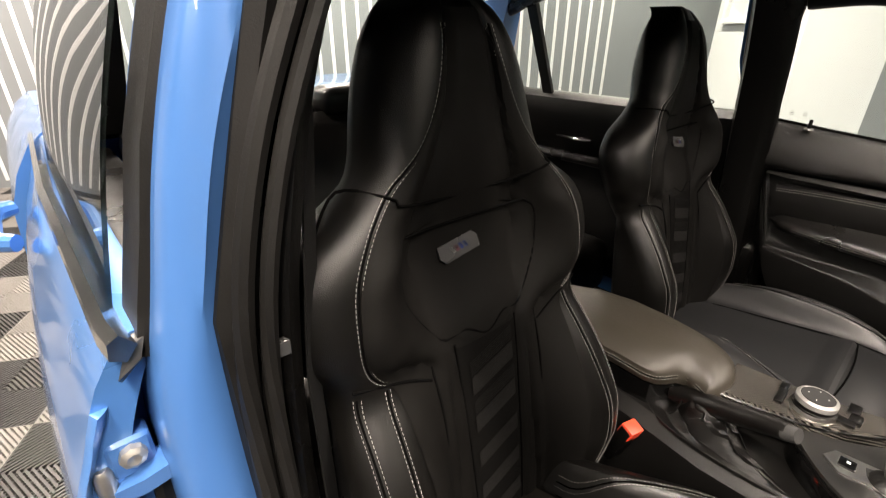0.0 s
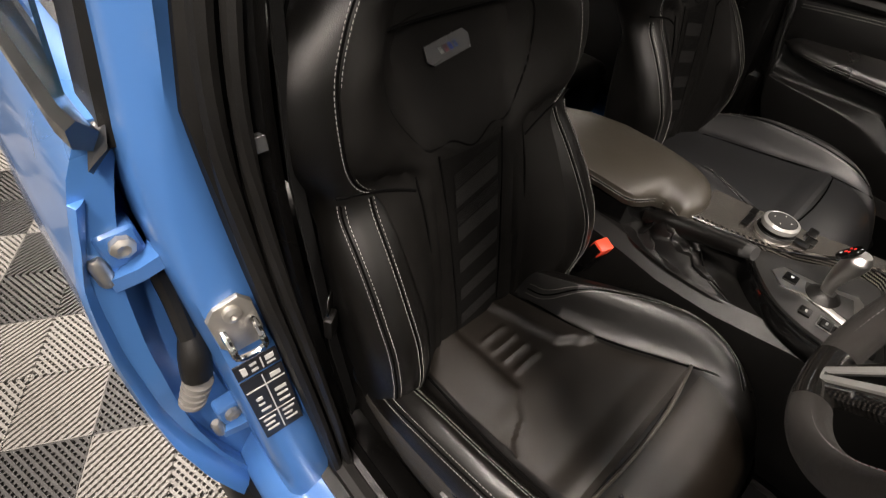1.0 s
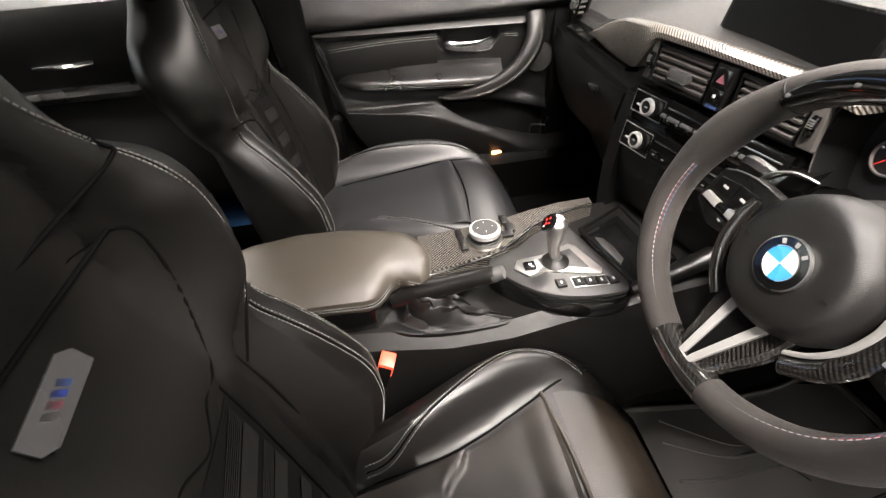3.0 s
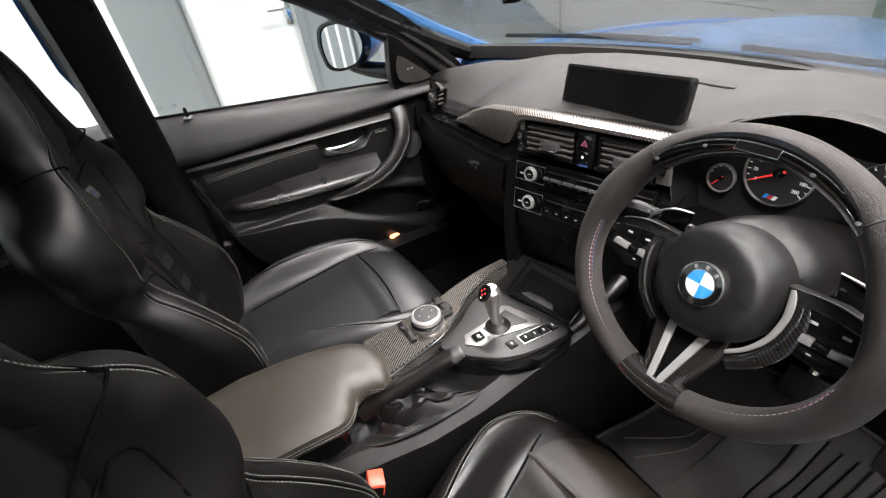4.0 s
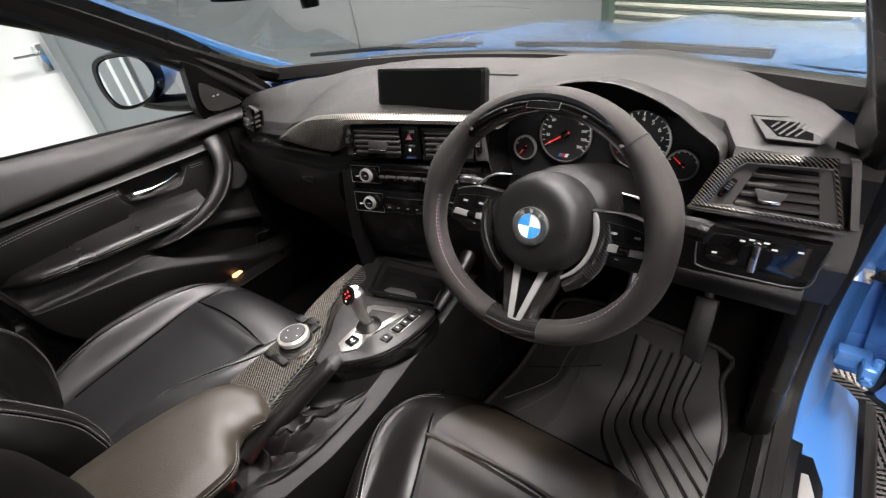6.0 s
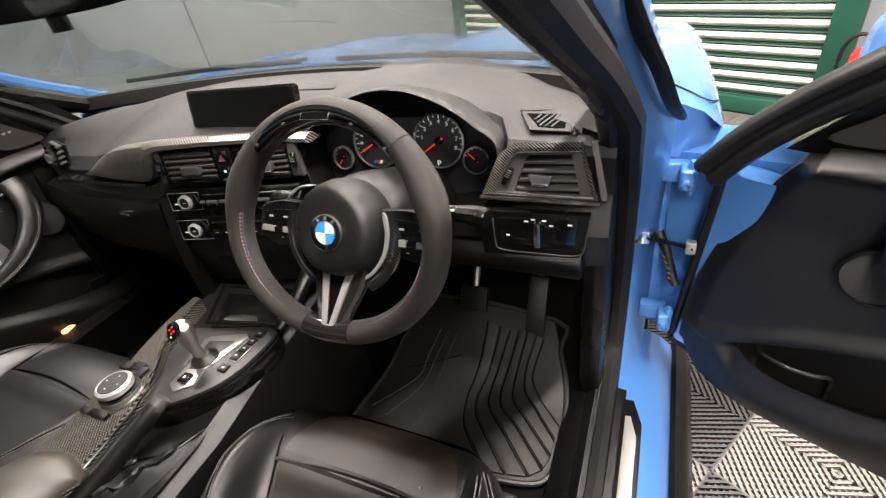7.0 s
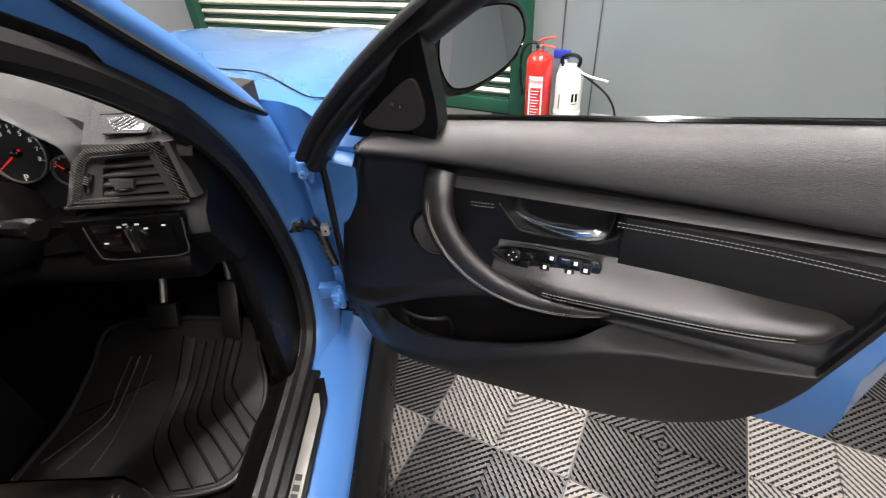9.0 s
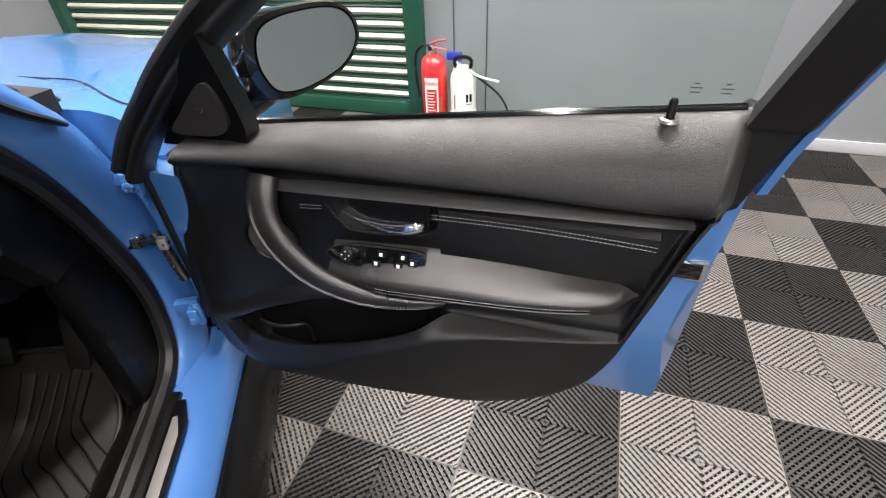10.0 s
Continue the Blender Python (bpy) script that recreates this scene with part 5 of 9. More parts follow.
# pedals
for nm, x, w, h in (("brake_pedal", 0.42, 0.035, 0.03), ("accelerator_pedal", 0.575, 0.022, 0.075)):
    e = thing(nm, (x, 0.27, 0.45), "black rubber-faced pedal in the footwell", "pedal")
    part("pad", rbox((-w, -h, -0.008), (w, h, 0.008), 0.005, m=Matrix.Translation((x, 0.24, 0.47)) @ pose(0, 0, 0, 60, 0, 0)), RUBBER, e)
    part("lever", tube([(x, 0.25, 0.48), (x, 0.30, 0.56), (x, 0.33, 0.70)], 0.009), ZINC, e)
e = thing("footrest", (0.28, 0.27, 0.4), "black footrest in the footwell", "footrest")
part("pad", rbox((-0.04, -0.1, -0.01), (0.04, 0.1, 0.01), 0.008, m=Matrix.Translation((0.26, 0.30, 0.42)) @ pose(0, 0, 0, 55, 0, 0)), PLASTIC, e)

# ---- steering wheel ----
def ease_in(f):
    f = min(1.0, max(0.0, f))
    return f * f * (3 - 2 * f)


PALE_THREAD = surf("pale_lilac_thread", (0.30, 0.27, 0.28), 0.7, bump=0.0)
wh = thing("steering_wheel", (0.409, -0.165, 0.915), "thick suede-rimmed three-spoke sports steering wheel with carbon trim", "steering wheel")
W = frame_at((0.4135, -0.160, 0.915), (1, 0, 0), (0, math.sin(radians(24)), math.cos(radians(24))))
RR, RT = 0.1520, 0.0166
FACE = W.to_3x3() @ Vector((0, 0, 1))


def rim_at(a, out=0.0, z=0.0):
    """A point of the rim's ring, which is flattened at its foot."""
    c, q = math.cos(radians(a)), math.sin(radians(a))
    return W @ Vector(((RR + out) * c, (RR + out) * q * (1.0 if q > 0 else 0.85), z))


def rim_r(a):
    """The rim's radius, with swellings for the thumbs."""
    a = a % 360
    return RT + 0.0034 * (math.exp(-((a - 22) / 15) ** 2) + math.exp(-((a - 158) / 15) ** 2)) - 0.0012 * math.exp(-((a - 270) / 40) ** 2)


def rim(a0, a1, mat, name, grow=1.0, label=""):
    n = int((a1 - a0) / 4)
    angles = [a0 + (a1 - a0) * i / n for i in range(n + 1)]
    return part(name, tube([rim_at(a) for a in angles], [rim_r(a) * grow for a in angles], 20, 1, up=FACE, flat=1.12, smooth=False), mat, wh, label)


rim(132, 257, RIM_SUEDE, "rim_left", label="charcoal suede rim")
rim(283, 408, RIM_SUEDE, "rim_right", label="charcoal suede rim")
rim(48, 132, RIM_SUEDE, "rim_top", 0.995, "charcoal suede rim")
rim(256, 284, WHEEL_CARBON, "rim_bottom", 1.015, "carbon rim foot")
for a in (48, 132):
    d = Vector((math.cos(radians(a)), math.sin(radians(a)), 0))
    ring = [W @ (d * RR + d * (rim_r(a) * 1.0 * math.cos(k * math.pi / 8)) + Vector((0, 0, 1.12 * rim_r(a) * math.sin(k * math.pi / 8)))) for k in range(16)]
    part("rim_seam", tube(ring, 0.0009, 6, 1, closed=True, smooth=False), surf("rim_seam_dark", (0.002, 0.002, 0.002), 0.8, bump=0.0) if "rim_seam_dark" not in bpy.data.materials else bpy.data.materials["rim_seam_dark"], wh, "dark seam across the rim")
# gloss inlay with the shift display on the upper inner face
arc = []
for i in range(41):
    a = 46 + 88 * i / 40
    wide = math.sin(math.pi * (i + 0.6) / 41.2) ** 0.45
    hi = -0.75 + 1.10 * wide
    lo = -1.0 + 0.22 * (1 - wide)
    ring = [rim_at(a, RT * (lo + (hi - lo) * k / 7), 1.12 * RT * math.sqrt(max(0.0, 1 - (lo + (hi - lo) * k / 7) ** 2)) + (0.0014 if 0 < k < 7 else 0.0002)) for k in range(8)]
    arc.append(ring + [rim_at(a, RT * hi * 0.5, 0.004), rim_at(a, RT * lo * 0.8, 0.002)])
part("gloss_arc", loft(arc), surf("lacquered_black_carbon", (0.004, 0.004, 0.004), 0.10, bump=0.0, rvary=0.03, coat=1.0, spec=0.6), wh, "gloss black lacquered inlay")
dw = frame_at(rim_at(90, -RT * 0.32, RT * 1.06 + 0.0022), (1, 0, 0), W.to_3x3() @ Vector((0, 0.93, -0.36)))
part("display_window", plate([(-0.020, -0.0065), (0.020, -0.0065), (0.020, 0.0065), (-0.020, 0.0065)], 0.0006, dw), surf("dark_window", (0.003, 0.003, 0.003), 0.25, bump=0.0, spec=0.15), wh, "small dark shift display")
part("display_edge", tube([dw @ Vector(p) for p in ((0.020, 0.0065, 0.0006), (0.020, -0.0068, 0.0006), (-0.020, -0.0068, 0.0006), (-0.020, 0.0065, 0.0006))], 0.0004, 4, 1, smooth=False), SATIN, wh, "thin bright edge")
for a in (110, 70, 49.5, 130.5):
    part("arc_stud", lathe([(0, 0), (0.0026, 0), (0.0022, 0.0012), (0, 0.0014)], frame_at(rim_at(a, -RT * 0.45, RT * 1.0 + 0.0016), (1, 0, 0), W.to_3x3() @ Vector((0, 0.9, -0.4))), 10), GREY_TRIM, wh, "small grey stud")
HB = W
W = W @ Matrix.Translation((0.002, 0, -0.040))
# airbag pad: a flat middle, a soft shoulder and a steep flank
pad = []
for r, z in ((0.02, 0.0465), (0.36, 0.0464), (0.60, 0.0460), (0.73, 0.0450), (0.80, 0.0432), (0.855, 0.0398), (0.90, 0.0345), (0.95, 0.026), (1.0, 0.010), (0.97, -0.015)):
    pad.append([W @ Vector((0.0655 * r * math.cos(2 * math.pi * k / 48), 0.0660 * r * math.sin(2 * math.pi * k / 48) + 0.005, z)) for k in range(48)])
part("airbag_pad", loft(pad), surf("black_airbag_skin", (0.0055, 0.0052, 0.0049), 0.40, grain=1500, bump=0.25, voronoi=True, spec=0.55), wh, "black airbag pad")
em = part("emblem", lathe([(0, 0), (0.0232, 0), (0.0232, 0.003), (0.0222, 0.004), (0, 0.0042)], W @ Matrix.Translation((0, 0.004, 0.0454)), 40), PIANO, wh, "round black emblem with blue and white quarters")
part("emblem_ring", lathe([(0.0226, 0.0), (0.0238, 0.0), (0.0238, 0.004), (0.0226, 0.0046)], W @ Matrix.Translation((0, 0.004, 0.0454)), 40, caps=False), SATIN, em)
part("inner_ring", lathe([(0.0148, 0.0040), (0.0155, 0.0040), (0.0155, 0.0050), (0.0148, 0.0050)], W @ Matrix.Translation((0, 0.004, 0.0454)), 40, caps=False), SATIN, em)
for q in range(4):
    pts = [(0, 0)] + [(0.0148 * math.cos(radians(90 * q + 90 * k / 8)), 0.0148 * math.sin(radians(90 * q + 90 * k / 8))) for k in range(9)]
    part("quarter", plate(pts, 0.001, W @ Matrix.Translation((0, 0.004, 0.0492))), BLUE_PRINT if q % 2 else WHITE_PRINT, em)
for k, a in enumerate((126, 90, 54)):
    part("emblem_mark", rbox((-0.0016, -0.0022, 0), (0.0016, 0.0022, 0.0006), 0, m=W @ Matrix.Translation((0.0190 * math.cos(radians(a)), 0.004 + 0.0190 * math.sin(radians(a)), 0.0494)) @ pose(0, 0, 0, 0, 0, a - 90)), SILVER_PAINT, em)
for s in (-1, 1):
    part("pad_mark", rbox((-0.003, -0.0008, 0), (0.003, 0.0008, 0.0008), 0, m=W @ Matrix.Translation((s * 0.044, 0.004, 0.0458))), RUBBER, wh)
# V-shaped lower spoke: carbon shield with a flat silver fork let into it
SPK = frame_at(W @ Vector((0, -0.056, 0.022)), (1, 0, 0), (W @ Vector((0, -0.120, 0.046))) - (W @ Vector((0, -0.056, 0.022))))
rows = []
for i in range(11):
    v = -0.016 + 0.094 * i / 10
    half = 0.040 - 0.017 * ease_in(v / 0.07)
    rows.append([SPK @ Vector((x, v, z)) for x, z in ((-half, 0.012), (-half, 0.003), (-half + 0.004, -0.0015), (-0.016, -0.003), (0.016, -0.003), (half - 0.004, -0.0015), (half, 0.003), (half, 0.012))])
part("lower_spoke", loft(rows), WHEEL_CARBON, wh, "carbon fibre spoke")
fork = bmesh.new()
back = SPK @ pose(0, 0, 0, 180, 0, 0)
for s in (-1, 1):
    q = [(s * 0.0245, 0.006), (s * 0.0135, 0.0), (s * 0.0026, -0.062), (s * 0.0026, -0.0685), (s * 0.0085, -0.0695), (s * 0.0092, -0.067)]
    plate(q if s < 0 else q[::-1], 0.0045, back @ Matrix.Translation((0, 0, 0.0018)), 0.0012, bm=fork)
plate([(-0.0080, -0.0745), (0.0080, -0.0745), (0.0085, -0.0668), (-0.0085, -0.0668)], 0.0045, back @ Matrix.Translation((0, 0, 0.0018)), 0.0012, bm=fork)
part("silver_fork", fork, SILVER_PAINT, wh, "satin silver fork of the spoke")
part("fork_slot", plate([(-0.0140, 0.0), (0.0140, 0.0), (0.0045, -0.066), (-0.0045, -0.066)], 0.0012, back @ Matrix.Translation((0, 0, 0.0024))), PIANO, wh, "gloss black slot")
for s in (-1, 1):
    rb, zb = (0.0715, 0.019) if s > 0 else (0.0660, 0.012)
    bow = [W @ Vector((s * rb * math.cos(radians(a)), rb * math.sin(radians(a)) + 0.003, zb)) for a in (24, 16, 0, -20, -40, -58, -70)]
    part("silver_bow", tube(bow, [0.0022, 0.0038, 0.0036, 0.0030, 0.0026, 0.0024, 0.0028], 10, flat=0.5, up=FACE), SILVER_PAINT, wh, "silver rim round the pad")
    edge = [W @ Vector((s * 0.0830 * math.cos(radians(a)), 0.0825 * math.sin(radians(a)) + 0.002, 0.016)) for a in (14, 0, -20, -40, -58)]
    part("carbon_wing", tube(edge, [0.006, 0.0085, 0.0095, 0.0090, 0.0080], 12, flat=0.55, up=FACE), WHEEL_CARBON, wh, "carbon fibre spoke edge")
    sp = part("side_spoke", plate([(s * 0.058, 0.034), (s * 0.104, 0.036), (s * 0.140, 0.026), (s * 0.146, -0.016), (s * 0.114, -0.030), (s * 0.070, -0.024)][::s], 0.018, W @ Matrix.Translation((0, 0, -0.004)), 0.005), surf("satin_black_spoke", (0.004, 0.004, 0.0038), 0.3, grain=1500, bump=0.1, spec=0.5) if "satin_black_spoke" not in bpy.data.materials else bpy.data.materials["satin_black_spoke"], wh, "black spoke with buttons")
    part("spoke_trim", tube([W @ Vector(p) for p in ((s * 0.076, 0.0345, 0.013), (s * 0.104, 0.0345, 0.0135), (s * 0.134, 0.026, 0.0125), (s * 0.141, 0.008, 0.011))], [0.0008, 0.0011, 0.0012, 0.0007], 8, 4), GREY_TRIM, sp, "thin grey edge of the button panel")
    for x0, x1, t0, t1 in ((0.080, 0.1035, 0.024, 0.023), (0.1050, 0.131, 0.0228, 0.0185)):
        part("button_upper", plate([(s * x0, t0), (s * x1, t1), (s * x1, 0.0035), (s * x0, 0.0045)][::s], 0.0045, W @ Matrix.Translation((0, 0, 0.0138)), 0.0012), PLASTIC, sp, "black spoke button")
        part("button_mark", rbox((s * (x0 + x1) / 2 - 0.0034, 0.0115, 0.018), (s * (x0 + x1) / 2 + 0.0034, 0.0142, 0.0187), 0, m=W), PALE_PRINT, sp)
    for q in ([(0.083, 0.0005), (0.0985, -0.0010), (0.0985, -0.0092), (0.087, -0.0100)], [(0.1125, -0.0018), (0.134, -0.0005), (0.1365, -0.0085), (0.1125, -0.0098)]):
        part("button_silver", plate([(s * x, y) for x, y in q][::s], 0.006, W @ Matrix.Translation((0, 0, 0.0136)), 0.0015), SILVER_KEY, sp, "silver rocker button")
    part("button_roller", tube([W @ Vector((s * 0.0995, -0.0055, 0.0165)), W @ Vector((s * 0.1115, -0.0060, 0.0165))], 0.0042, 12, 1), PIANO, sp, "ribbed black roller")
    part("button_lower", plate([(s * 0.084, -0.0125), (s * 0.130, -0.0118), (s * 0.122, -0.0215), (s * 0.088, -0.0205)][::s], 0.003, W @ Matrix.Translation((0, 0, 0.0138)), 0.001), PLASTIC, sp)
    part("button_mark", rbox((s * 0.100 - 0.002, -0.0175, 0.0167), (s * 0.100 + 0.002, -0.0160, 0.0172), 0, m=W), PALE_PRINT, sp)
    pd = part("shift_paddle", plate([(s * 0.078, 0.054), (s * 0.112, 0.048), (s * 0.132, 0.026), (s * 0.136, -0.004), (s * 0.120, -0.014), (s * 0.09, 0.01)][::s], 0.005, W @ Matrix.Translation((0, 0, -0.035)), 0.0015), PIANO, wh, "gear shift paddle")
    part("paddle_edge", tube([W @ Vector(p) for p in ((s * 0.078, 0.055, -0.030), (s * 0.104, 0.051, -0.029), (s * 0.124, 0.038, -0.029), (s * 0.135, 0.016, -0.029), (s * 0.137, -0.008, -0.030))], [0.0014, 0.0026, 0.0032, 0.0030, 0.0014], 8, flat=0.6), SATIN, pd, "silver paddle edge")
    part("paddle_mark", rbox((s * 0.118 - 0.005, 0.0125, -0.0302), (s * 0.118 + 0.005, 0.0140, -0.0294), 0, m=W), PALE_PRINT, pd)
    if s > 0:
        part("paddle_mark", rbox((0.1172, 0.0082, -0.0302), (0.1188, 0.0183, -0.0293), 0, m=W), PALE_PRINT, pd)
    stk = part("column_stalk", tube([W @ Vector(p) for p in ((s * 0.05, 0.022, -0.075), (s * 0.12, 0.026, -0.065), (s * 0.165, 0.026, -0.055), (s * 0.178, 0.024, -0.052))], [0.010, 0.011, 0.014, 0.013], 10), PLASTIC, wh, "black column stalk")
    for k in range(3):
        part("stalk_mark", rbox((s * (0.108 + 0.020 * k) - 0.0035, 0.030, -0.054), (s * (0.108 + 0.020 * k) + 0.0035, 0.033, -0.0515), 0, m=W), PALE_PRINT, stk)
part("column_shroud", loft([[W @ Vector((0.062 * math.cos(2 * math.pi * k / 28) * f, (0.055 * math.sin(2 * math.pi * k / 28) + 0.012) * f, z)) for k in range(28)] for f, z in ((0.86, -0.012), (0.98, -0.018), (1.10, -0.03), (1.17, -0.05), (1.2, -0.10), (1.25, -0.2))]), SOFT, wh, "black column shroud")
W = HB
# cross-stitched seam on the inner face of the lower rim
for a0, a1 in ((172, 252), (288, 352)):
    for off, th in ((0.0, BLUE_THREAD), (0.0016, RED_THREAD), (0.0032, PALE_THREAD)):
        pts = [rim_at(a, -rim_r(a) * (0.86 - off * 30), rim_r(a) * 0.58 + off) for a in range(a0, a1, 2)]
        part("stitching", stitches(pts, 0.00045, 0.0032, 0.0022), th, wh, smooth=0)

# ---- seats ----
def even(table, x, reach=0.022):
    """Values between the rows of a small table, rounded off at the rows."""
    out = [0.0] * len(table[0][1])
    reach = min(reach, max(0.0005, table[-1][0] - x))
    for k in range(-3, 4):
        u = x + reach * k / 3
        u = min(max(u, table[0][0]), table[-1][0])
        for (a, va), (b, vb) in zip(table, table[1:]):
            if u <= b:
                f = (u - a) / (b - a)
                for i in range(len(out)):
                    out[i] += (va[i] + (vb[i] - va[i]) * f) / 7
                break
    return out


# height: y of the middle, y of the bolster's crest, half widths of groove, crest and edge, thickness
BACKREST = [(0.43, (-0.590, -0.560, 0.088, 0.178, 0.215, 0.12)), (0.55, (-0.598, -0.543, 0.086, 0.184, 0.226, 0.13)), (0.62, (-0.607, -0.530, 0.082, 0.186, 0.230, 0.13)), (0.69, (-0.618, -0.538, 0.078, 0.186, 0.230, 0.125)), (0.76, (-0.630, -0.578, 0.076, 0.184, 0.226, 0.12)),
            (0.82, (-0.641, -0.622, 0.074, 0.176, 0.218, 0.115)), (0.850, (-0.648, -0.650, 0.072, 0.168, 0.212, 0.11)), (0.872, (-0.652, -0.645, 0.076, 0.176, 0.232, 0.11)), (0.91, (-0.676, -0.640, 0.085, 0.184, 0.256, 0.115)), (0.96, (-0.692, -0.648, 0.092, 0.180, 0.262, 0.115)), (1.00, (-0.694, -0.655, 0.092, 0.160, 0.246, 0.11)),
            (1.025, (-0.690, -0.662, 0.088, 0.140, 0.212, 0.11)), (1.045, (-0.688, -0.668, 0.080, 0.118, 0.158, 0.11)), (1.065, (-0.684, -0.672, 0.072, 0.096, 0.140, 0.11)), (1.09, (-0.684, -0.675, 0.060, 0.084, 0.132, 0.11)), (1.13, (-0.684, -0.678, 0.046, 0.066, 0.124, 0.11)), (1.18, (-0.689, -0.685, 0.036, 0.052, 0.110, 0.10)), (1.22, (-0.698, -0.698, 0.030, 0.042, 0.088, 0.09)), (1.245, (-0.712, -0.714, 0.022, 0.032, 0.060, 0.07)), (1.254, (-0.722, -0.724, 0.014, 0.022, 0.042, 0.055)), (1.259, (-0.736, -0.737, 0.003, 0.005, 0.012, 0.03))]
# depth: x of inner edge, crest and groove, outer groove, crest and edge, heights of middle and crests
CUSHION = [(-0.66, (0.30, 0.340, 0.372, 0.590, 0.63, 0.668, 0.515, 0.54)), (-0.57, (0.285, 0.335, 0.362, 0.600, 0.642, 0.682, 0.528, 0.578)), (-0.49, (0.262, 0.312, 0.348, 0.602, 0.645, 0.684, 0.536, 0.600)), (-0.40, (0.222, 0.262, 0.328, 0.600, 0.642, 0.680, 0.546, 0.606)), (-0.33, (0.203, 0.236, 0.296, 0.596, 0.634, 0.670, 0.557, 0.604)),
           (-0.27, (0.202, 0.240, 0.274, 0.590, 0.622, 0.655, 0.563, 0.590)), (-0.215, (0.215, 0.256, 0.290, 0.572, 0.602, 0.634, 0.553, 0.560)), (-0.180, (0.238, 0.280, 0.310, 0.548, 0.580, 0.608, 0.530, 0.530)), (-0.155, (0.275, 0.310, 0.335, 0.520, 0.545, 0.575, 0.497, 0.495)), (-0.145, (0.310, 0.335, 0.35, 0.50, 0.52, 0.545, 0.465, 0.463))]
MID = 0.455


def back_y(x, z):
    """y of the backrest's face at a distance x from its middle line."""
    y0, yc, g, c, w, th = even(BACKREST, z)
    a = abs(x)
    if a <= g:
        return y0 - 0.006 * ease(g * 0.55, g, a)
    if a <= c:
        return y0 - 0.006 + (yc - y0 + 0.006) * ease(g - 0.02, c, a)
    f = min(1, (a - c) / (w - c))
    return yc - (0.055 + 0.45 * max(0, w - c - 0.04)) * (1 - math.sqrt(max(0, 1 - f * f * 0.995)))


def cushion_z(x, y):
    xe, xc, xg, og, oc, oe, z0, zb = even(CUSHION, y)
    m = 0.5 * (xg + og)
    if xg <= x <= og:
        return z0 + 0.006 * (1 - ((x - m) / (og - m)) ** 2) - 0.004
    g, c, w = (xg, xc, xe) if x < xg else (og, oc, oe)
    if (c - x) * (c - g) >= 0:
        return z0 - 0.004 + (zb - z0 + 0.004) * ease(0, 1, abs(x - g) / abs(c - g))
    f = min(1, abs(x - c) / abs(w - c))
    return zb - 0.060 * (1 - math.sqrt(max(0, 1 - f * f * 0.995)))


RIBBED = surf("pale_ribbed_cloth", (0.0046, 0.0043, 0.004), 0.75, grain=2200, bump=0.8, spec=0.25)
WORN = surf("worn_suede", (0.0080, 0.0064, 0.0048), 0.38, grain=1300, bump=0.3, stain=18, vary=0.6, rvary=0.15, spec=0.62)
WORN_LEATHER = surf("worn_brown_leather", (0.0105, 0.0080, 0.0058), 0.32, grain=900, bump=0.2, stain=9, vary=0.6, rvary=0.14, voronoi=True, spec=0.6)
# polished seam, its highlight painted in as a pale colour
GLINT_SEAM = surf("polished_glint_seam", (0.042, 0.038, 0.033), 0.32, grain=900, bump=0.1, spec=0.6)
BADGE = surf("pale_badge_plastic", (0.085, 0.085, 0.087), 0.28, 0.3, bump=0.0)
SIDE = surf("grey_brown_plastic", (0.028, 0.0255, 0.0225), 0.5, grain=1300, bump=0.3, voronoi=True)


# passenger cushion: bluish window reflection put into the leather's base colour
SHEEN_LEATHER = surf("blue_sheen_leather", (0.0125, 0.0128, 0.0138), 0.42, grain=900, bump=0.12, stain=6, vary=0.2, rvary=0.08, voronoi=True, spec=0.85)
SHELL = surf("black_shell_leather", (0.0026, 0.0024, 0.0021), 0.38, grain=900, bump=0.15, stain=14, vary=0.3, rvary=0.1, voronoi=True, spec=0.34)


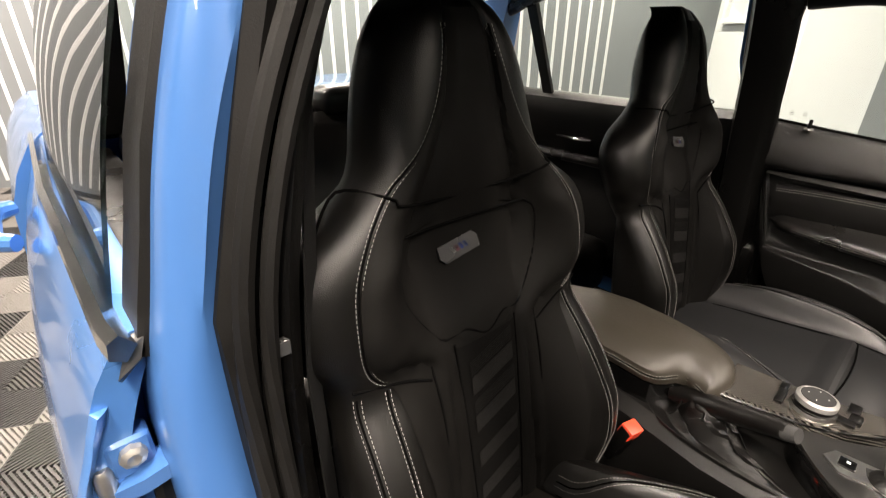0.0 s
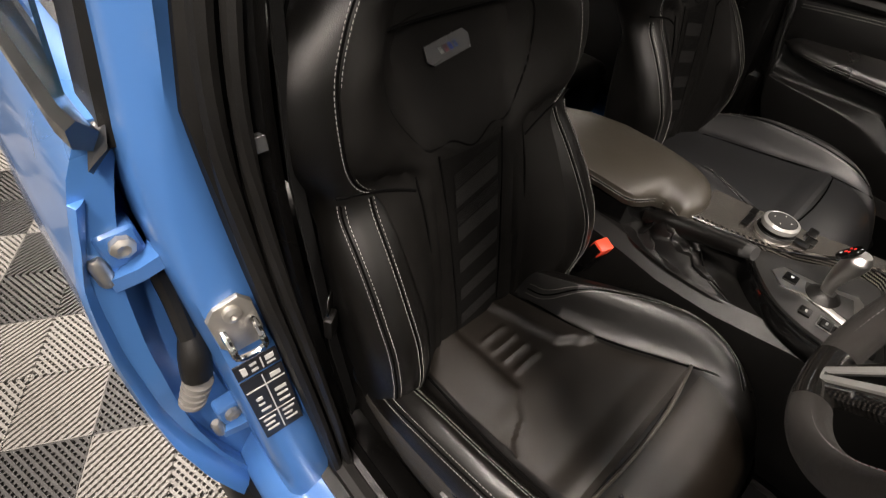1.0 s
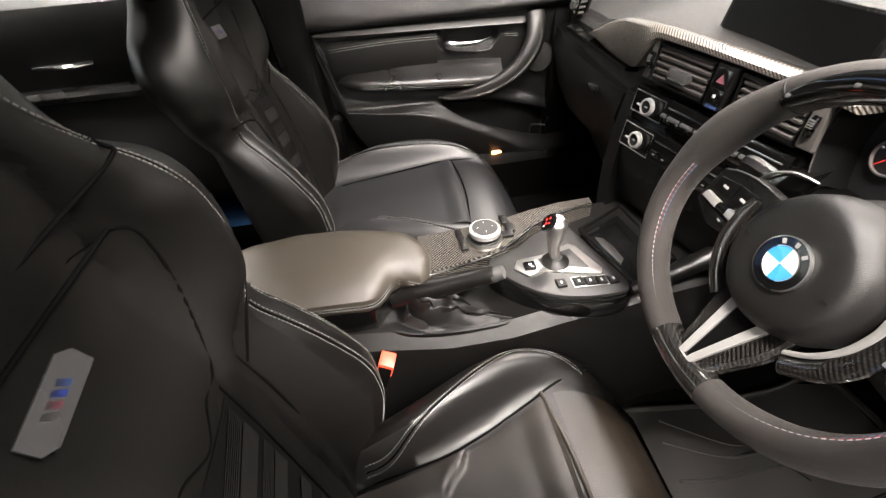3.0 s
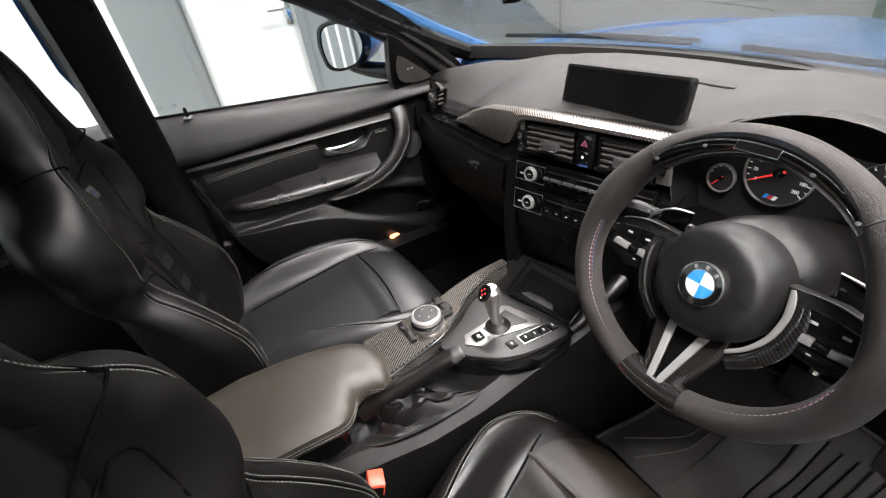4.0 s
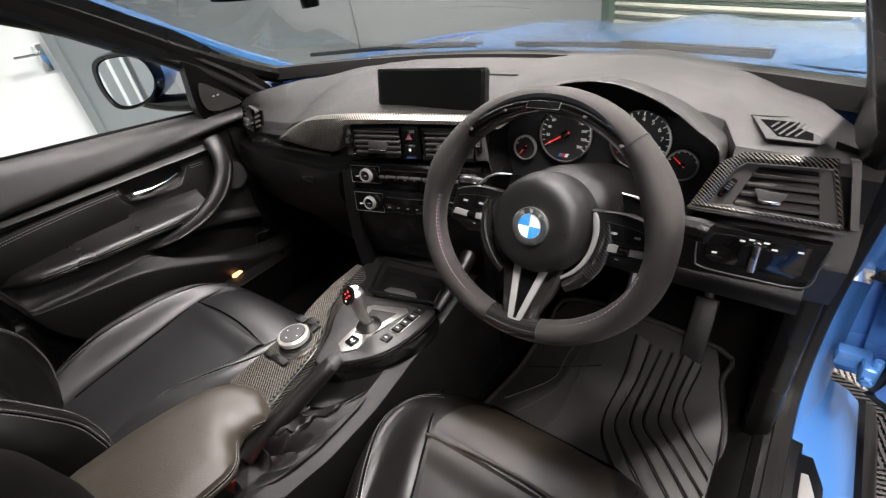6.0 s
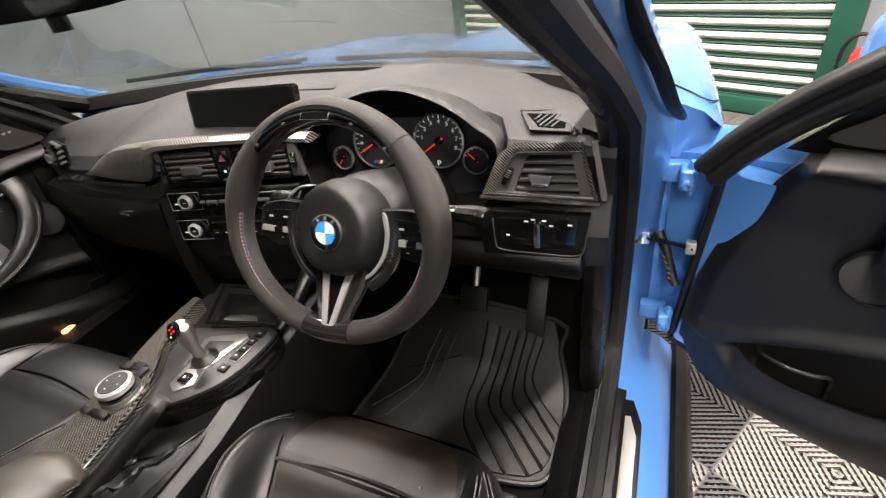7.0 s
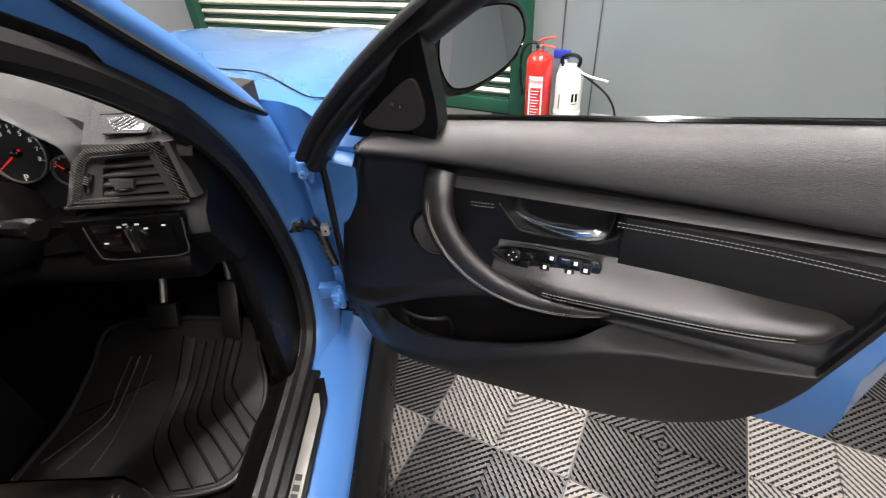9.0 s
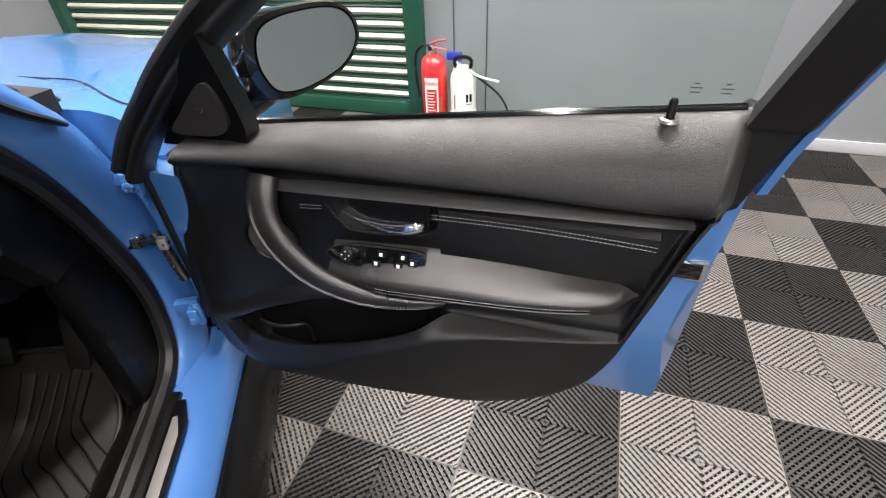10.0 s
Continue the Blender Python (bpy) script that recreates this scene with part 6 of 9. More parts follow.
def make_seat(cx, dy, side, fore=0.0):
    """A sports seat; side is 1 where its door is towards +x; fore: how far its cushion reaches ahead of the backrest's place."""
    seat = thing("front_seat", (cx, -0.45 + dy, 0.34), "black leather and suede sports seat with grey stitching", "car seat", "front seats")

    def P(x, y, z):
        return (cx + side * x, y + dy, z)

    def on_back(x, z, lift=0.0015):
        return P(x, back_y(x, z) + lift, z)

    def on_cushion(x, y, lift=0.0015):
        return P(x - MID, y + fore, cushion_z(x, y) + lift)
    rings = []
    for i in range(84):
        z = 0.43 + 0.829 * (i / 83)
        y0, yc, g, c, w, th = even(BACKREST, z)
        xs = [w * math.sin(math.pi / 2 * (-1 + k / 24)) for k in range(49)]
        ring = [P(x, back_y(x, z), z) for x in xs]
        ye = back_y(w, z)
        for k in range(1, 12):
            a = math.pi * k / 12
            ring.append(P(w * math.cos(a), min(ye, y0 - 0.03) - max(0.02, (th - 0.05)) * math.sin(a), z))
        rings.append(ring)
    part("backrest", loft(rings), SHELL, seat, "black leather shell of the backrest", 60)
    # suede face between the bolsters, from lap to headrest
    EDGE = [(0.45, (0.145,)), (0.60, (0.148,)), (0.80, (0.148,)), (0.845, (0.150,)), (0.862, (0.168,)), (0.884, (0.182,)), (0.919, (0.188,)), (0.977, (0.181,)), (1.02, (0.156,)), (1.06, (0.122,)), (1.10, (0.080,)), (1.143, (0.055,)), (1.193, (0.038,)), (1.235, (0.020,))]
    # inner and outer edge of the padded rails beside the centre panel
    RAIL = [(0.45, (0.048, 0.100)), (0.74, (0.052, 0.094)), (0.85, (0.058, 0.096)), (0.864, (0.068, 0.10)), (0.88, (0.084, 0.11)), (0.93, (0.114, 0.14)), (0.985, (0.116, 0.15)), (1.02, (0.104, 0.15)), (1.23, (0.10, 0.15))]
    face = []
    for i in range(80):
        z = 0.455 + 0.775 * i / 79
        w = even(EDGE, z, 0.012)[0]
        inner = even(RAIL, z, 0.01)
        outer = inner[1] + (w - inner[1]) * ease(0.850, 0.885, z)
        fade = ease(1.03, 0.99, z)
        row = []
        for k in range(65):
            x = w * (-1 + k / 32)
            f = min(1, max(0, (abs(x) - inner[0]) / max(0.01, outer - inner[0])))
            swell = (0.008 + 0.007 * ease(0.86, 0.90, z)) * math.sin(math.pi * f) ** 0.7 * fade
            row.append(on_back(x, z, 0.0015 + 0.0025 * (1 - abs(x / w) ** 6) + swell))
        face.append(row)
    part("suede_face", loft(face, False, False), SUEDE, seat, "black suede face")
    # shield round the badge and the ribbed strip below it
    SHIELD = [(0.852, (0.030,)), (0.862, (0.062,)), (0.88, (0.082,)), (0.93, (0.112,)), (0.975, (0.114,)), (1.0, (0.098,)), (1.008, (0.060,))]
    shield = [[on_back(w * s, z, 0.0040 + 0.001 * (1 - s ** 4)) for s in [-1 + k / 10 for k in range(21)]] for z, w in [(0.852 + 0.156 * i / 19, even(SHIELD, 0.852 + 0.156 * i / 19, 0.006)[0]) for i in range(20)]]
    part("shield_panel", loft(shield, False, False), SUEDE, seat, "padded suede shield below the headrest")
    strip = [[on_back((0.046 + 0.01 * ease(0.6, 0.85, z)) * s, z + 0.012 * (abs(s) - 1) * 0, 0.004 + 0.002 * (1 - s * s)) for s in [-1 + k / 8 for k in range(17)]] for z in [0.46 + 0.39 * i / 29 for i in range(30)]]
    pn = part("centre_panel", loft(strip, False, False), PERFORATED, seat, "ribbed centre panel")
    for k in range(6):
        z = 0.800 - 0.058 * k
        part("panel_band", loft([[on_back(s * 0.040, z + dz - 0.010 * s, 0.0072) for s in (-1, -0.5, 0, 0.5, 1)] for dz in (-0.013, 0.0, 0.013)], False, False), RIBBED, pn, "lighter ribbed band")
        for j in range(7 if k < 2 else 0):
            part("rib", tube([on_back(s * 0.040, z + 0.017 + 0.003 * j - 0.010 * s, 0.0075) for s in (-1, 0, 1)], 0.0006, 4, 2), RIBBED, pn)
    for pts in ([(-0.10, 1.002), (0.10, 1.002), (0.116, 0.985), (0.114, 0.93), (0.086, 0.882), (0.066, 0.864), (0.035, 0.868), (0.0, 0.852), (-0.035, 0.868), (-0.066, 0.864), (-0.086, 0.882), (-0.114, 0.93), (-0.116, 0.985), (-0.10, 1.002)],
                [(0.056, 0.855), (0.052, 0.75), (0.048, 0.60), (0.047, 0.46)], [(-0.056, 0.855), (-0.052, 0.75), (-0.048, 0.60), (-0.047, 0.46)],
                [(-0.096, 0.845), (-0.094, 0.74), (-0.100, 0.46)], [(0.096, 0.845), (0.094, 0.74), (0.100, 0.46)],
                [(-0.100, 0.83), (-0.14, 0.850), (-0.200, 0.862)], [(0.100, 0.83), (0.14, 0.850), (0.200, 0.862)],
                [(0.205, 1.020), (0.160, 1.058), (0.125, 1.056), (0.117, 1.048), (0.043, 1.034), (-0.043, 1.034), (-0.117, 1.048), (-0.125, 1.056), (-0.160, 1.058)]):
        part("seam", tube([on_back(x, z, 0.004) for x, z in pts], 0.0018, 6, 5), SEAM, seat)
    outline = [(0.034, 1.215), (0.038, 1.193), (0.055, 1.143), (0.081, 1.10), (0.124, 1.06), (0.160, 1.02), (0.182, 0.977), (0.188, 0.919), (0.182, 0.884), (0.168, 0.862), (0.148, 0.853)]
    lower = [(0.162, 0.850), (0.168, 0.80), (0.176, 0.70), (0.176, 0.60), (0.165, 0.48)]
    for line in (outline, [(-x, z) for x, z in outline], lower, [(-x, z) for x, z in lower], [(x + 0.034, z) for x, z in lower], [(-x - 0.030, z) for x, z in lower]):
        pts = spline([(x, z, 0) for x, z in line], 8)
        for off in (-0.0035, 0.0035):
            part("stitching", stitches([on_back(p.x + off, p.y, 0.0016) for p in pts], 0.00045, 0.0032, 0.0022), THREAD, seat, "pale grey stitching", 0)
        part("seam", tube([on_back(p.x, p.y, 0.0002) for p in pts], 0.0014, 6, 1, smooth=False), SEAM, seat)
    # badge under the headrest
    bm_ = frame_at(on_back(0.018, 0.966, 0.0085), (1, 0, side * -0.16), (0, -0.28, 1))
    bd = part("badge", plate([(-0.032, -0.012), (0.024, -0.012), (0.032, -0.004), (0.032, 0.012), (-0.024, 0.012), (-0.032, 0.004)], 0.005, bm_, 0.002), BADGE, seat, "pale silver badge with coloured bars")
    for k, mt in enumerate((bpy.data.materials["dull_blue_print"], bpy.data.materials["navy_print"], bpy.data.materials["dull_red_print"], SATIN)):
        part("badge_bar", plate([(-0.015 + 0.007 * k, -0.004), (-0.010 + 0.007 * k, -0.004), (-0.006 + 0.007 * k, 0.005), (-0.011 + 0.007 * k, 0.005)], 0.0056, bm_), mt, bd)
    # cushion
    rings = []
    for i in range(60):
        y = -0.66 + 0.515 * i / 59
        xe, xc, xg, og, oc, oe, z0, zb = even(CUSHION, y)
        h, m = 0.5 * (oe - xe), 0.5 * (oe + xe)
        ring = [P(m + h * math.sin(math.pi / 2 * (-1 + k / 24)) - MID, y + fore, cushion_z(m + h * math.sin(math.pi / 2 * (-1 + k / 24)), y)) for k in range(49)]
        low = 0.43 + 0.02 * ease(-0.25, -0.15, y)
        ring += [P(m + h * q - MID, y + fore, low + d) for q, d in ((0.985, 0.03), (0.96, 0.015), (0.85, 0), (0, 0), (-0.85, 0), (-0.96, 0.015), (-0.985, 0.03))]
        rings.append(ring)
    part("cushion", loft(rings), LEATHER if side > 0 else SHEEN_LEATHER, seat, "black leather cushion", 60)
    # insert: two padded lobes at the back that end in forked edges, and a rolled front edge
    left = [(-0.62, (0.430,)), (-0.592, (0.425,)), (-0.53, (0.412,)), (-0.470, (0.400,)), (-0.445, (0.372,)), (-0.407, (0.310,)), (-0.36, (0.20,)), (-0.29, (0.10,))]
    right = [(-0.62, (0.506,)), (-0.592, (0.507,)), (-0.53, (0.508,)), (-0.453, (0.509,)), (-0.425, (0.535,)), (-0.396, (0.582,)), (-0.35, (0.70,)), (-0.29, (0.80,))]
    ins = []
    for i in range(72):
        y = -0.61 + 0.318 * i / 71
        xl, xr = even(CUSHION, y)[2] + 0.010, even(CUSHION, y)[3] - 0.012
        la, lb = mixed(left, y)[0], mixed(right, y)[0]
        roll = 0.008 * ease(-0.345, -0.308, y) * ease(-0.290, -0.302, y)
        row = []
        for k in range(61):
            x = xl + (xr - xl) * k / 60
            lobe = max(ease(la + 0.009, la - 0.011, x) * (1 - 0.35 * ease(la - 0.01, la - 0.06, x)), ease(lb - 0.009, lb + 0.011, x) * (1 - 0.35 * ease(lb + 0.01, lb + 0.06, x))) if side > 0 else 0.0
            ridge = 0.0030 * max(0.0, math.sin((y + 0.60) * 2 * math.pi / 0.024)) * ease(-0.57, -0.55, y) * ease(-0.452, -0.47, y) * ease(0.428, 0.445, x) * ease(0.500, 0.484, x) if side > 0 else 0.0
            row.append(on_cushion(x, y, 0.0015 + 0.0022 * math.sin(math.pi * k / 60) + 0.0100 * lobe + roll + ridge))
        ins.append(row)
    part("cushion_insert", loft(ins, False, False), WORN if side > 0 else SHEEN_LEATHER, seat, "worn dark suede insert" if side > 0 else "smooth leather insert")
    thigh = [[on_cushion(xl + (xr - xl) * k / 20, y, 0.0012 + 0.002 * math.sin(math.pi * k / 20) ** 0.5 * math.sin(math.pi * i / 12) ** 0.5) for k in range(21)] for i, (y, xl, xr) in enumerate([(y, even(CUSHION, y)[2] + 0.006, even(CUSHION, y)[3] - 0.008) for y in [-0.280 + 0.118 * i / 12 for i in range(13)]])]
    part("thigh_panel", loft(thigh, False, False), WORN_LEATHER if side > 0 else SHEEN_LEATHER, seat, "brown-worn leather thigh panel" if side > 0 else "smooth leather thigh panel", 60)
    part("front_seam", tube([on_cushion(x, y, 0.0022) for x, y in ((0.280, -0.298), (0.36, -0.287), (0.436, -0.283), (0.51, -0.285), (0.588, -0.292))], 0.0028 if side > 0 else 0.0018, 8, 6), GLINT_SEAM if side > 0 else SEAM, seat, "raised leather seam" if side > 0 else "")
    for pts in ([(0.362, -0.60), (0.345, -0.47), (0.325, -0.40), (0.292, -0.32), (0.270, -0.27), (0.252, -0.215)], [(0.590, -0.60), (0.597, -0.45), (0.596, -0.33), (0.588, -0.26), (0.590, -0.205)]):
        part("seam", tube([on_cushion(x, y, 0.001) for x, y in pts], 0.0020, 6, 5), SEAM, seat)
    for line in ([(0.640, -0.60), (0.640, -0.52), (0.632, -0.39), (0.616, -0.275), (0.604, -0.225)], [(0.668, -0.60), (0.672, -0.50), (0.663, -0.37), (0.645, -0.285), (0.608, -0.215)], [(0.350, -0.57), (0.335, -0.52), (0.262, -0.405), (0.226, -0.33), (0.232, -0.27), (0.262, -0.225)]):
        pts = spline([(x, y, 0) for x, y in line], 8)
        for off in (-0.0035, 0.0035):
            part("stitching", stitches([on_cushion(p.x + off, p.y, 0.0016) for p in pts], 0.00045, 0.0032, 0.0022), THREAD, seat, "pale grey stitching", 0)
        part("seam", tube([on_cushion(p.x, p.y, 0.0002) for p in pts], 0.0014, 6, 1, smooth=False), SEAM, seat)
    # plastic side with switches, and runners
    rows = []
    for i in range(15):
        y = -0.61 + 0.45 * i / 14
        ox, top = even(CUSHION, y)[5] - MID + 0.003, even(CUSHION, y)[7] - 0.052
        lo = 0.43 + 0.03 * ease(-0.50, -0.61, y) + 0.03 * ease(-0.24, -0.16, y)
        rows.append([P(x, y + fore, z) for x, z in ((ox - 0.04, lo), (ox - 0.012, lo), (ox - 0.004, lo + 0.012), (ox, (lo + top) / 2), (ox, top - 0.010), (ox - 0.004, top), (ox - 0.03, top))])
    sd = part("side_panel", loft(rows), SIDE, seat, "grained plastic seat side")
    if side > 0:
        fx = 0.2275
        well = spline([(y, z, 0) for y, z in ((-0.448, 0.500), (-0.436, 0.542), (-0.37, 0.549), (-0.312, 0.545), (-0.300, 0.505), (-0.312, 0.468), (-0.37, 0.458), (-0.43, 0.470))], 4, True)
        part("switch_well", plate([(p.x, p.y) for p in well], 0.003, frame_at((fx - 0.0035 + cx, dy, 0), (0, 1, 0), (0, 0, 1)), 0.001), PIANO, sd, "gloss black switch surround")
        for y, z, w, h, mt, tx in ((-0.412, 0.520, 0.015, 0.005, GREY_TRIM, ""), (-0.405, 0.506, 0.010, 0.005, GREY_TRIM, ""), (-0.366, 0.530, 0.0068, 0.0068, bpy.data.materials["dull_red_print"], "SET"), (-0.350, 0.530, 0.0068, 0.0068, GREY_TRIM, "1"), (-0.334, 0.530, 0.0068, 0.0068, GREY_TRIM, "2"), (-0.368, 0.512, 0.006, 0.0045, GREY_TRIM, ""), (-0.338, 0.510, 0.016, 0.006, GREY_TRIM, "")):
            sw = part("seat_switch", rbox(P(fx - 0.004, y - w, z - h), P(fx + 0.007, y + w, z + h), 0.002), mt, sd)
            if tx:
                lettering("switch_letter", tx, 0.0065, frame_at(P(fx + 0.007, y, z), (0, 1, 0), (0, 0, 1)), WHITE_PRINT, sw, 0.0004)
    for x in (-0.15, 0.15):
        part("runner", rbox(P(x - 0.02, -0.75, 0.33), P(x + 0.02, -0.14, 0.365), 0.005), PLASTIC, seat, "seat runner")
    part("pedestal", rbox(P(-0.16, -0.66, 0.345), P(0.16, -0.24, 0.44), 0.01), PLASTIC, seat)
    return seat


make_seat(MID, 0.0, 1)
make_seat(-0.325, -0.085, -1, 0.06)

# belt buckle beside the driver's seat
e = thing("belt_buckle", (0.205, -0.54, 0.5), "black seat belt buckle with a red release button", "buckle")
bk = frame_at((0.205, -0.535, 0.568), (0.9, -0.2, 0.1), (-0.1, 0.35, 1))
part("buckle_body", rbox((-0.017, -0.055, -0.011), (0.017, 0.030, 0.011), 0.004, m=bk), PLASTIC, e)
part("release_button", rbox((-0.0155, 0.010, -0.0125), (0.0155, 0.034, 0.0125), 0.003, m=bk), RED_PLASTIC, e, "red release button")
part("stalk", tube([bk @ Vector((0, -0.05, 0)), (0.215, -0.60, 0.46), (0.215, -0.62, 0.38)], 0.009), RUBBER, e)
# driver's belt on the pillar
e = thing("seat_belt", (0.69, -0.66, 0.5), "black seat belt webbing with a bright tongue", "seat belt")
part("webbing", loft([[(x, y, z), (x + 0.020, y + 0.018, z), (x + 0.0215, y + 0.0165, z), (x + 0.0015, y - 0.0015, z)] for x, y, z in ((0.672, -0.66, 0.40), (0.678, -0.668, 0.6), (0.676, -0.675, 0.9), (0.648, -0.68, 1.15))]), surf("black_webbing", (0.006, 0.006, 0.006), 0.8, grain=900, bump=0.6, spec=0.2), e)
tg = frame_at((0.694, -0.640, 0.690), (0.8, 0.6, 0), (0.1, 0.2, 1))
part("tongue", rbox((-0.012, -0.030, -0.006), (0.012, 0.010, 0.006), 0.004, m=tg), RUBBER, e)
part("tongue_blade", rbox((-0.008, 0.008, -0.0015), (0.008, 0.050, 0.0015), 0.001, m=tg), CHROME, e, "chrome belt tongue")

# rear bench and parcel shelf
bench = thing("rear_bench", (CX, -1.4, 0.35), "black leather rear bench with headrests", "car seat")
part("bench_cushion", rbox((-0.58, -1.55, 0.36), (0.68, -1.0, 0.56), 0.06, 4), LEATHER, bench)
part("bench_back", loft([[(x, y, z) for y, z in ((-1.45, 0.45), (-1.43, 0.6), (-1.55, 0.95), (-1.60, 0.99), (-1.68, 0.95), (-1.6, 0.45))] for x in (-0.58, -0.3, 0.05, 0.4, 0.68)]), LEATHER, bench)
for x in (-0.36, 0.05, 0.44):
    part("headrest", rbox((x - 0.12, -1.68, 0.97), (x + 0.12, -1.57, 1.12 if x != 0.05 else 1.06), 0.045, 4), LEATHER, bench)
part("parcel_shelf", rbox((-0.62, -2.05, 0.97), (0.72, -1.66, 1.0), 0.008), CARPET, body)

# ---- centre console ----
con = thing("centre_console", (0.06, -0.4, 0.3), "black centre console with carbon fibre trim and selector panel", "console")
rings = []
for y, xl, xr, top in ((-1.05, -0.06, 0.16, 0.58), (-0.72, -0.075, 0.17, 0.605), (-0.55, -0.085, 0.185, 0.61), (-0.42, -0.09, 0.20, 0.605), (-0.32, -0.095, 0.204, 0.612), (-0.22, -0.095, 0.202, 0.63), (-0.12, -0.09, 0.198, 0.64), (-0.04, -0.085, 0.192, 0.65), (0.06, -0.085, 0.19, 0.66)):
    rings.append([(xl, y, 0.34), (xl, y, top - 0.05), (xl + 0.008, y, top - 0.015), (xl + 0.025, y, top), (xr - 0.03, y, top), (xr - 0.008, y, top - 0.02), (xr, y, top - 0.06), (xr + 0.004, y, 0.34)])
CONSOLE = surf("satin_console_plastic", (0.0050, 0.0048, 0.0046), 0.36, grain=1400, bump=0.15, stain=6, vary=0.2, voronoi=True, spec=0.36)
part("console_body", loft(rings), CONSOLE, con, "black moulded console body")
# armrest lid: notched at the front on the driver's side
AR = [(-0.80, -0.020, 0.120, 0.688), (-0.74, -0.034, 0.142, 0.700), (-0.66, -0.036, 0.152, 0.708), (-0.585, -0.030, 0.155, 0.709), (-0.545, -0.024, 0.156, 0.708), (-0.527, -0.020, 0.150, 0.7075), (-0.515, -0.016, 0.136, 0.707), (-0.505, -0.013, 0.119, 0.7065), (-0.49, -0.008, 0.109, 0.705), (-0.472, -0.002, 0.112, 0.702), (-0.456, 0.008, 0.117, 0.698), (-0.445, 0.020, 0.112, 0.692), (-0.438, 0.036, 0.100, 0.686), (-0.434, 0.052, 0.085, 0.680)]
rings = []
lip = []
for y, xl, xr, z in AR:
    ring = []
    for k in range(13):
        s = -1 + k / 6
        x = (xl + xr) / 2 + (xr - xl) / 2 * s
        ring.append((x, y, z - 0.022 * abs(s) ** 3.5))
    ring += [(xr + 0.002, y, z - 0.034), (xr - 0.006, y, z - 0.052), (xl + 0.006, y, z - 0.052), (xl - 0.002, y, z - 0.034)]
    rings.append(ring)
    lip.append((xr + 0.0015, y, z - 0.030))
# black leather whose warm reflection is painted in as a brownish base
part("armrest_lid", loft(rings), surf("warm_sheen_leather", (0.034, 0.0295, 0.0225), 0.40, grain=900, bump=0.22, stain=10, vary=0.2, voronoi=True, spec=0.6), con, "padded black leather armrest")
for dz in (0.0, -0.006):
    part("armrest_stitching", stitches([(x, y, z + dz) for x, y, z in spline(lip[:-1], 6)], 0.0006), THREAD, con, "pale grey stitching", 0)
part("armrest_seam", tube([(x - 0.0002, y, z - 0.003) for x, y, z in spline(lip, 4)], 0.001, 6, 1, smooth=False), SEAM, con)
part("armrest_box", loft([[(-0.016, y, 0.575), (-0.016, y, 0.652), (xr - 0.004, y, 0.652), (xr - 0.004, y, 0.575)] for y, xr in ((-0.75, 0.14), (-0.57, 0.152), (-0.535, 0.150), (-0.505, 0.118), (-0.475, 0.112), (-0.445, 0.105))]), PIANO, con, "dark armrest box")
# carbon panel with the rotary controller
CF = [(-0.448, -0.004, 0.101), (-0.376, -0.010, 0.0875), (-0.32, -0.014, 0.0712), (-0.284, -0.022, 0.0495), (-0.25, -0.032, 0.023), (-0.228, -0.038, 0.0068), (-0.17, -0.049, -0.0185), (-0.105, -0.052, -0.030)]
part("carbon_panel", loft([[(xl, y, 0.662), (xl + 0.003, y, 0.672), (xr - 0.003, y, 0.672), (xr, y, 0.664), (xr, y, 0.635), (xl, y, 0.635)] for y, xl, xr in CF]), CARBON, con, "glossy carbon fibre panel")
part("panel_edge", tube([(xr, y, 0.668) for y, xl, xr in CF], 0.002, 6, 4), CHROME, con, "thin chrome edge")
KN = Matrix.Translation((0.030, -0.330, 0.672))
kb = part("rotary_controller", lathe([(0, 0), (0.030, 0), (0.030, 0.006), (0.026, 0.008), (0.026, 0.020), (0.0245, 0.0235), (0.021, 0.0245), (0, 0.024)], KN, 40), PLASTIC, con, "black rotary controller with chrome rings")
part("controller_ring", lathe([(0.0262, 0.014), (0.0278, 0.014), (0.0278, 0.022), (0.0235, 0.0252), (0.0225, 0.0248), (0.0245, 0.0225)], KN, 40, caps=False), SILVER_KEY, kb)
part("controller_foot_ring", lathe([(0.030, 0.0), (0.0318, 0.0), (0.031, 0.004), (0.030, 0.006)], KN, 40, caps=False), SATIN, kb)
part("controller_face", lathe([(0, 0.0242), (0.021, 0.0244), (0.021, 0.0252), (0, 0.0256)], KN, 32), surf("touch_face", (0.03, 0.03, 0.03), 0.35, bump=0.0), kb)
for a in range(0, 360, 90):
    part("face_mark", lathe([(0, 0.0255), (0.001, 0.0255), (0.001, 0.0262), (0, 0.0262)], KN @ Matrix.Translation((0.013 * math.cos(radians(a)), 0.013 * math.sin(radians(a)), 0)), 6), WHITE_PRINT, kb)
for x, y, w, h in ((-0.012, -0.285, 0.013, 0.008), (0.013, -0.280, 0.011, 0.008), (0.030, -0.290, 0.008, 0.012), (0.038, -0.372, 0.020, 0.006), (0.010, -0.374, 0.010, 0.006)):
    part("menu_button", rbox((x - w, y - h, 0.670), (x + w, y + h, 0.6775), 0.002), PLASTIC, con, "small menu button")
# selector panel
SP = [tuple(p.xy) for p in spline([(x, y, 0) for x, y in ((0.068, -0.318), (0.084, -0.335), (0.110, -0.324), (0.150, -0.290), (0.176, -0.254), (0.190, -0.207), (0.193, -0.152), (0.186, -0.131), (0.165, -0.127), (0.046, -0.160), (0.014, -0.172), (0.012, -0.205), (0.024, -0.238), (0.048, -0.270), (0.062, -0.298))], 3, True)]
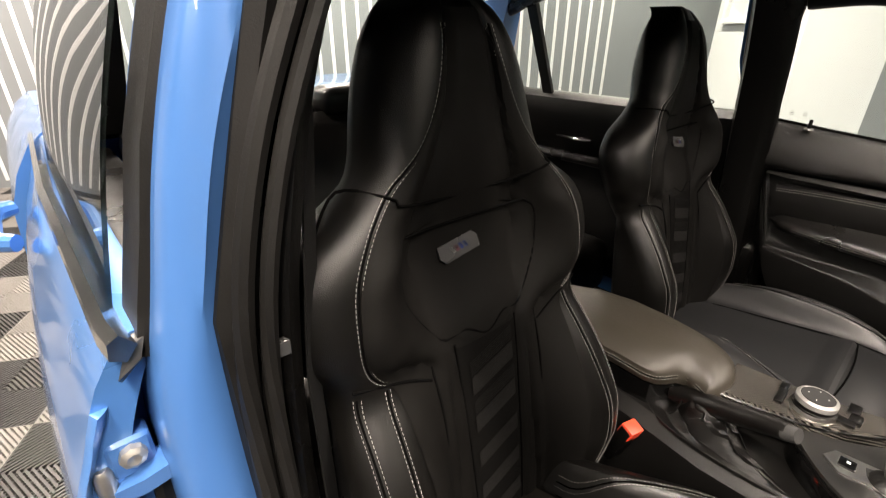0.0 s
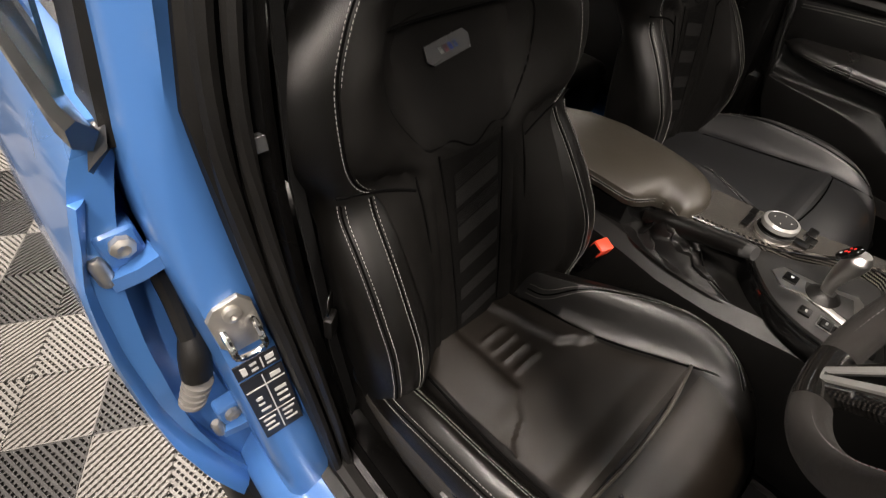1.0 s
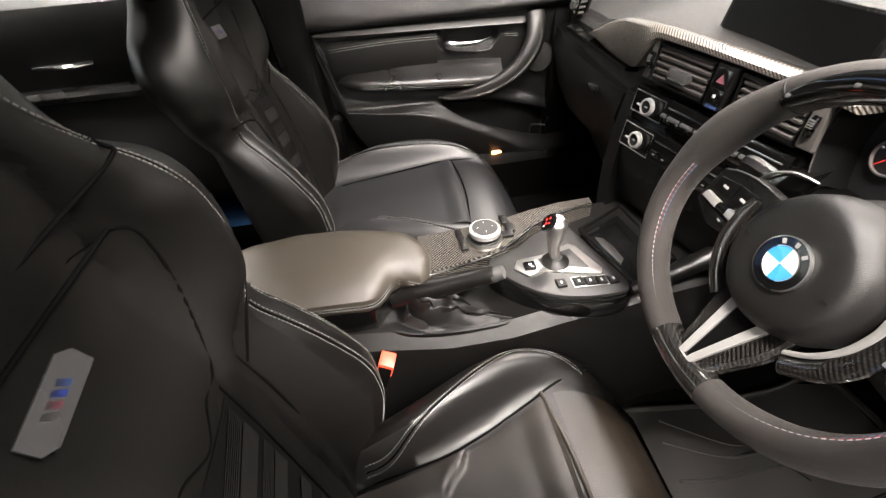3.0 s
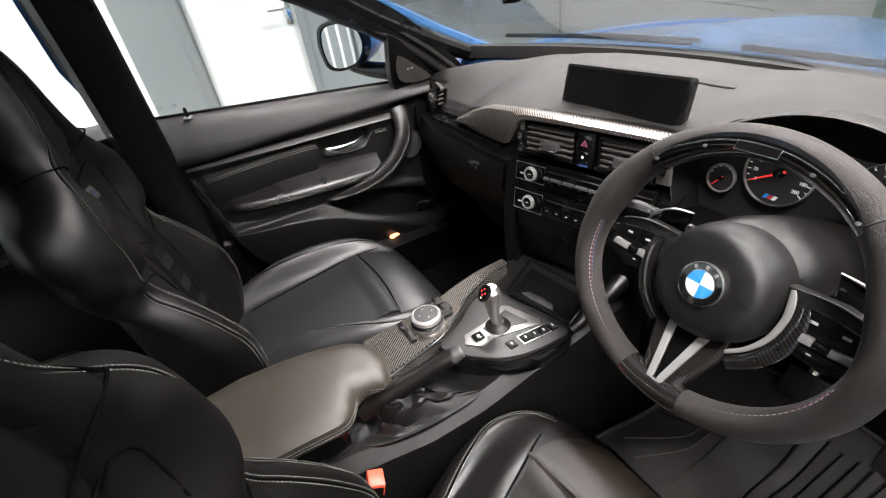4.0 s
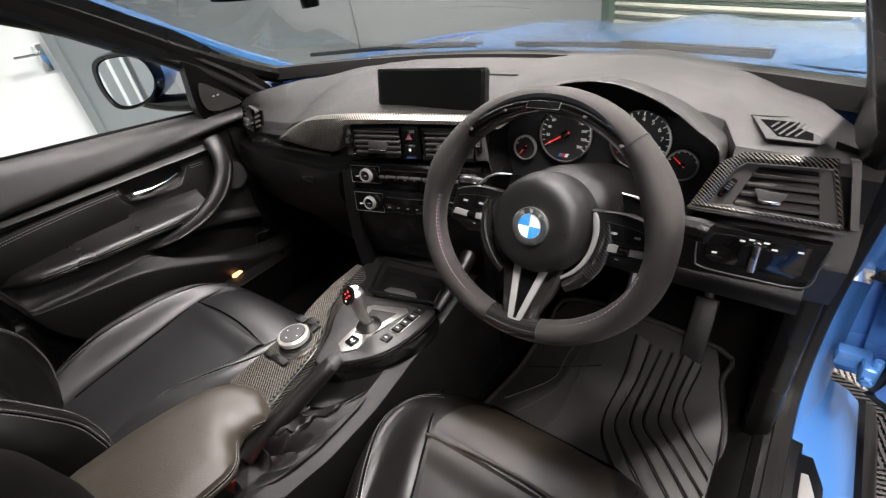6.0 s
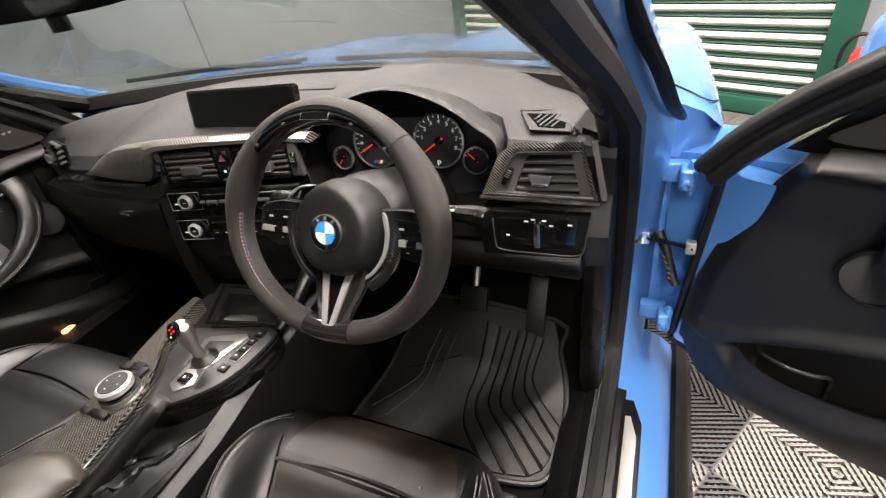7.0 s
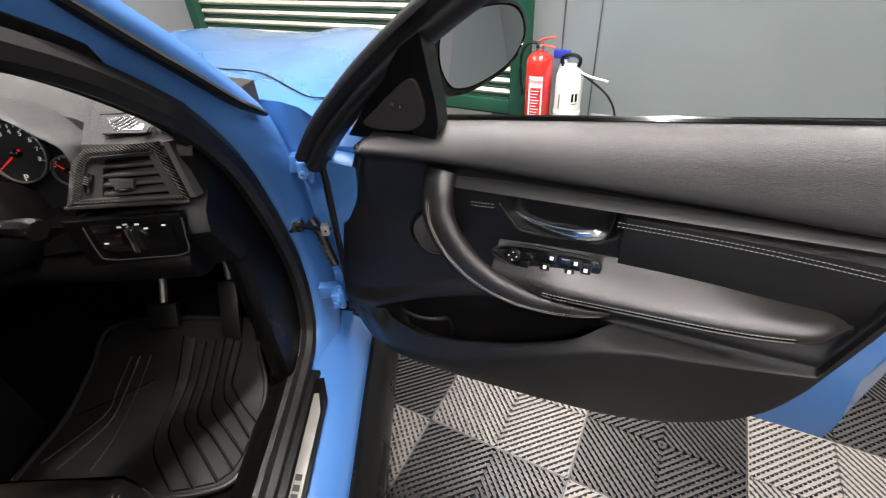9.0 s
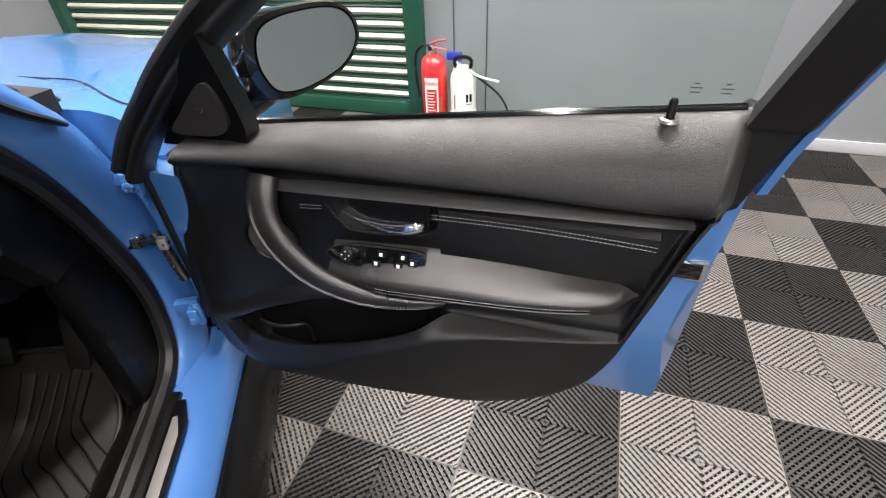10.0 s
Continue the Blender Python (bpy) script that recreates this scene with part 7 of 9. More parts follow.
part("selector_panel", plate(SP, 0.020, Matrix.Translation((0, 0, 0.640)), 0.003), surf("satin_black_panel", (0.015, 0.0148, 0.0143), 0.36, grain=1500, bump=0.15, spec=0.6), con, "satin black selector panel")
part("panel_rim", tube([(x, y, 0.653) for x, y in SP], 0.0022, 6, 1, closed=True, smooth=False), PIANO, con, "gloss black rim")
part("panel_skirt", loft([[(0.106 + (x - 0.106) * k, -0.22 + (y + 0.22) * k, z) for x, y in SP] for k, z in ((1.0, 0.646), (1.045, 0.636), (1.045, 0.618), (0.98, 0.60))], True, False), PIANO, con, "gloss black skirt of the selector panel")
part("silver_inlay", plate([(0.089, -0.287), (0.110, -0.298), (0.132, -0.276), (0.125, -0.248), (0.149, -0.162), (0.138, -0.155), (0.074, -0.178), (0.065, -0.188), (0.084, -0.241)], 0.0035, Matrix.Translation((0, 0, 0.6595)), 0.0012), SATIN, con, "satin silver inlay")
part("inlay_well", plate([(0.0955, -0.252), (0.1115, -0.249), (0.131, -0.176), (0.080, -0.191)], 0.0058, Matrix.Translation((0, 0, 0.6585)), 0.001), bpy.data.materials["satin_black_panel"], con)
part("park_button", rbox((0.101, -0.281, 0.662), (0.119, -0.261, 0.668), 0.002), PIANO, con, "square park button")
part("button_mark", rbox((0.1075, -0.2725, 0.6678), (0.1115, -0.2680, 0.6685), 0), WHITE_PRINT, con)
for k, (x, y) in enumerate(((0.1565, -0.232), (0.1585, -0.2035), (0.1610, -0.1855), (0.1630, -0.1675), (0.1640, -0.1480))):
    b_ = part("mode_button", rbox((x - 0.009, y - 0.008, 0.658), (x + 0.009, y + 0.008, 0.6635), 0.002), PLASTIC, con, "small mode button")
    part("button_mark", rbox((x - 0.003, y - 0.0016, 0.6633), (x + 0.003, y + 0.0016, 0.664), 0), PALE_PRINT, b_)
part("button_frame", tube([(0.1478, -0.2140, 0.6612), (0.1690, -0.2140, 0.6612), (0.1735, -0.1575, 0.6612), (0.1520, -0.1575, 0.6612), (0.1478, -0.2140, 0.6612)], 0.0008, 6, 1, smooth=False), SATIN, con, "thin silver frame round three buttons")
# lever
gx, gy = 0.106, -0.225
part("lever_boot", lathe([(0.026, 0), (0.022, 0.006), (0.014, 0.010), (0.011, 0.014), (0, 0.014)], Matrix.Translation((gx, gy, 0.660)), 20), RUBBER, con)
lv = part("selector_lever", tube([(gx, gy, 0.668), (gx - 0.004, gy - 0.004, 0.69), (gx - 0.010, gy - 0.002, 0.712), (gx - 0.014, gy + 0.001, 0.732), (gx - 0.014, gy + 0.002, 0.744)], [0.0085, 0.010, 0.0145, 0.0165, 0.009], 18), SATIN, con, "satin silver gear selector")
cap = frame_at((gx - 0.012, gy - 0.012, 0.737), (1, 0, 0), (0, 0.55, 0.8))
part("selector_cap", plate([(0.0125 * math.cos(2 * math.pi * k / 24), 0.0165 * math.sin(2 * math.pi * k / 24)) for k in range(24)], 0.006, cap, 0.002), PIANO, lv, "black cap with red marks")
for x, y in ((0, 0.008), (-0.005, 0.002), (0.005, 0.002), (0, -0.003), (0.0, -0.009)):
    part("cap_mark", rbox((x - 0.0014, y - 0.0014, 0.0058), (x + 0.0014, y + 0.0014, 0.0066), 0, m=cap), LIT_RED if y > -0.005 else WHITE_PRINT, lv)
# open tray ahead of it
bm = bmesh.new()
q = [(0.044, -0.158, 0.672), (0.186, -0.127, 0.672), (0.160, -0.046, 0.680), (0.002, -0.066, 0.680)]
tube([Vector(p) for p in q + q[:1]], 0.004, 8, 1, smooth=False, bm=bm)
part("tray_rim", bm, PIANO, con, "gloss black tray rim")
part("tray", plate([(0.046, -0.156), (0.184, -0.125), (0.158, -0.048), (0.004, -0.067)], 0.003, Matrix.Translation((0, 0, 0.656))), PIANO, con, "dark tray")
part("tray_plate", plate([(0.058, -0.134), (0.086, -0.132), (0.134, -0.121), (0.122, -0.111), (0.090, -0.114), (0.064, -0.122)], 0.003, Matrix.Translation((0, 0, 0.6592)), 0.001), SATIN, con, "bright plate in the tray")
part("side_pad", tube([(0.190, -0.130, 0.658), (0.184, -0.08, 0.666), (0.178, -0.02, 0.684), (0.176, 0.02, 0.70)], [0.008, 0.012, 0.016, 0.018], 12), LEATHER, con, "padded knee edge")
# handbrake in its gaiter
hbk = thing("handbrake", (0.13, -0.45, 0.6), "black leather handbrake lever, lowered, with a pleated gaiter", "handbrake")
base = spline([(x, y, 0) for x, y in ((0.164, -0.298), (0.148, -0.330), (0.122, -0.400), (0.092, -0.470), (0.098, -0.530), (0.130, -0.545), (0.165, -0.500), (0.180, -0.430), (0.180, -0.340), (0.174, -0.305))], 4, True)
part("gaiter_base", plate([(p.x, p.y) for p in base[::-1]], 0.006, Matrix.Translation((0, 0, 0.604)), 0.003), GAITER, hbk)
gt = []
for i in range(19):
    f = i / 18
    ring = []
    for k, p in enumerate(base):
        a = 2 * math.pi * k / len(base)
        top = Vector((0.121 + 0.018 * math.cos(a + 1.2), -0.452 + 0.022 * math.sin(a + 1.2), 0))
        q = p.lerp(top, 0.06 + 0.94 * f ** 0.75)
        fold = (0.010 * math.sin(4 * a + 7 * f) + 0.006 * math.sin(9 * a - 5 * f + 1)) * math.sin(math.pi * f) ** 0.6
        ring.append((q.x + fold * math.cos(a), q.y + fold * math.sin(a) * 1.6, 0.609 + 0.048 * f ** 1.5 + 0.009 * math.sin(6 * a + 9 * f) * math.sin(math.pi * f)))
    gt.append(ring)
part("gaiter", loft(gt, True, False), GAITER, hbk, "pleated leather gaiter")
part("gaiter_seam", tube([(0.170, -0.315, 0.612), (0.158, -0.36, 0.616), (0.148, -0.40, 0.620), (0.142, -0.43, 0.627)], [0.0015, 0.003, 0.0035, 0.002], 8), GAITER, hbk)
part("lever_grip", tube([(0.112, -0.505, 0.632), (0.118, -0.46, 0.648), (0.130, -0.41, 0.668), (0.144, -0.36, 0.690), (0.150, -0.340, 0.698)], [0.016, 0.0185, 0.0165, 0.0150, 0.013], 14), LEATHER, hbk, "leather grip")
part("grip_tip", tube([(0.149, -0.344, 0.696), (0.154, -0.328, 0.703)], [0.0135, 0.011], 14, 1), GREY_TRIM, hbk, "grey release button end")

# ---- driver's mat ----
mt_ = thing("floor_mat", (0.45, 0.02, 0.36), "moulded black rubber floor mat with curved ribs", "floor mat")
out = [(0.232, -0.118), (0.30, -0.122), (0.543, -0.120), (0.642, -0.107), (0.672, -0.075), (0.679, -0.018), (0.668, 0.104), (0.640, 0.181), (0.62, 0.24), (0.30, 0.25), (0.262, 0.16), (0.246, 0.05)]


def mat_z(y):
    return 0.352 + 0.10 * ease(0.05, 0.30, y)


RIGHT_SIDE = [(-0.121, (0.56,)), (-0.107, (0.642,)), (-0.075, (0.672,)), (-0.018, (0.679,)), (0.104, (0.668,)), (0.181, (0.640,)), (0.25, (0.61,))]
rows = []
for j in range(26):
    y = -0.121 + 0.371 * j / 25
    lo = 0.232 + 0.03 * ease(0.0, 0.2, y) + 0.03 * ease(0.18, 0.26, y)
    hi = steady(RIGHT_SIDE, y, 0.008)[0]
    rows.append([(lo + (hi - lo) * i / 10, y, mat_z(y)) for i in range(11)] + [(hi - (hi - lo) * i / 10, y, mat_z(y) - 0.012) for i in range(11)])
part("mat_sheet", loft(rows), MAT_RUBBER, mt_)
part("mat_edge", tube([(x, y, mat_z(y) + 0.003) for x, y in out], 0.0055, 8, 4, closed=True), MAT_RUBBER, mt_, "raised rim")
# fan of raised bands with narrow grooves between them
GROOVES = [[(0.459, 0.215), (0.464, 0.138), (0.460, 0.055), (0.467, 0.004), (0.487, -0.041), (0.551, -0.110)], [(0.494, 0.205), (0.492, 0.125), (0.484, 0.059), (0.487, 0.021), (0.506, -0.012), (0.590, -0.105)],
           [(0.518, 0.200), (0.511, 0.128), (0.507, 0.063), (0.518, 0.027), (0.556, -0.014), (0.632, -0.096)], [(0.540, 0.202), (0.533, 0.123), (0.530, 0.066), (0.545, 0.032), (0.582, 0.002), (0.655, -0.075)],
           [(0.560, 0.205), (0.554, 0.118), (0.557, 0.071), (0.580, 0.040), (0.610, 0.010), (0.664, -0.045)], [(0.582, 0.200), (0.574, 0.130), (0.579, 0.090), (0.597, 0.068), (0.618, 0.045), (0.665, -0.010)],
           [(0.600, 0.195), (0.590, 0.124), (0.598, 0.104), (0.612, 0.085), (0.630, 0.065), (0.667, 0.028)]]
lines = [spline([(x, y, 0) for x, y in g], 6) for g in GROOVES]
for a, b in zip(lines, lines[1:]):
    rows = []
    for p, q in zip(a, b):
        e0, e1 = p.lerp(q, 0.10), p.lerp(q, 0.90)
        rows.append([(e0.x, e0.y, mat_z(e0.y) - 0.002), (e0.x, e0.y, mat_z(e0.y) + 0.004), (p.lerp(q, 0.16).x, p.lerp(q, 0.16).y, mat_z(e0.y) + 0.0055), (p.lerp(q, 0.84).x, p.lerp(q, 0.84).y, mat_z(e1.y) + 0.0055), (e1.x, e1.y, mat_z(e1.y) + 0.004), (e1.x, e1.y, mat_z(e1.y) - 0.002)])
    part("mat_band", loft(rows), MAT_RUBBER, mt_, "raised rubber band")
for g in lines:
    part("mat_groove", tube([(p.x, p.y, mat_z(p.y) + 0.0006) for p in g], 0.0014, 5, 1, smooth=False), SEAM, mt_)
for line in ([(0.345, 0.18), (0.331, 0.117), (0.325, 0.06), (0.259, -0.040)], [(0.365, 0.18), (0.352, 0.117), (0.345, 0.04), (0.30, -0.055)], [(0.39, 0.18), (0.379, 0.116), (0.3775, 0.010), (0.370, -0.062)]):
    part("mat_rib", tube([(x, y, mat_z(y) + 0.0005) for x, y in line], 0.0030, 6, 5, flat=0.8), MAT_RUBBER, mt_, "thin raised rib")
part("mat_joint", tube([(x, y, mat_z(y) + 0.001) for x, y in ((0.262, 0.065), (0.33, 0.095), (0.414, 0.133))], 0.0012, 5, 3), SEAM, mt_)

# ---- front doors ----
def belt(u):
    return 0.933 + 0.0975 * (u - 0.273)


def trim_z(u):
    return 0.855 + 0.0225 * (u - 0.314)


# lower lip of the upper pad along the door
LIP = [(0.06, (0.908,)), (0.14, (0.909,)), (0.22, (0.907,)), (0.30, (0.902,)), (0.38, (0.896,)), (0.52, (0.895,)), (0.67, (0.895,)), (0.81, (0.891,)), (0.93, (0.892,))]


CARD_LOW = [(0.06, (0.52,)), (0.075, (0.455,)), (0.10, (0.418,)), (0.14, (0.403,)), (0.205, (0.398,)), (0.34, (0.400,)), (0.467, (0.400,)), (0.585, (0.406,)), (0.64, (0.418,)), (0.693, (0.438,)), (0.742, (0.466,)), (0.787, (0.502,)), (0.826, (0.553,)), (0.851, (0.606,)), (0.864, (0.68,)), (0.880, (0.76,)), (0.893, (0.84,)), (0.905, (0.862,)), (0.93, (0.885,))]


# along the door: top of the bin's mouth, its rim, outer edge of the rim, reach of that edge, depth of the mouth
BIN = [(0.06, (0.535, 0.533, 0.530, 0.044, 0.0)), (0.127, (0.540, 0.538, 0.519, 0.062, 0.0)), (0.152, (0.547, 0.546, 0.498, 0.074, 0.0)), (0.172, (0.557, 0.545, 0.484, 0.080, 1.0)), (0.20, (0.570, 0.534, 0.477, 0.086, 1.0)), (0.25, (0.592, 0.528, 0.477, 0.090, 1.0)), (0.33, (0.617, 0.543, 0.496, 0.092, 1.0)), (0.43, (0.641, 0.578, 0.549, 0.092, 1.0)),
       (0.51, (0.650, 0.612, 0.590, 0.088, 1.0)), (0.555, (0.653, 0.640, 0.608, 0.083, 1.0)), (0.580, (0.655, 0.653, 0.617, 0.081, 0.0)), (0.646, (0.656, 0.655, 0.633, 0.074, 0.0)), (0.769, (0.656, 0.655, 0.645, 0.061, 0.0)), (0.86, (0.660, 0.659, 0.654, 0.048, 0.0)), (0.93, (0.72, 0.719, 0.715, 0.040, 0.0))]
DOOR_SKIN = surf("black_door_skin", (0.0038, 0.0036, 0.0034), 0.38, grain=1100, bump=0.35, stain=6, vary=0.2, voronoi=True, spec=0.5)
# upper pad's own soft skin, paled for the overhead light it catches
TOP_LIT_PAD_SKIN = surf("top_lit_soft_pad_skin", (0.0150, 0.0145, 0.0138), 0.36, grain=1100, bump=0.35, stain=6, vary=0.2, voronoi=True, spec=0.62)
DOOR_LEATHER = surf("black_door_leather", (0.0085, 0.008, 0.0074), 0.32, grain=900, bump=0.2, stain=10, vary=0.25, voronoi=True, spec=0.7)


def sweep(z):
    """How far the card's front edge leans back above the bin."""
    return 0.14 * (max(0.0, z - 0.47) / 0.47) ** 2.4


# harder plastic inside the bin, darkened for the shade in the pocket
SHADED_LINER = surf("shaded_bin_liner", (0.0022, 0.0021, 0.002), 0.55, grain=1300, bump=0.2, voronoi=True, spec=0.25)


def make_door(M, name, label, driver):
    """A front door with its card; M takes (along from the hinge, inward, up) to the world."""
    d = thing(name, M @ Vector((0.45, 0, 0.35)), label, "car door")

    def V(u, w, z):
        return M @ Vector((u, w, z))

    def bx(lo, hi, bevel=0.0, rot=None):
        return rbox(lo, hi, bevel, m=M if rot is None else M @ rot)
    # painted shell
    sh = []
    for i in range(21):
        u = -0.015 + (0.965 if driver else 0.915) * i / 20
        top = belt(u) - 0.05
        bow = 0.02 * math.sin(math.pi * i / 20)
        rear = ease(0.88, 0.95, u) if driver else 0.0
        low = 0.425
        sh.append([V(u - 0.034 * rear * math.exp(-((z - 0.655) / 0.12) ** 2), w, z) for u, w, z in ((u, 0.012, top), (u, 0.002, 0.80), (u, -0.002, 0.72), (u, -0.008, 0.62), (u, -0.035, 0.50), (u, -0.058, low), (u, -0.072 - bow, low), (u, -0.088 - bow, 0.47), (u, -0.085 - bow, 0.58), (u, -0.092 - bow, 0.65), (u, -0.098 - bow, 0.72), (u, -0.10 - bow, 0.80), (u, -0.075 - bow, 0.86), (u, -0.045, top + 0.03), (u, -0.02, top + 0.035))])
    part("door_shell", loft(sh), PAINT, d, "glossy blue door shell")
    # the card: upper pad, middle, and a bin whose rim runs out into a ledge
    rings = []
    for i in range(150):
        u = 0.06 + 0.862 * i / 149
        zb, zr, lo = belt(u), trim_z(u), steady(CARD_LOW, u)[0]
        zt, zl, zo, wo, hollow = steady(BIN, u, 0.018)
        front = 1 - ease(0.12, 0.42, u)
        zc = steady(LIP, u, 0.02)[0]
        cut, tail = ease(0.872, 0.922, u), ease(0.905, 0.922, u)
        out = ease(0.06, 0.10, u)
        ring = [V(u, -0.006, lo + 0.004)]
        zo = max(zo, lo + 0.03)
        zl = max(zl, zo + 0.002)
        zt = max(zt, zl + 0.002)
        heights = [lo + (zo - lo) * k / 24 for k in range(24)] + [zo + (zl - zo) * k / 14 for k in range(14)] + [zl + (zt - zl) * k / 16 for k in range(16)] + [zt + (zb - zt) * k / 80 for k in range(81)]
        heights[37] = zl
        heights[38] = zl
        for n, z in enumerate(heights):
            w = 0.032 + 0.024 * front + 0.030 * front * ease(0.78, 0.92, z)
            w += (0.030 - 0.012 * front) * ease(zc - 0.024, zc - 0.001, z) - 0.002 * ease(zr + 0.02, zr - 0.02, z)
            up = max(0.0, (z - zc) / (zb - zc))
            w -= (0.062 - 0.012 * front) * (1 - math.sqrt(max(0.0, 1 - min(1.0, up) ** 1.9 * 0.985)))
            hole = ((abs(u - 0.487) / 0.084) ** 3 + (abs(z - 0.822) / 0.038) ** 3)
            w -= 0.020 * ease(1.0, 0.45, hole)
            w += 0.008 * ease(zt + 0.045, zt + 0.012, z)
            inside = ease(zt + 0.006, zt - 0.012, z) * hollow
            w = w + (0.017 - w) * inside
            step = hollow * (1.0 if n < 38 else 0.0) + (1 - hollow) * ease(zt + 0.004, zo + 0.004, z)
            below = max(0.0, (zo - z) / max(0.02, zo - lo))
            face = wo - 0.010 * hollow * ease(zo - 0.002, zl, z) - (wo - 0.048) * below ** 1.6 - 0.040 * ease(0.80, 1.0, below) ** 2
            w = w + (face - w) * step
            if n == 38:
                # the pocket behind the bin's rim
                for f, q in ((0.10, 0.04), (0.14, 0.5), (0.20, 1.0), (0.55, 1.06), (0.95, 1.0), (1.0, 0.5)):
                    ring.append(V(u + sweep(z) * ease(0.22, 0.06, u), (edge_w + (w - edge_w) * f) * (0.80 + 0.20 * out), z - 0.060 * q * hollow))
            edge_w = w
            ring.append(V(u + sweep(z) * ease(0.22, 0.06, u), w * (0.80 + 0.20 * out) * (1 - 0.35 * (tail if z > zc - 0.02 else cut)), z))
        ring.append(V(u, -0.006, zb - 0.002))
        rings.append(ring)
    rings.insert(0, [V(0.058 + sweep((M.inverted() @ q).z), -0.012, (M.inverted() @ q).z) for q in rings[0]])
    rings.append([V(0.924, -0.012, (M.inverted() @ q).z) for q in rings[-1]])
    card = loft(rings, False, False)
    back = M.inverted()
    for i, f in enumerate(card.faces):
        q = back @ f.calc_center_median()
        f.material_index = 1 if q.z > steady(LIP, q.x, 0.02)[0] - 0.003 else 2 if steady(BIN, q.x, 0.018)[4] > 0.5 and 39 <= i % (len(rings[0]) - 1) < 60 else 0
    part("door_card", card, [DOOR_SKIN, TOP_LIT_PAD_SKIN, SHADED_LINER], d, "black soft-touch door card with a bin", 60)
    # painted flange ahead of the card, with its seal
    fl, seal = [], []
    for i in range(15):
        k = i / 14
        z, ul, w = 0.445 + 0.412 * k, 0.040 + 0.050 * k, 0.010 + 0.046 * k
        ur = 0.085 + 0.080 * k ** 2
        fl.append([V(ul - 0.030, w - 0.060, z), V(ul - 0.010, w - 0.014, z), V(ul, w, z), V(ur, w + 0.004, z), V(ur, w - 0.03, z)])
        seal.append(V(ul - 0.006, w - 0.002, z))
    part("door_flange", loft(fl), PAINT, d, "glossy blue flange beside the card")
    part("flange_seal", tube([V(0.075, -0.004, 0.425)] + seal + [V(0.112, 0.066, 0.905)], 0.0085, 10, 2), RUBBER, d, "black rubber door seal")
    # satin strip
    st = []
    for i in range(30):
        u = 0.315 + 0.578 * i / 29
        z = trim_z(u)
        t = (0.0076 - 0.0030 * i / 29) * min(1, (29 - i) / 2 + 0.3)
        st.append([V(u, 0.028, z + t), V(u, 0.042, z + t), V(u, 0.046, z + t * 0.75), V(u, 0.053, z - t * 0.75), V(u, 0.050, z - t), V(u, 0.028, z - t)])
    part("trim_strip", loft(st), surf("dark_satin_strip", (0.036, 0.0355, 0.034), 0.40, 0.0, grain=1200, bump=0.1) if "dark_satin_strip" not in bpy.data.materials else bpy.data.materials["dark_satin_strip"], d, "dark satin trim strip")
    # leather insert with a stitched fold
    ins = []
    for i in range(24):
        u = 0.575 + 0.288 * i / 23
        ins.append([V(u, 0.030, 0.848 - 0.004 * i / 23), V(u, 0.040, 0.843 - 0.006 * i / 23), V(u, 0.043, 0.80), V(u, 0.039, 0.775), V(u, 0.034, 0.745), V(u, 0.026, 0.735)])
    part("leather_insert", loft(ins), DOOR_SKIN, d, "black leather insert")
    for dz in (-0.003, 0.003):
        part("stitching", stitches([V(0.566 + 0.300 * k / 20, 0.0440, 0.8325 + 0.004 * math.sin(math.pi * k / 20) - 0.007 * k / 20 + dz) for k in range(21)]), THREAD, d, "pale grey stitching", 0)
        part("stitching", stitches([V(0.350 + 0.04 * k / 6, 0.0385, 0.818 + 0.003 * k / 6 + dz) for k in range(7)]), THREAD, d, "pale grey stitching", 0)
    # armrest: a broad top that slopes to a rounded, stitched front edge
    def rest(f):
        reach = 0.038 + 0.051 * math.sqrt(max(0.0, 1 - (max(0.0, f - 0.55) / 0.46) ** 2.6)) * (0.72 + 0.28 * ease(0.0, 0.25, f))
        edge = 0.712 + 0.030 * f
        return 0.395 + 0.462 * f, reach, 0.757 + 0.010 * math.sin(math.pi * min(1, f * 1.1)) * (1 - ease(0.6, 1.0, f)) + 0.003 * f, edge
    ar = []
    for i in range(48):
        u, w, zb, ze = rest(i / 47)
        tip = 1 - 0.75 * ease(0.90, 1.0, i / 47) ** 2
        w = 0.036 + (w - 0.036) * tip
        zb = ze + 0.004 + (zb - ze - 0.004) * tip
        zc = ze + 0.014 * tip
        ar.append([V(u, 0.024, zb + 0.002), V(u, 0.033, zb), V(u, 0.033 + (w - 0.045) * 0.35, zb + (zc - zb) * 0.40), V(u, 0.033 + (w - 0.045) * 0.75, zb + (zc - zb) * 0.75 + 0.001), V(u, w - 0.010, zc), V(u, w - 0.003, zc - 0.005), V(u, w, ze + 0.002), V(u, w - 0.001, ze - 0.005), V(u, w - 0.007 * tip, ze - 0.013 * tip), V(u, max(0.026, w - 0.024), ze - 0.020 * tip), V(u, 0.024, ze - 0.022 * tip)])
    part("armrest", loft(ar), DOOR_LEATHER, d, "padded leather armrest", 60)
    for k in range(2):
        part("stitching", stitches([V(u, w + 0.0006, ze + 0.001 - 0.0055 * k) for u, w, zb, ze in [rest(i / 47) for i in range(9, 42)]], 0.0006), THREAD, d, "pale grey stitching", 0)
    part("armrest_seam", tube([V(u, w + 0.0003, ze - 0.0018) for u, w, zb, ze in [rest(i / 47) for i in range(9, 42)]], 0.0010, 6, 1, smooth=False), SEAM, d)
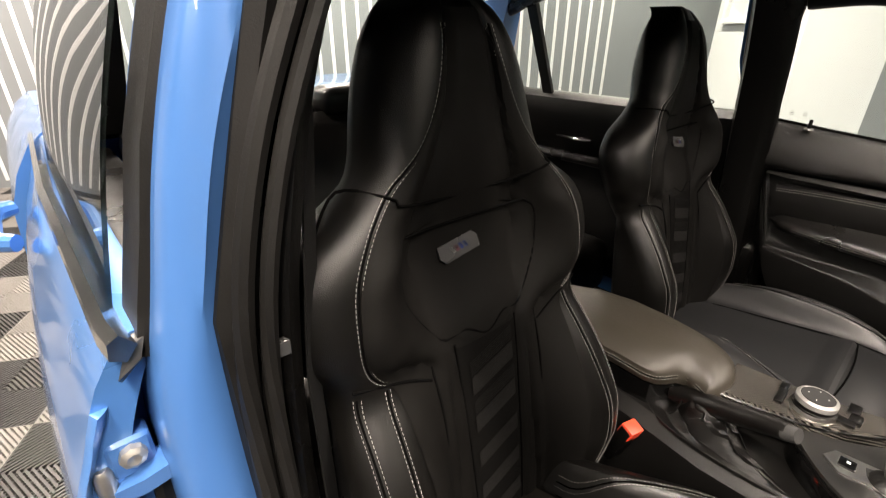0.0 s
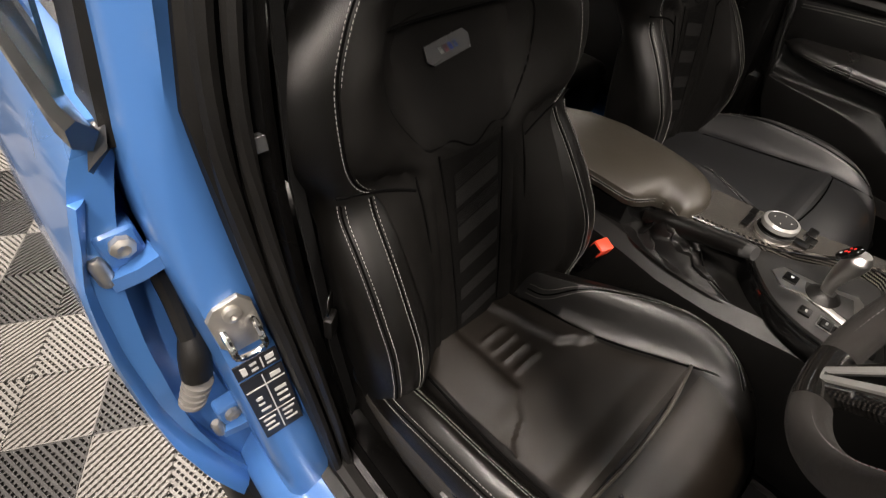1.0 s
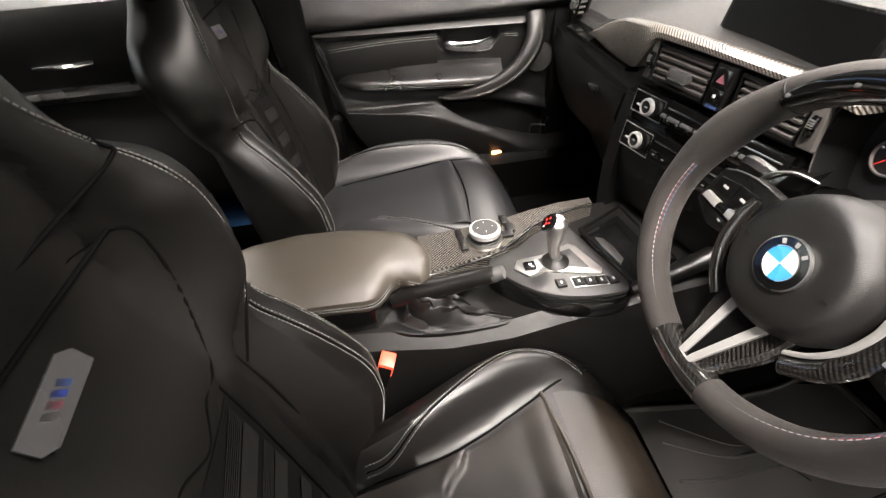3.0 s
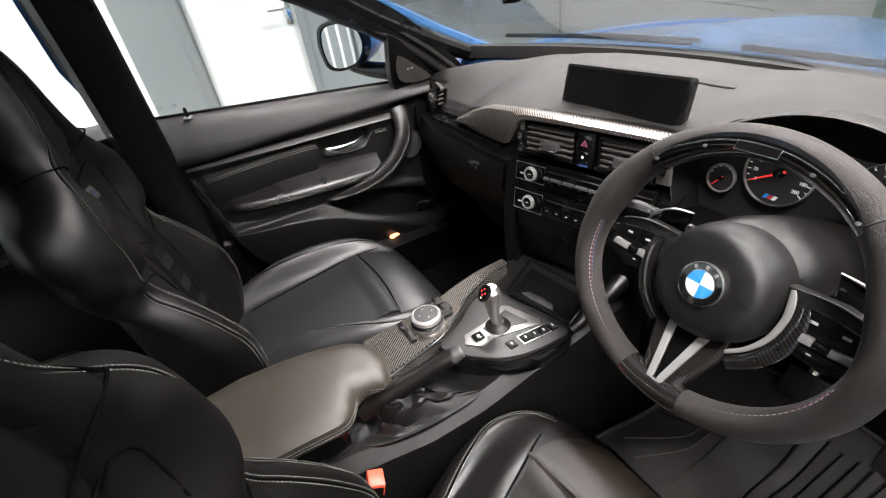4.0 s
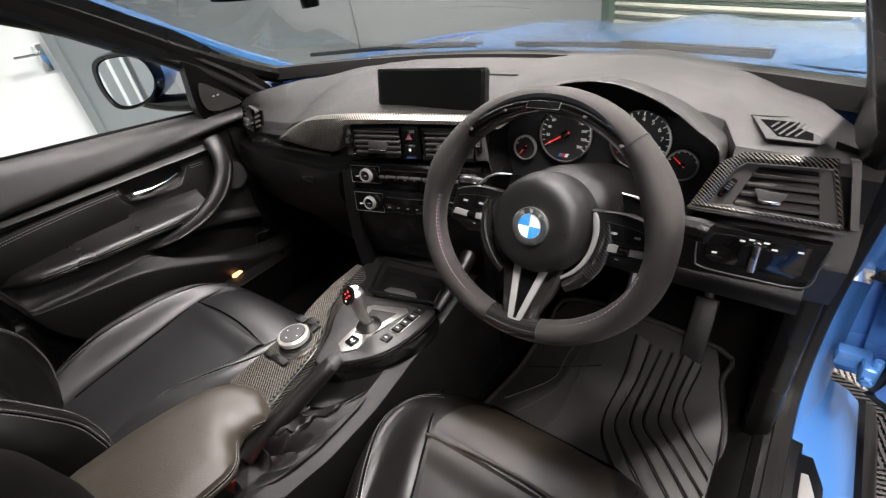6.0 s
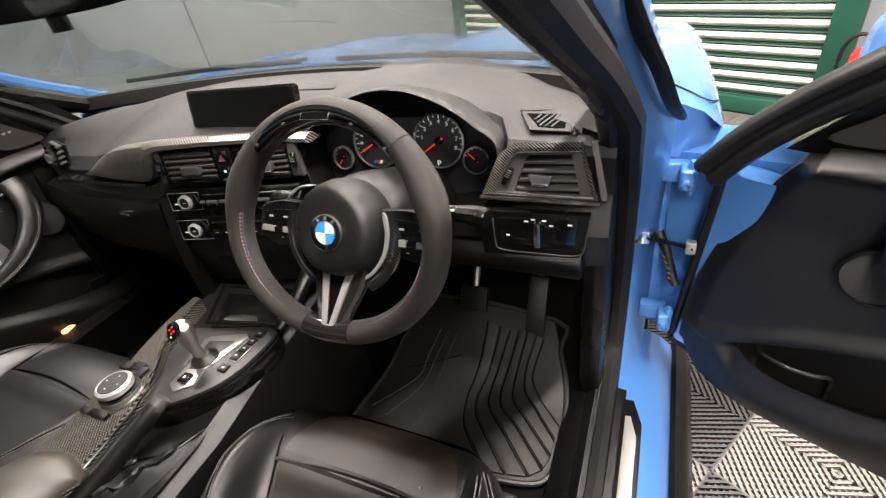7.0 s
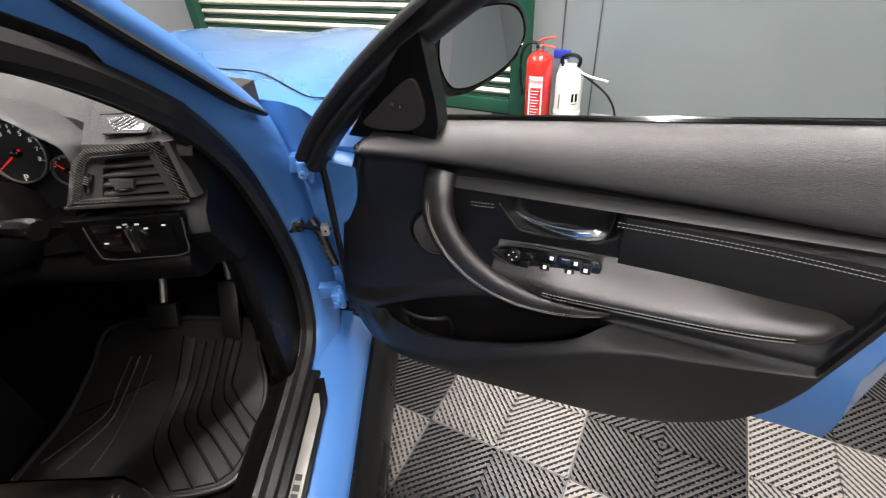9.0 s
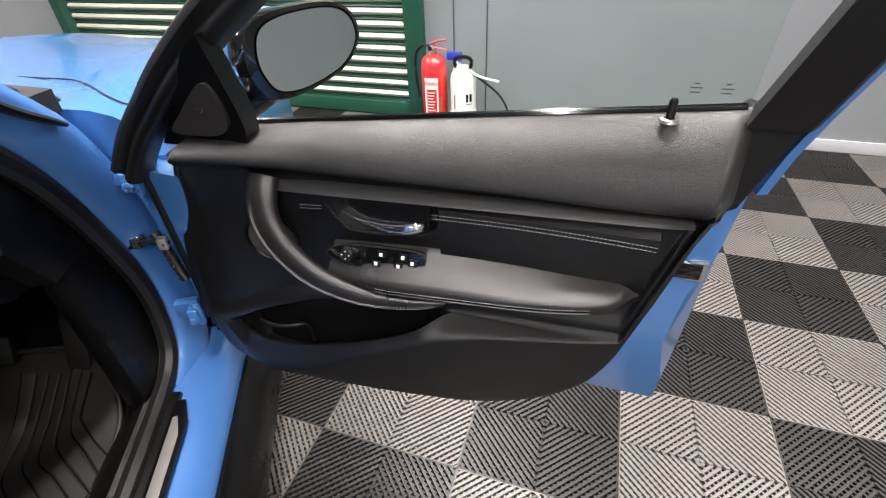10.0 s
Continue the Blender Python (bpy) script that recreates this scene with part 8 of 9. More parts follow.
    # broad pull handle sweeping down into the armrest
    gp = [(0.309, 0.050, 0.872), (0.308, 0.066, 0.848), (0.315, 0.080, 0.808), (0.342, 0.088, 0.765), (0.385, 0.091, 0.727), (0.437, 0.086, 0.700), (0.49, 0.075, 0.684), (0.54, 0.060, 0.675), (0.580, 0.046, 0.672)]
    gr = [0.0245, 0.0260, 0.0262, 0.0252, 0.0230, 0.0195, 0.0155, 0.0105, 0.004]
    inward = M.to_3x3() @ Vector((0, 1, 0))
    part("pull_handle", tube([V(*p) for p in gp], gr, 18, 8, flat=0.62, up=inward), DOOR_LEATHER, d, "stitched leather pull handle", 60)
    line, wide = spline(gp, 8), [q[0] for q in spline([(r, 0, 0) for r in gr], 8)]
    for off in (-0.0022, 0.0022):
        pts = []
        for i in range(2, 62):
            t = (line[i + 1] - line[i - 1]).normalized()
            side = Vector((t.z, 0, -t.x)).normalized()
            side = side if side.z < 0 or side.x < 0 and abs(side.z) < 0.5 else -side
            k = 0.36 + off / wide[i]
            p = line[i] + side * (wide[i] * k) + Vector((0, 1, 0)) * (wide[i] * 0.62 * math.sqrt(max(0, 1 - k * k)) + 0.0004)
            pts.append(V(*p))
        part("stitching", stitches(pts, 0.0007), THREAD, d, "pale grey stitching", 0)
    # door opener in its cup
    rimline = [(0.560, 0.851), (0.557, 0.820), (0.546, 0.796), (0.487, 0.785), (0.431, 0.784), (0.414, 0.798), (0.394, 0.824)]
    part("cup_rim", tube([V(u, 0.034, z) for u, z in rimline], 0.0022, 6, 5), DOOR_SKIN, d, "soft rim of the opener's cup")
    part("door_opener", tube([V(u, w, z) for u, w, z in ((0.424, 0.040, 0.8195), (0.455, 0.050, 0.8150), (0.490, 0.055, 0.8130), (0.522, 0.056, 0.8135), (0.545, 0.052, 0.8165), (0.554, 0.046, 0.8185))], [0.0018, 0.0034, 0.0058, 0.0085, 0.0085, 0.004], 12, flat=0.6, up=M.to_3x3() @ Vector((0, 1, 0.3))), CHROME, d, "bright door opener")
    # switches
    if driver:
        sm = M @ Matrix(((1, 0, 0, 0), (0, -0.35, 0.94, 0.052), (0, 0.94, 0.35, 0.742), (0, 0, 0, 1)))
        outl = [p.xy for p in spline([(x, y, 0) for x, y in ((0.392, 0.002), (0.405, 0.0165), (0.436, 0.0235), (0.492, 0.0265), (0.549, 0.0255), (0.553, 0.006), (0.540, -0.0135), (0.505, -0.0165), (0.447, -0.014))], 4, True)]
        sw_ = part("switch_panel", plate([tuple(p) for p in outl], 0.012, sm @ Matrix.Translation((0, 0, -0.006)), 0.002), PIANO, d, "gloss black window switch panel")
        part("panel_rim", tube([sm @ Vector((p.x, p.y, 0.005)) for p in outl], 0.0016, 6, 1, closed=True, smooth=False), DOOR_SKIN, sw_)
        part("mirror_knob", lathe([(0, 0), (0.011, 0), (0.0105, 0.006), (0.008, 0.008), (0, 0.0075)], sm @ Matrix.Translation((0.427, 0.0075, 0.005)), 20), PLASTIC, sw_, "round mirror adjuster")
        for x, y in ((0.4525, 0.0115), (0.446, -0.002), (0.4854, 0.0165), (0.4774, 0.001), (0.5208, 0.0165), (0.5137, 0.002), (0.5360, 0.0095)):
            part("window_switch", rbox((x - 0.0075, y - 0.0058, 0.005), (x + 0.0075, y + 0.0058, 0.0105), 0.002, m=sm), PLASTIC, sw_)
            if x > 0.47:
                part("switch_mark", rbox((x - 0.0026, y - 0.0028, 0.0104), (x + 0.0026, y + 0.0028, 0.0111), 0, m=sm), WHITE_PRINT, sw_)
        for a in range(0, 360, 90):
            part("switch_mark", rbox((0.4259 + 0.006 * math.cos(radians(a)), 0.0064 + 0.006 * math.sin(radians(a)), 0.0125), (0.4281 + 0.006 * math.cos(radians(a)), 0.0086 + 0.006 * math.sin(radians(a)), 0.0131), 0, m=sm), WHITE_PRINT, sw_)
    # speaker behind the pull handle
    pm = M @ Matrix(((0.985, 0, 0.17, 0.292), (-0.17, 0, 0.985, 0.0495), (0, 1, 0, 0.757), (0, 0, 0, 1)))
    part("speaker_grille", lathe([(0, 0.006), (0.030, 0.005), (0.040, 0.003), (0.0415, 0.0)], pm, 36), bpy.data.materials.get("fine_mesh"), d, "black speaker grille")
    part("speaker_ring", lathe([(0.040, 0.0), (0.046, 0.0), (0.0455, 0.005), (0.0425, 0.006), (0.0405, 0.003)], pm, 36, caps=False), PLASTIC, d)
    # ring of the cup holder in the bin
    part("cup_holder", tube([V(u, w, z) for u, w, z in ((0.188, 0.030, 0.538), (0.205, 0.048, 0.545), (0.240, 0.056, 0.548), (0.275, 0.050, 0.550), (0.292, 0.036, 0.545), (0.296, 0.026, 0.52), (0.296, 0.026, 0.49))], 0.0035, 8, 6), DOOR_LEATHER, d, "cup holder ring")
    # sail panel with the small speaker
    tri = [(0.150, 0.910), (0.262, 0.911), (0.305, 0.922), (0.316, 0.950), (0.319, 0.985), (0.318, 1.075), (0.285, 1.055)]
    part("sail_panel", loft([[V(u, 0.048 + (z - 0.92) * 0.30 + dw, z) for u, z in tri] for dw in (-0.02, 0.008, 0.010)]), PLASTIC, d, "black sail panel")
    part("tweeter_cover", loft([[V(u, 0.060 + (z - 0.92) * 0.30 + dw, z) for u, z in [tuple(p.xy) for p in spline([(x, y, 0) for x, y in ((0.194, 0.937), (0.226, 0.968), (0.258, 0.994), (0.285, 1.014), (0.299, 1.012), (0.302, 0.976), (0.292, 0.950), (0.260, 0.936))], 4, True)]] for dw in (-0.004, 0.003, 0.005)]), SIDE, d, "grey tweeter cover")
    for off in (-0.006, 0.006):
        part("tweeter_dot", lathe([(0, 0), (0.005, 0), (0.004, 0.003), (0, 0.0035)], M @ Matrix(((1, 0, 0, 0.262 + off), (0, 0, 1, 0.0795), (0, 1, 0, 0.978), (0, 0, 0, 1))), 12), SATIN, d, "silver dot")
    part("tweeter_line", tube([V(0.204, 0.0680, 0.9405), V(0.236, 0.0675, 0.9385), V(0.278, 0.0690, 0.9430)], 0.0010, 6, 4), SATIN, d)

    # window frame, leaning in with the cabin
    def lean(z):
        return 0.012 + 0.30 * max(0, z - 0.96)
    fr = [(0.045, 0.845), (0.10, 0.915), (0.19, 0.995), (0.33, 1.095), (0.50, 1.195), (0.66, 1.262), (0.78, 1.285), (0.90, 1.28)]
    line = spline([(u, 0, z) for u, z in fr], 6)
    rings = []
    for i, p in enumerate(line):
        t = line[min(i + 1, len(line) - 1)] - line[max(i - 1, 0)]
        t = Vector((t.x, t.z)).normalized()
        rings.append([V(p.x + 0.02 * (1 - ease(0.10, 0.45, p.x)) + t.y * k, lean(p.z) + 0.050 * (1 - ease(0.10, 0.50, p.x)) + w, p.z + 0.012 * (1 - ease(0.10, 0.45, p.x)) - t.x * k) for k, w in ((-0.026, -0.012), (-0.024, 0.010), (-0.018, 0.020), (-0.010, 0.021), (-0.004, 0.013), (0.001, 0.012), (0.006, 0.018), (0.014, 0.021), (0.021, 0.017), (0.026, 0.006), (0.026, -0.018), (-0.024, -0.024))])
    part("window_frame", loft(rings), RUBBER, d, "black window frame with a double seal", 60)
    rings = []
    for f in range(9):
        z = 0.985 + 0.30 * f / 8
        u = 0.918 + 0.26 * min(0.15, z - 0.985)
        rings.append([V(u - 0.006, lean(z) + 0.014, z), V(u + 0.050, lean(z) + 0.016, z), V(u + 0.060, lean(z) + 0.004, z), V(u + 0.060, lean(z) - 0.02, z), V(u, lean(z) - 0.02, z)])
    part("window_post", loft(rings), RUBBER, d, "black window post")
    rings = []
    for f in range(9):
        z = 0.90 + 0.385 * f / 8
        u = 0.975 + 0.26 * min(0.15, z - 0.985)
        rings.append([V(u, lean(z) + 0.002, z), V(u + 0.012, lean(z) - 0.002, z), V(u + 0.012, lean(z) - 0.03, z), V(u, lean(z) - 0.03, z)])
    part("post_skin", loft(rings), PAINT, d, "blue outer frame edge")
    corner = [[V(u, w, z) for u, z in ((0.895, 0.865), (0.935, 0.885), (0.968, 0.985), (0.925, 0.996), (0.912, 0.985))] for w in (-0.03, 0.020, 0.024)]
    part("card_corner", loft(corner), RUBBER, d, "black corner seal")
    glass_ = [[V(0.30, -0.004 + lean(0.96), 0.945), V(0.915, -0.004 + lean(0.96), 1.0), V(0.895, lean(1.27) - 0.004, 1.275), V(0.66, lean(1.255) - 0.004, 1.255), V(0.50, lean(1.185) - 0.004, 1.185), V(0.34, lean(1.085) - 0.004, 1.085)]]
    nrm = (M.to_3x3() @ Vector((0, 1, 0))) * 0.004
    glass_.append([p + nrm for p in glass_[0]])
    pane = part("window_pane", loft(glass_), PANE, d, "clear side window, wound up")
    pane.visible_shadow = False
    for u in (0.855, 0.884):
        for k, half in enumerate((0.0025, 0.006, 0.005)):
            part("glass_mark", rbox((u - half, lean(1.02) + 0.0005, 1.026 - 0.0045 * k), (u + half, lean(1.02) + 0.0011, 1.0272 - 0.0045 * k), 0, m=M), GREY_TRIM, pane)
    part("glass_seal", tube([V(0.29, 0.004, belt(0.29) + 0.001), V(0.6, 0.004, belt(0.6) + 0.001), V(0.915, 0.004, belt(0.915) + 0.001)], 0.005, 8, 3), PIANO, d, "gloss black glass seal")
    pn = part("lock_pin", lathe([(0, 0), (0.0045, 0), (0.0045, 0.022), (0.003, 0.025), (0, 0.025)], M @ Matrix.Translation((0.838, 0.030, belt(0.838) - 0.003)), 12), PLASTIC, d, "black lock pin")
    part("pin_collar", lathe([(0.005, 0), (0.011, 0), (0.010, 0.003), (0.006, 0.004)], M @ Matrix.Translation((0.838, 0.030, belt(0.838) - 0.003)), 16, caps=False), SATIN, pn)
    return d


U, N = Vector((0.893, -0.450, 0)), Vector((-0.450, -0.893, 0))
DM = Matrix(((U.x, N.x, 0, 0.83), (U.y, N.y, 0, 0.27), (0, 0, 1, 0), (0, 0, 0, 1)))
door_r = make_door(DM, "front_door", "open blue driver's door with a black stitched inner card", True)
PM = Matrix(((0, 1, 0, -0.675), (-1, 0, 0, 0.26), (0, 0, 1, 0), (0, 0, 0, 1)))
door_l = make_door(PM, "front_door", "shut blue passenger door with a black inner card", False)


part("closing_trim", plate([(0.60, 0.36), (0.96, 0.36), (0.96, 0.92), (0.905, 0.88), (0.87, 0.70), (0.845, 0.60), (0.785, 0.51), (0.70, 0.45), (0.60, 0.43)], 0.012, PM @ Matrix(((1, 0, 0, 0), (0, 0, 1, 0.010), (0, 1, 0, 0), (0, 0, 0, 1)))), PLASTIC, door_l, "black closing trim beside the card")
part("courtesy_lamp", rbox((-0.012, -0.020, -0.006), (0.012, 0.020, 0.006), 0.003, m=frame_at((-0.598, -0.151, 0.492), (0.9, 0.3, 0.2), (-0.3, 0.9, 0))), glow("amber_lamp", (1.0, 0.42, 0.16), 2.5), door_l, "small amber courtesy lamp, lit")


# latch and seals at the driver's door's ends
def D(u, w, z):
    return DM @ Vector((u, w, z))


lt = part("door_latch", rbox((0.912, -0.03, 0.757), (0.938, 0.006, 0.790), 0.004, m=DM), ZINC, door_r, "bright steel latch")
part("latch_slot", rbox((0.895, -0.026, 0.762), (0.931, 0.009, 0.787), 0.003, m=DM), PIANO, lt)
part("door_seal", tube([D(u, w, z) for u, w, z in ((0.10, -0.004, 0.455), (0.2, -0.02, 0.44), (0.5, -0.03, 0.45), (0.72, -0.03, 0.475), (0.80, -0.035, 0.50))], 0.009, 8, 6), RUBBER, door_r, "black door seal")


# door mirrors
def make_mirror(c, across, upv, foot, label, sx=1.0, sy=1.0):
    """c: middle of the glass; across: along the glass, outwards; the glass faces across x up."""
    m = thing("door_mirror", c, label, "car mirror", "door mirrors")
    A, B = Vector(across).normalized(), Vector(upv).normalized()
    n = A.cross(B).normalized()
    B = n.cross(A).normalized()
    F = Matrix(((A.x, B.x, n.x, c[0]), (A.y, B.y, n.y, c[1]), (A.z, B.z, n.z, c[2]), (0, 0, 0, 1)))
    outl = [(-0.078, -0.030), (-0.062, -0.056), (-0.02, -0.062), (0.045, -0.045), (0.080, -0.012), (0.086, 0.022), (0.070, 0.052), (0.03, 0.064), (-0.035, 0.062), (-0.070, 0.045), (-0.082, 0.005)]
    line = [p.xy for p in spline([(x * sx, y * sy, 0) for x, y in outl], 4, True)]
    rings = [[F @ Vector((p.x * k - 0.05 * (k - 1), p.y * k, z)) for p in line] for k, z in ((1.0, -0.002), (1.03, 0.006), (1.14, 0.004), (1.20, -0.012), (1.18, -0.045), (0.98, -0.085), (0.58, -0.11), (0.1, -0.118))]
    part("housing", loft(rings, True, True), PIANO, m, "gloss black mirror housing")
    rings = [[F @ Vector((p.x * k - 0.05 * (k - 1), p.y * k, z)) for p in line] for k, z in ((1.205, -0.03), (1.19, -0.047), (1.0, -0.088), (0.6, -0.114), (0.1, -0.122))]
    part("cap", loft(rings, True, True), PAINT, m, "blue mirror cap")
    part("glass", loft([[F @ Vector((p.x * 0.985, p.y * 0.985, z)) for p in line] for z in (0.001, 0.0035)], True, True), MIRROR, m, "mirror glass")
    part("foot", tube([F @ Vector((-0.06, -0.045, -0.05)), (Vector(foot) + F @ Vector((-0.09, -0.07, -0.05))) / 2, Vector(foot)], [0.028, 0.024, 0.03], 12), PIANO, m, "black mirror foot")
    return m


gA = D(0.333, -0.25, 0.995) - D(0.232, -0.11, 0.995)
make_mirror(tuple(D(0.282, -0.18, 0.995)), Matrix.Rotation(radians(14), 3, "Z") @ gA, (-0.08, 0.09, 1.0), tuple(D(0.20, -0.03, 0.93)), "black and blue door mirror", 1.25, 0.92)
make_mirror((-0.845, -0.10, 1.03), (0.95, 0.50, 0.0), (0, 0, 1.0), (-0.70, 0.02, 0.95), "black and blue door mirror on the passenger side")

# inside mirror
e = thing("inside_mirror", (0.065, -0.16, 1.24), "black frameless inside rear-view mirror", "car mirror")
part("mirror_body", loft([[(0.065 + 0.16 * s, -0.165 + 0.02 * s + dy, 1.225 + z * (1 - 0.15 * abs(s) ** 3)) for dy, z in ((0.0, -0.032), (0.03, -0.026), (0.03, 0.03), (0.0, 0.034), (-0.006, 0.0))] for s in [-1 + k / 6 for k in range(13)]]), PIANO, e)
part("sensor", lathe([(0, 0), (0.012, 0), (0.012, 0.018), (0, 0.02)], Matrix.Translation((0.09, -0.15, 1.176)), 14), PLASTIC, e)
part("mirror_stem", tube([(0.06, -0.135, 1.24), (0.05, -0.13, 1.28), (0.05, -0.14, 1.33)], 0.014), PLASTIC, e)
# passenger rear door card and its pull
pr = thing("rear_door", (-0.7, -1.2, 0.4), "shut rear passenger door with a black inner card", "car door")
part("rear_card", loft([[(x, y, z) for x, z in ((-0.72, 0.40), (-0.62, 0.42), (-0.60, 0.60), (-0.625, 0.66), (-0.64, 0.80), (-0.63, 0.86), (-0.61, 0.93), (-0.625, 0.99), (-0.66, 1.005), (-0.75, 1.0))] for y in (-0.74, -1.0, -1.3, -1.6)]), SOFT, pr, "black inner door card")
part("rear_skin", loft([[(x, y, z) for x, z in ((-0.70, 0.98), (-0.76, 0.96), (-0.80, 0.85), (-0.82, 0.6), (-0.79, 0.35), (-0.70, 0.35))] for y in (-0.70, -1.2, -1.75)]), PAINT, pr)
part("pull_lever", tube([(-0.605, -1.16, 0.868), (-0.60, -1.22, 0.865), (-0.605, -1.30, 0.866)], [0.004, 0.007, 0.004], 8), CHROME, pr, "chrome door opener")
part("card_ledge", tube([(-0.60, -0.78, 0.80), (-0.592, -1.1, 0.80), (-0.60, -1.5, 0.80)], 0.018, 8), PLASTIC, pr)
part("window_divider", loft([[(-0.66, -1.37, 1.0), (-0.645, -1.37, 1.0), (-0.645, -1.41, 1.0), (-0.66, -1.41, 1.0)], [(-0.60, -1.44, 1.33), (-0.58, -1.44, 1.33), (-0.58, -1.48, 1.33), (-0.60, -1.48, 1.33)]]), RUBBER, pr)
part("window_pane", loft([[(-0.675, -0.74, 0.99), (-0.675, -1.6, 0.99), (-0.679, -1.6, 0.99), (-0.679, -0.74, 0.99)], [(-0.61, -0.76, 1.32), (-0.61, -1.5, 1.32), (-0.614, -1.5, 1.32), (-0.614, -0.76, 1.32)]]), PANE, pr, "rear side window").visible_shadow = False

# ---- things by the garage wall ----
RED_PAINT = surf("red_enamel", (0.62, 0.025, 0.018), 0.28, grain=60, bump=0.02, vary=0.06, coat=0.6)
ext = thing("fire_extinguisher", room(0.335, 2.96, 0), "red water fire extinguisher standing against the wall", "fire extinguisher")
EX = ROOM @ Matrix.Translation((0.335, 2.96, 0))
part("cylinder", lathe([(0.07, 0.0), (0.078, 0.012), (0.082, 0.02), (0.082, 0.40), (0.078, 0.43), (0.064, 0.455), (0.04, 0.47), (0.024, 0.475), (0.024, 0.485), (0, 0.485)], EX, 36), RED_PAINT, ext, "red enamelled cylinder")
part("valve", lathe([(0.018, 0.48), (0.022, 0.485), (0.022, 0.505), (0.014, 0.51), (0.014, 0.53), (0, 0.53)], EX, 16), ZINC, ext, "brass and steel valve")
part("carry_handle", tube([EX @ Vector(p) for p in ((-0.01, 0.0, 0.51), (0.03, -0.01, 0.512), (0.10, -0.03, 0.505))], [0.012, 0.010, 0.008], 8, flat=0.6), RED_PLASTIC, ext, "red carrying handle")
part("squeeze_lever", tube([EX @ Vector(p) for p in ((-0.015, 0.0, 0.53), (0.03, -0.01, 0.55), (0.10, -0.03, 0.565))], [0.011, 0.010, 0.008], 8, flat=0.6), RED_PLASTIC, ext, "red squeeze lever")
part("gauge", lathe([(0, 0), (0.013, 0), (0.013, 0.006), (0, 0.007)], EX @ Matrix.Translation((-0.01, -0.022, 0.508)) @ pose(0, 0, 0, 90, 0, 0), 16), CHROME, ext)
part("hose", tube([EX @ Vector(p) for p in ((-0.02, 0, 0.52), (-0.07, -0.01, 0.52), (-0.115, -0.01, 0.46), (-0.118, -0.01, 0.32), (-0.10, -0.01, 0.2))], 0.009, 8), RUBBER, ext, "black hose")


def wrap(m, r, a0, a1, z0, z1, bm=None):
    """A thin label on a cylinder."""
    n = 10
    return loft([[m @ Vector((r * math.cos(radians(a0 + (a1 - a0) * k / n)), r * math.sin(radians(a0 + (a1 - a0) * k / n)), z)) for z in (z0, z1)] for k in range(n + 1)], False, False, bm)


lb = part("label", wrap(EX, 0.0832, -118, -55, 0.08, 0.345), WHITE_PRINT, ext, "white and red instruction label")
part("label_field", wrap(EX, 0.0838, -108, -62, 0.085, 0.275), RED_PAINT, lb)
for k in range(9):
    part("label_line", wrap(EX, 0.0842, -105, -78 + 9 * ((k * 7) % 3) / 2, 0.10 + 0.019 * k, 0.106 + 0.019 * k), WHITE_PRINT, lb)
lettering("label_word", "Water", 0.036, EX @ pose(0, 0, 0, 0, 0, -85 + 90) @ Matrix.Translation((0, -0.0845, 0.315)) @ pose(0, 0, 0, 90, 0, 0), RED_PRINT, lb)

WHITE_PLASTIC = surf("white_translucent_plastic", (0.72, 0.72, 0.68), 0.38, grain=60, bump=0.03, vary=0.05)
spr = thing("pump_sprayer", room(0.53, 2.96, 0), "white plastic pump sprayer with black handle and lance", "sprayer")
SX = ROOM @ Matrix.Translation((0.53, 2.96, 0))
part("tank", lathe([(0.070, 0.0), (0.080, 0.01), (0.082, 0.03), (0.082, 0.115), (0.086, 0.12), (0.086, 0.135), (0.082, 0.14), (0.082, 0.33), (0.076, 0.362), (0.055, 0.385), (0.04, 0.39), (0.04, 0.41), (0, 0.41)], SX, 36), WHITE_PLASTIC, spr, "white plastic tank")
part("pump_handle", tube([SX @ Vector(p) for p in ((-0.045, 0, 0.40), (-0.055, 0, 0.435), (-0.03, 0, 0.46), (0.03, 0, 0.46), (0.055, 0, 0.435), (0.045, 0, 0.40))], 0.012, 10), PLASTIC, spr, "black pump handle")
for k in range(2):
    part("brand_bar", wrap(SX, 0.0832, -62 + 16 * k, -52 + 18 * k, 0.205, 0.255), PLASTIC, spr)
part("brand_rule", wrap(SX, 0.0832, -60, -34, 0.190, 0.194), PLASTIC, spr)
part("brand_rule", wrap(SX, 0.0832, -118, -112, 0.16, 0.25), GREY_TRIM, spr)
part("lance", tube([SX @ Vector(p) for p in ((0.06, -0.02, 0.375), (0.14, -0.04, 0.355), (0.24, -0.05, 0.34))], 0.008, 8), WHITE_PLASTIC, spr, "white lance grip")
part("hose", tube([SX @ Vector(p) for p in ((0.05, -0.02, 0.38), (0.13, -0.03, 0.335), (0.24, -0.04, 0.26), (0.30, -0.04, 0.16), (0.30, -0.04, 0.05), (0.26, -0.04, 0.01))], 0.007, 8), RUBBER, spr, "black hose")
e = thing("spray_trigger", room(0.47, 3.03, 0), "blue spray trigger bottle behind the sprayer", "spray bottle")
part("bottle", lathe([(0.03, 0), (0.035, 0.02), (0.035, 0.36), (0.014, 0.42), (0, 0.42)], ROOM @ Matrix.Translation((0.47, 3.04, 0)), 16), WHITE_PLASTIC, e)
part("trigger", room_box((0.40, 3.02, 0.42), (0.50, 3.06, 0.47), 0.01), surf("blue_plastic", (0.02, 0.03, 0.35), 0.4, bump=0.0), e, "blue trigger head")
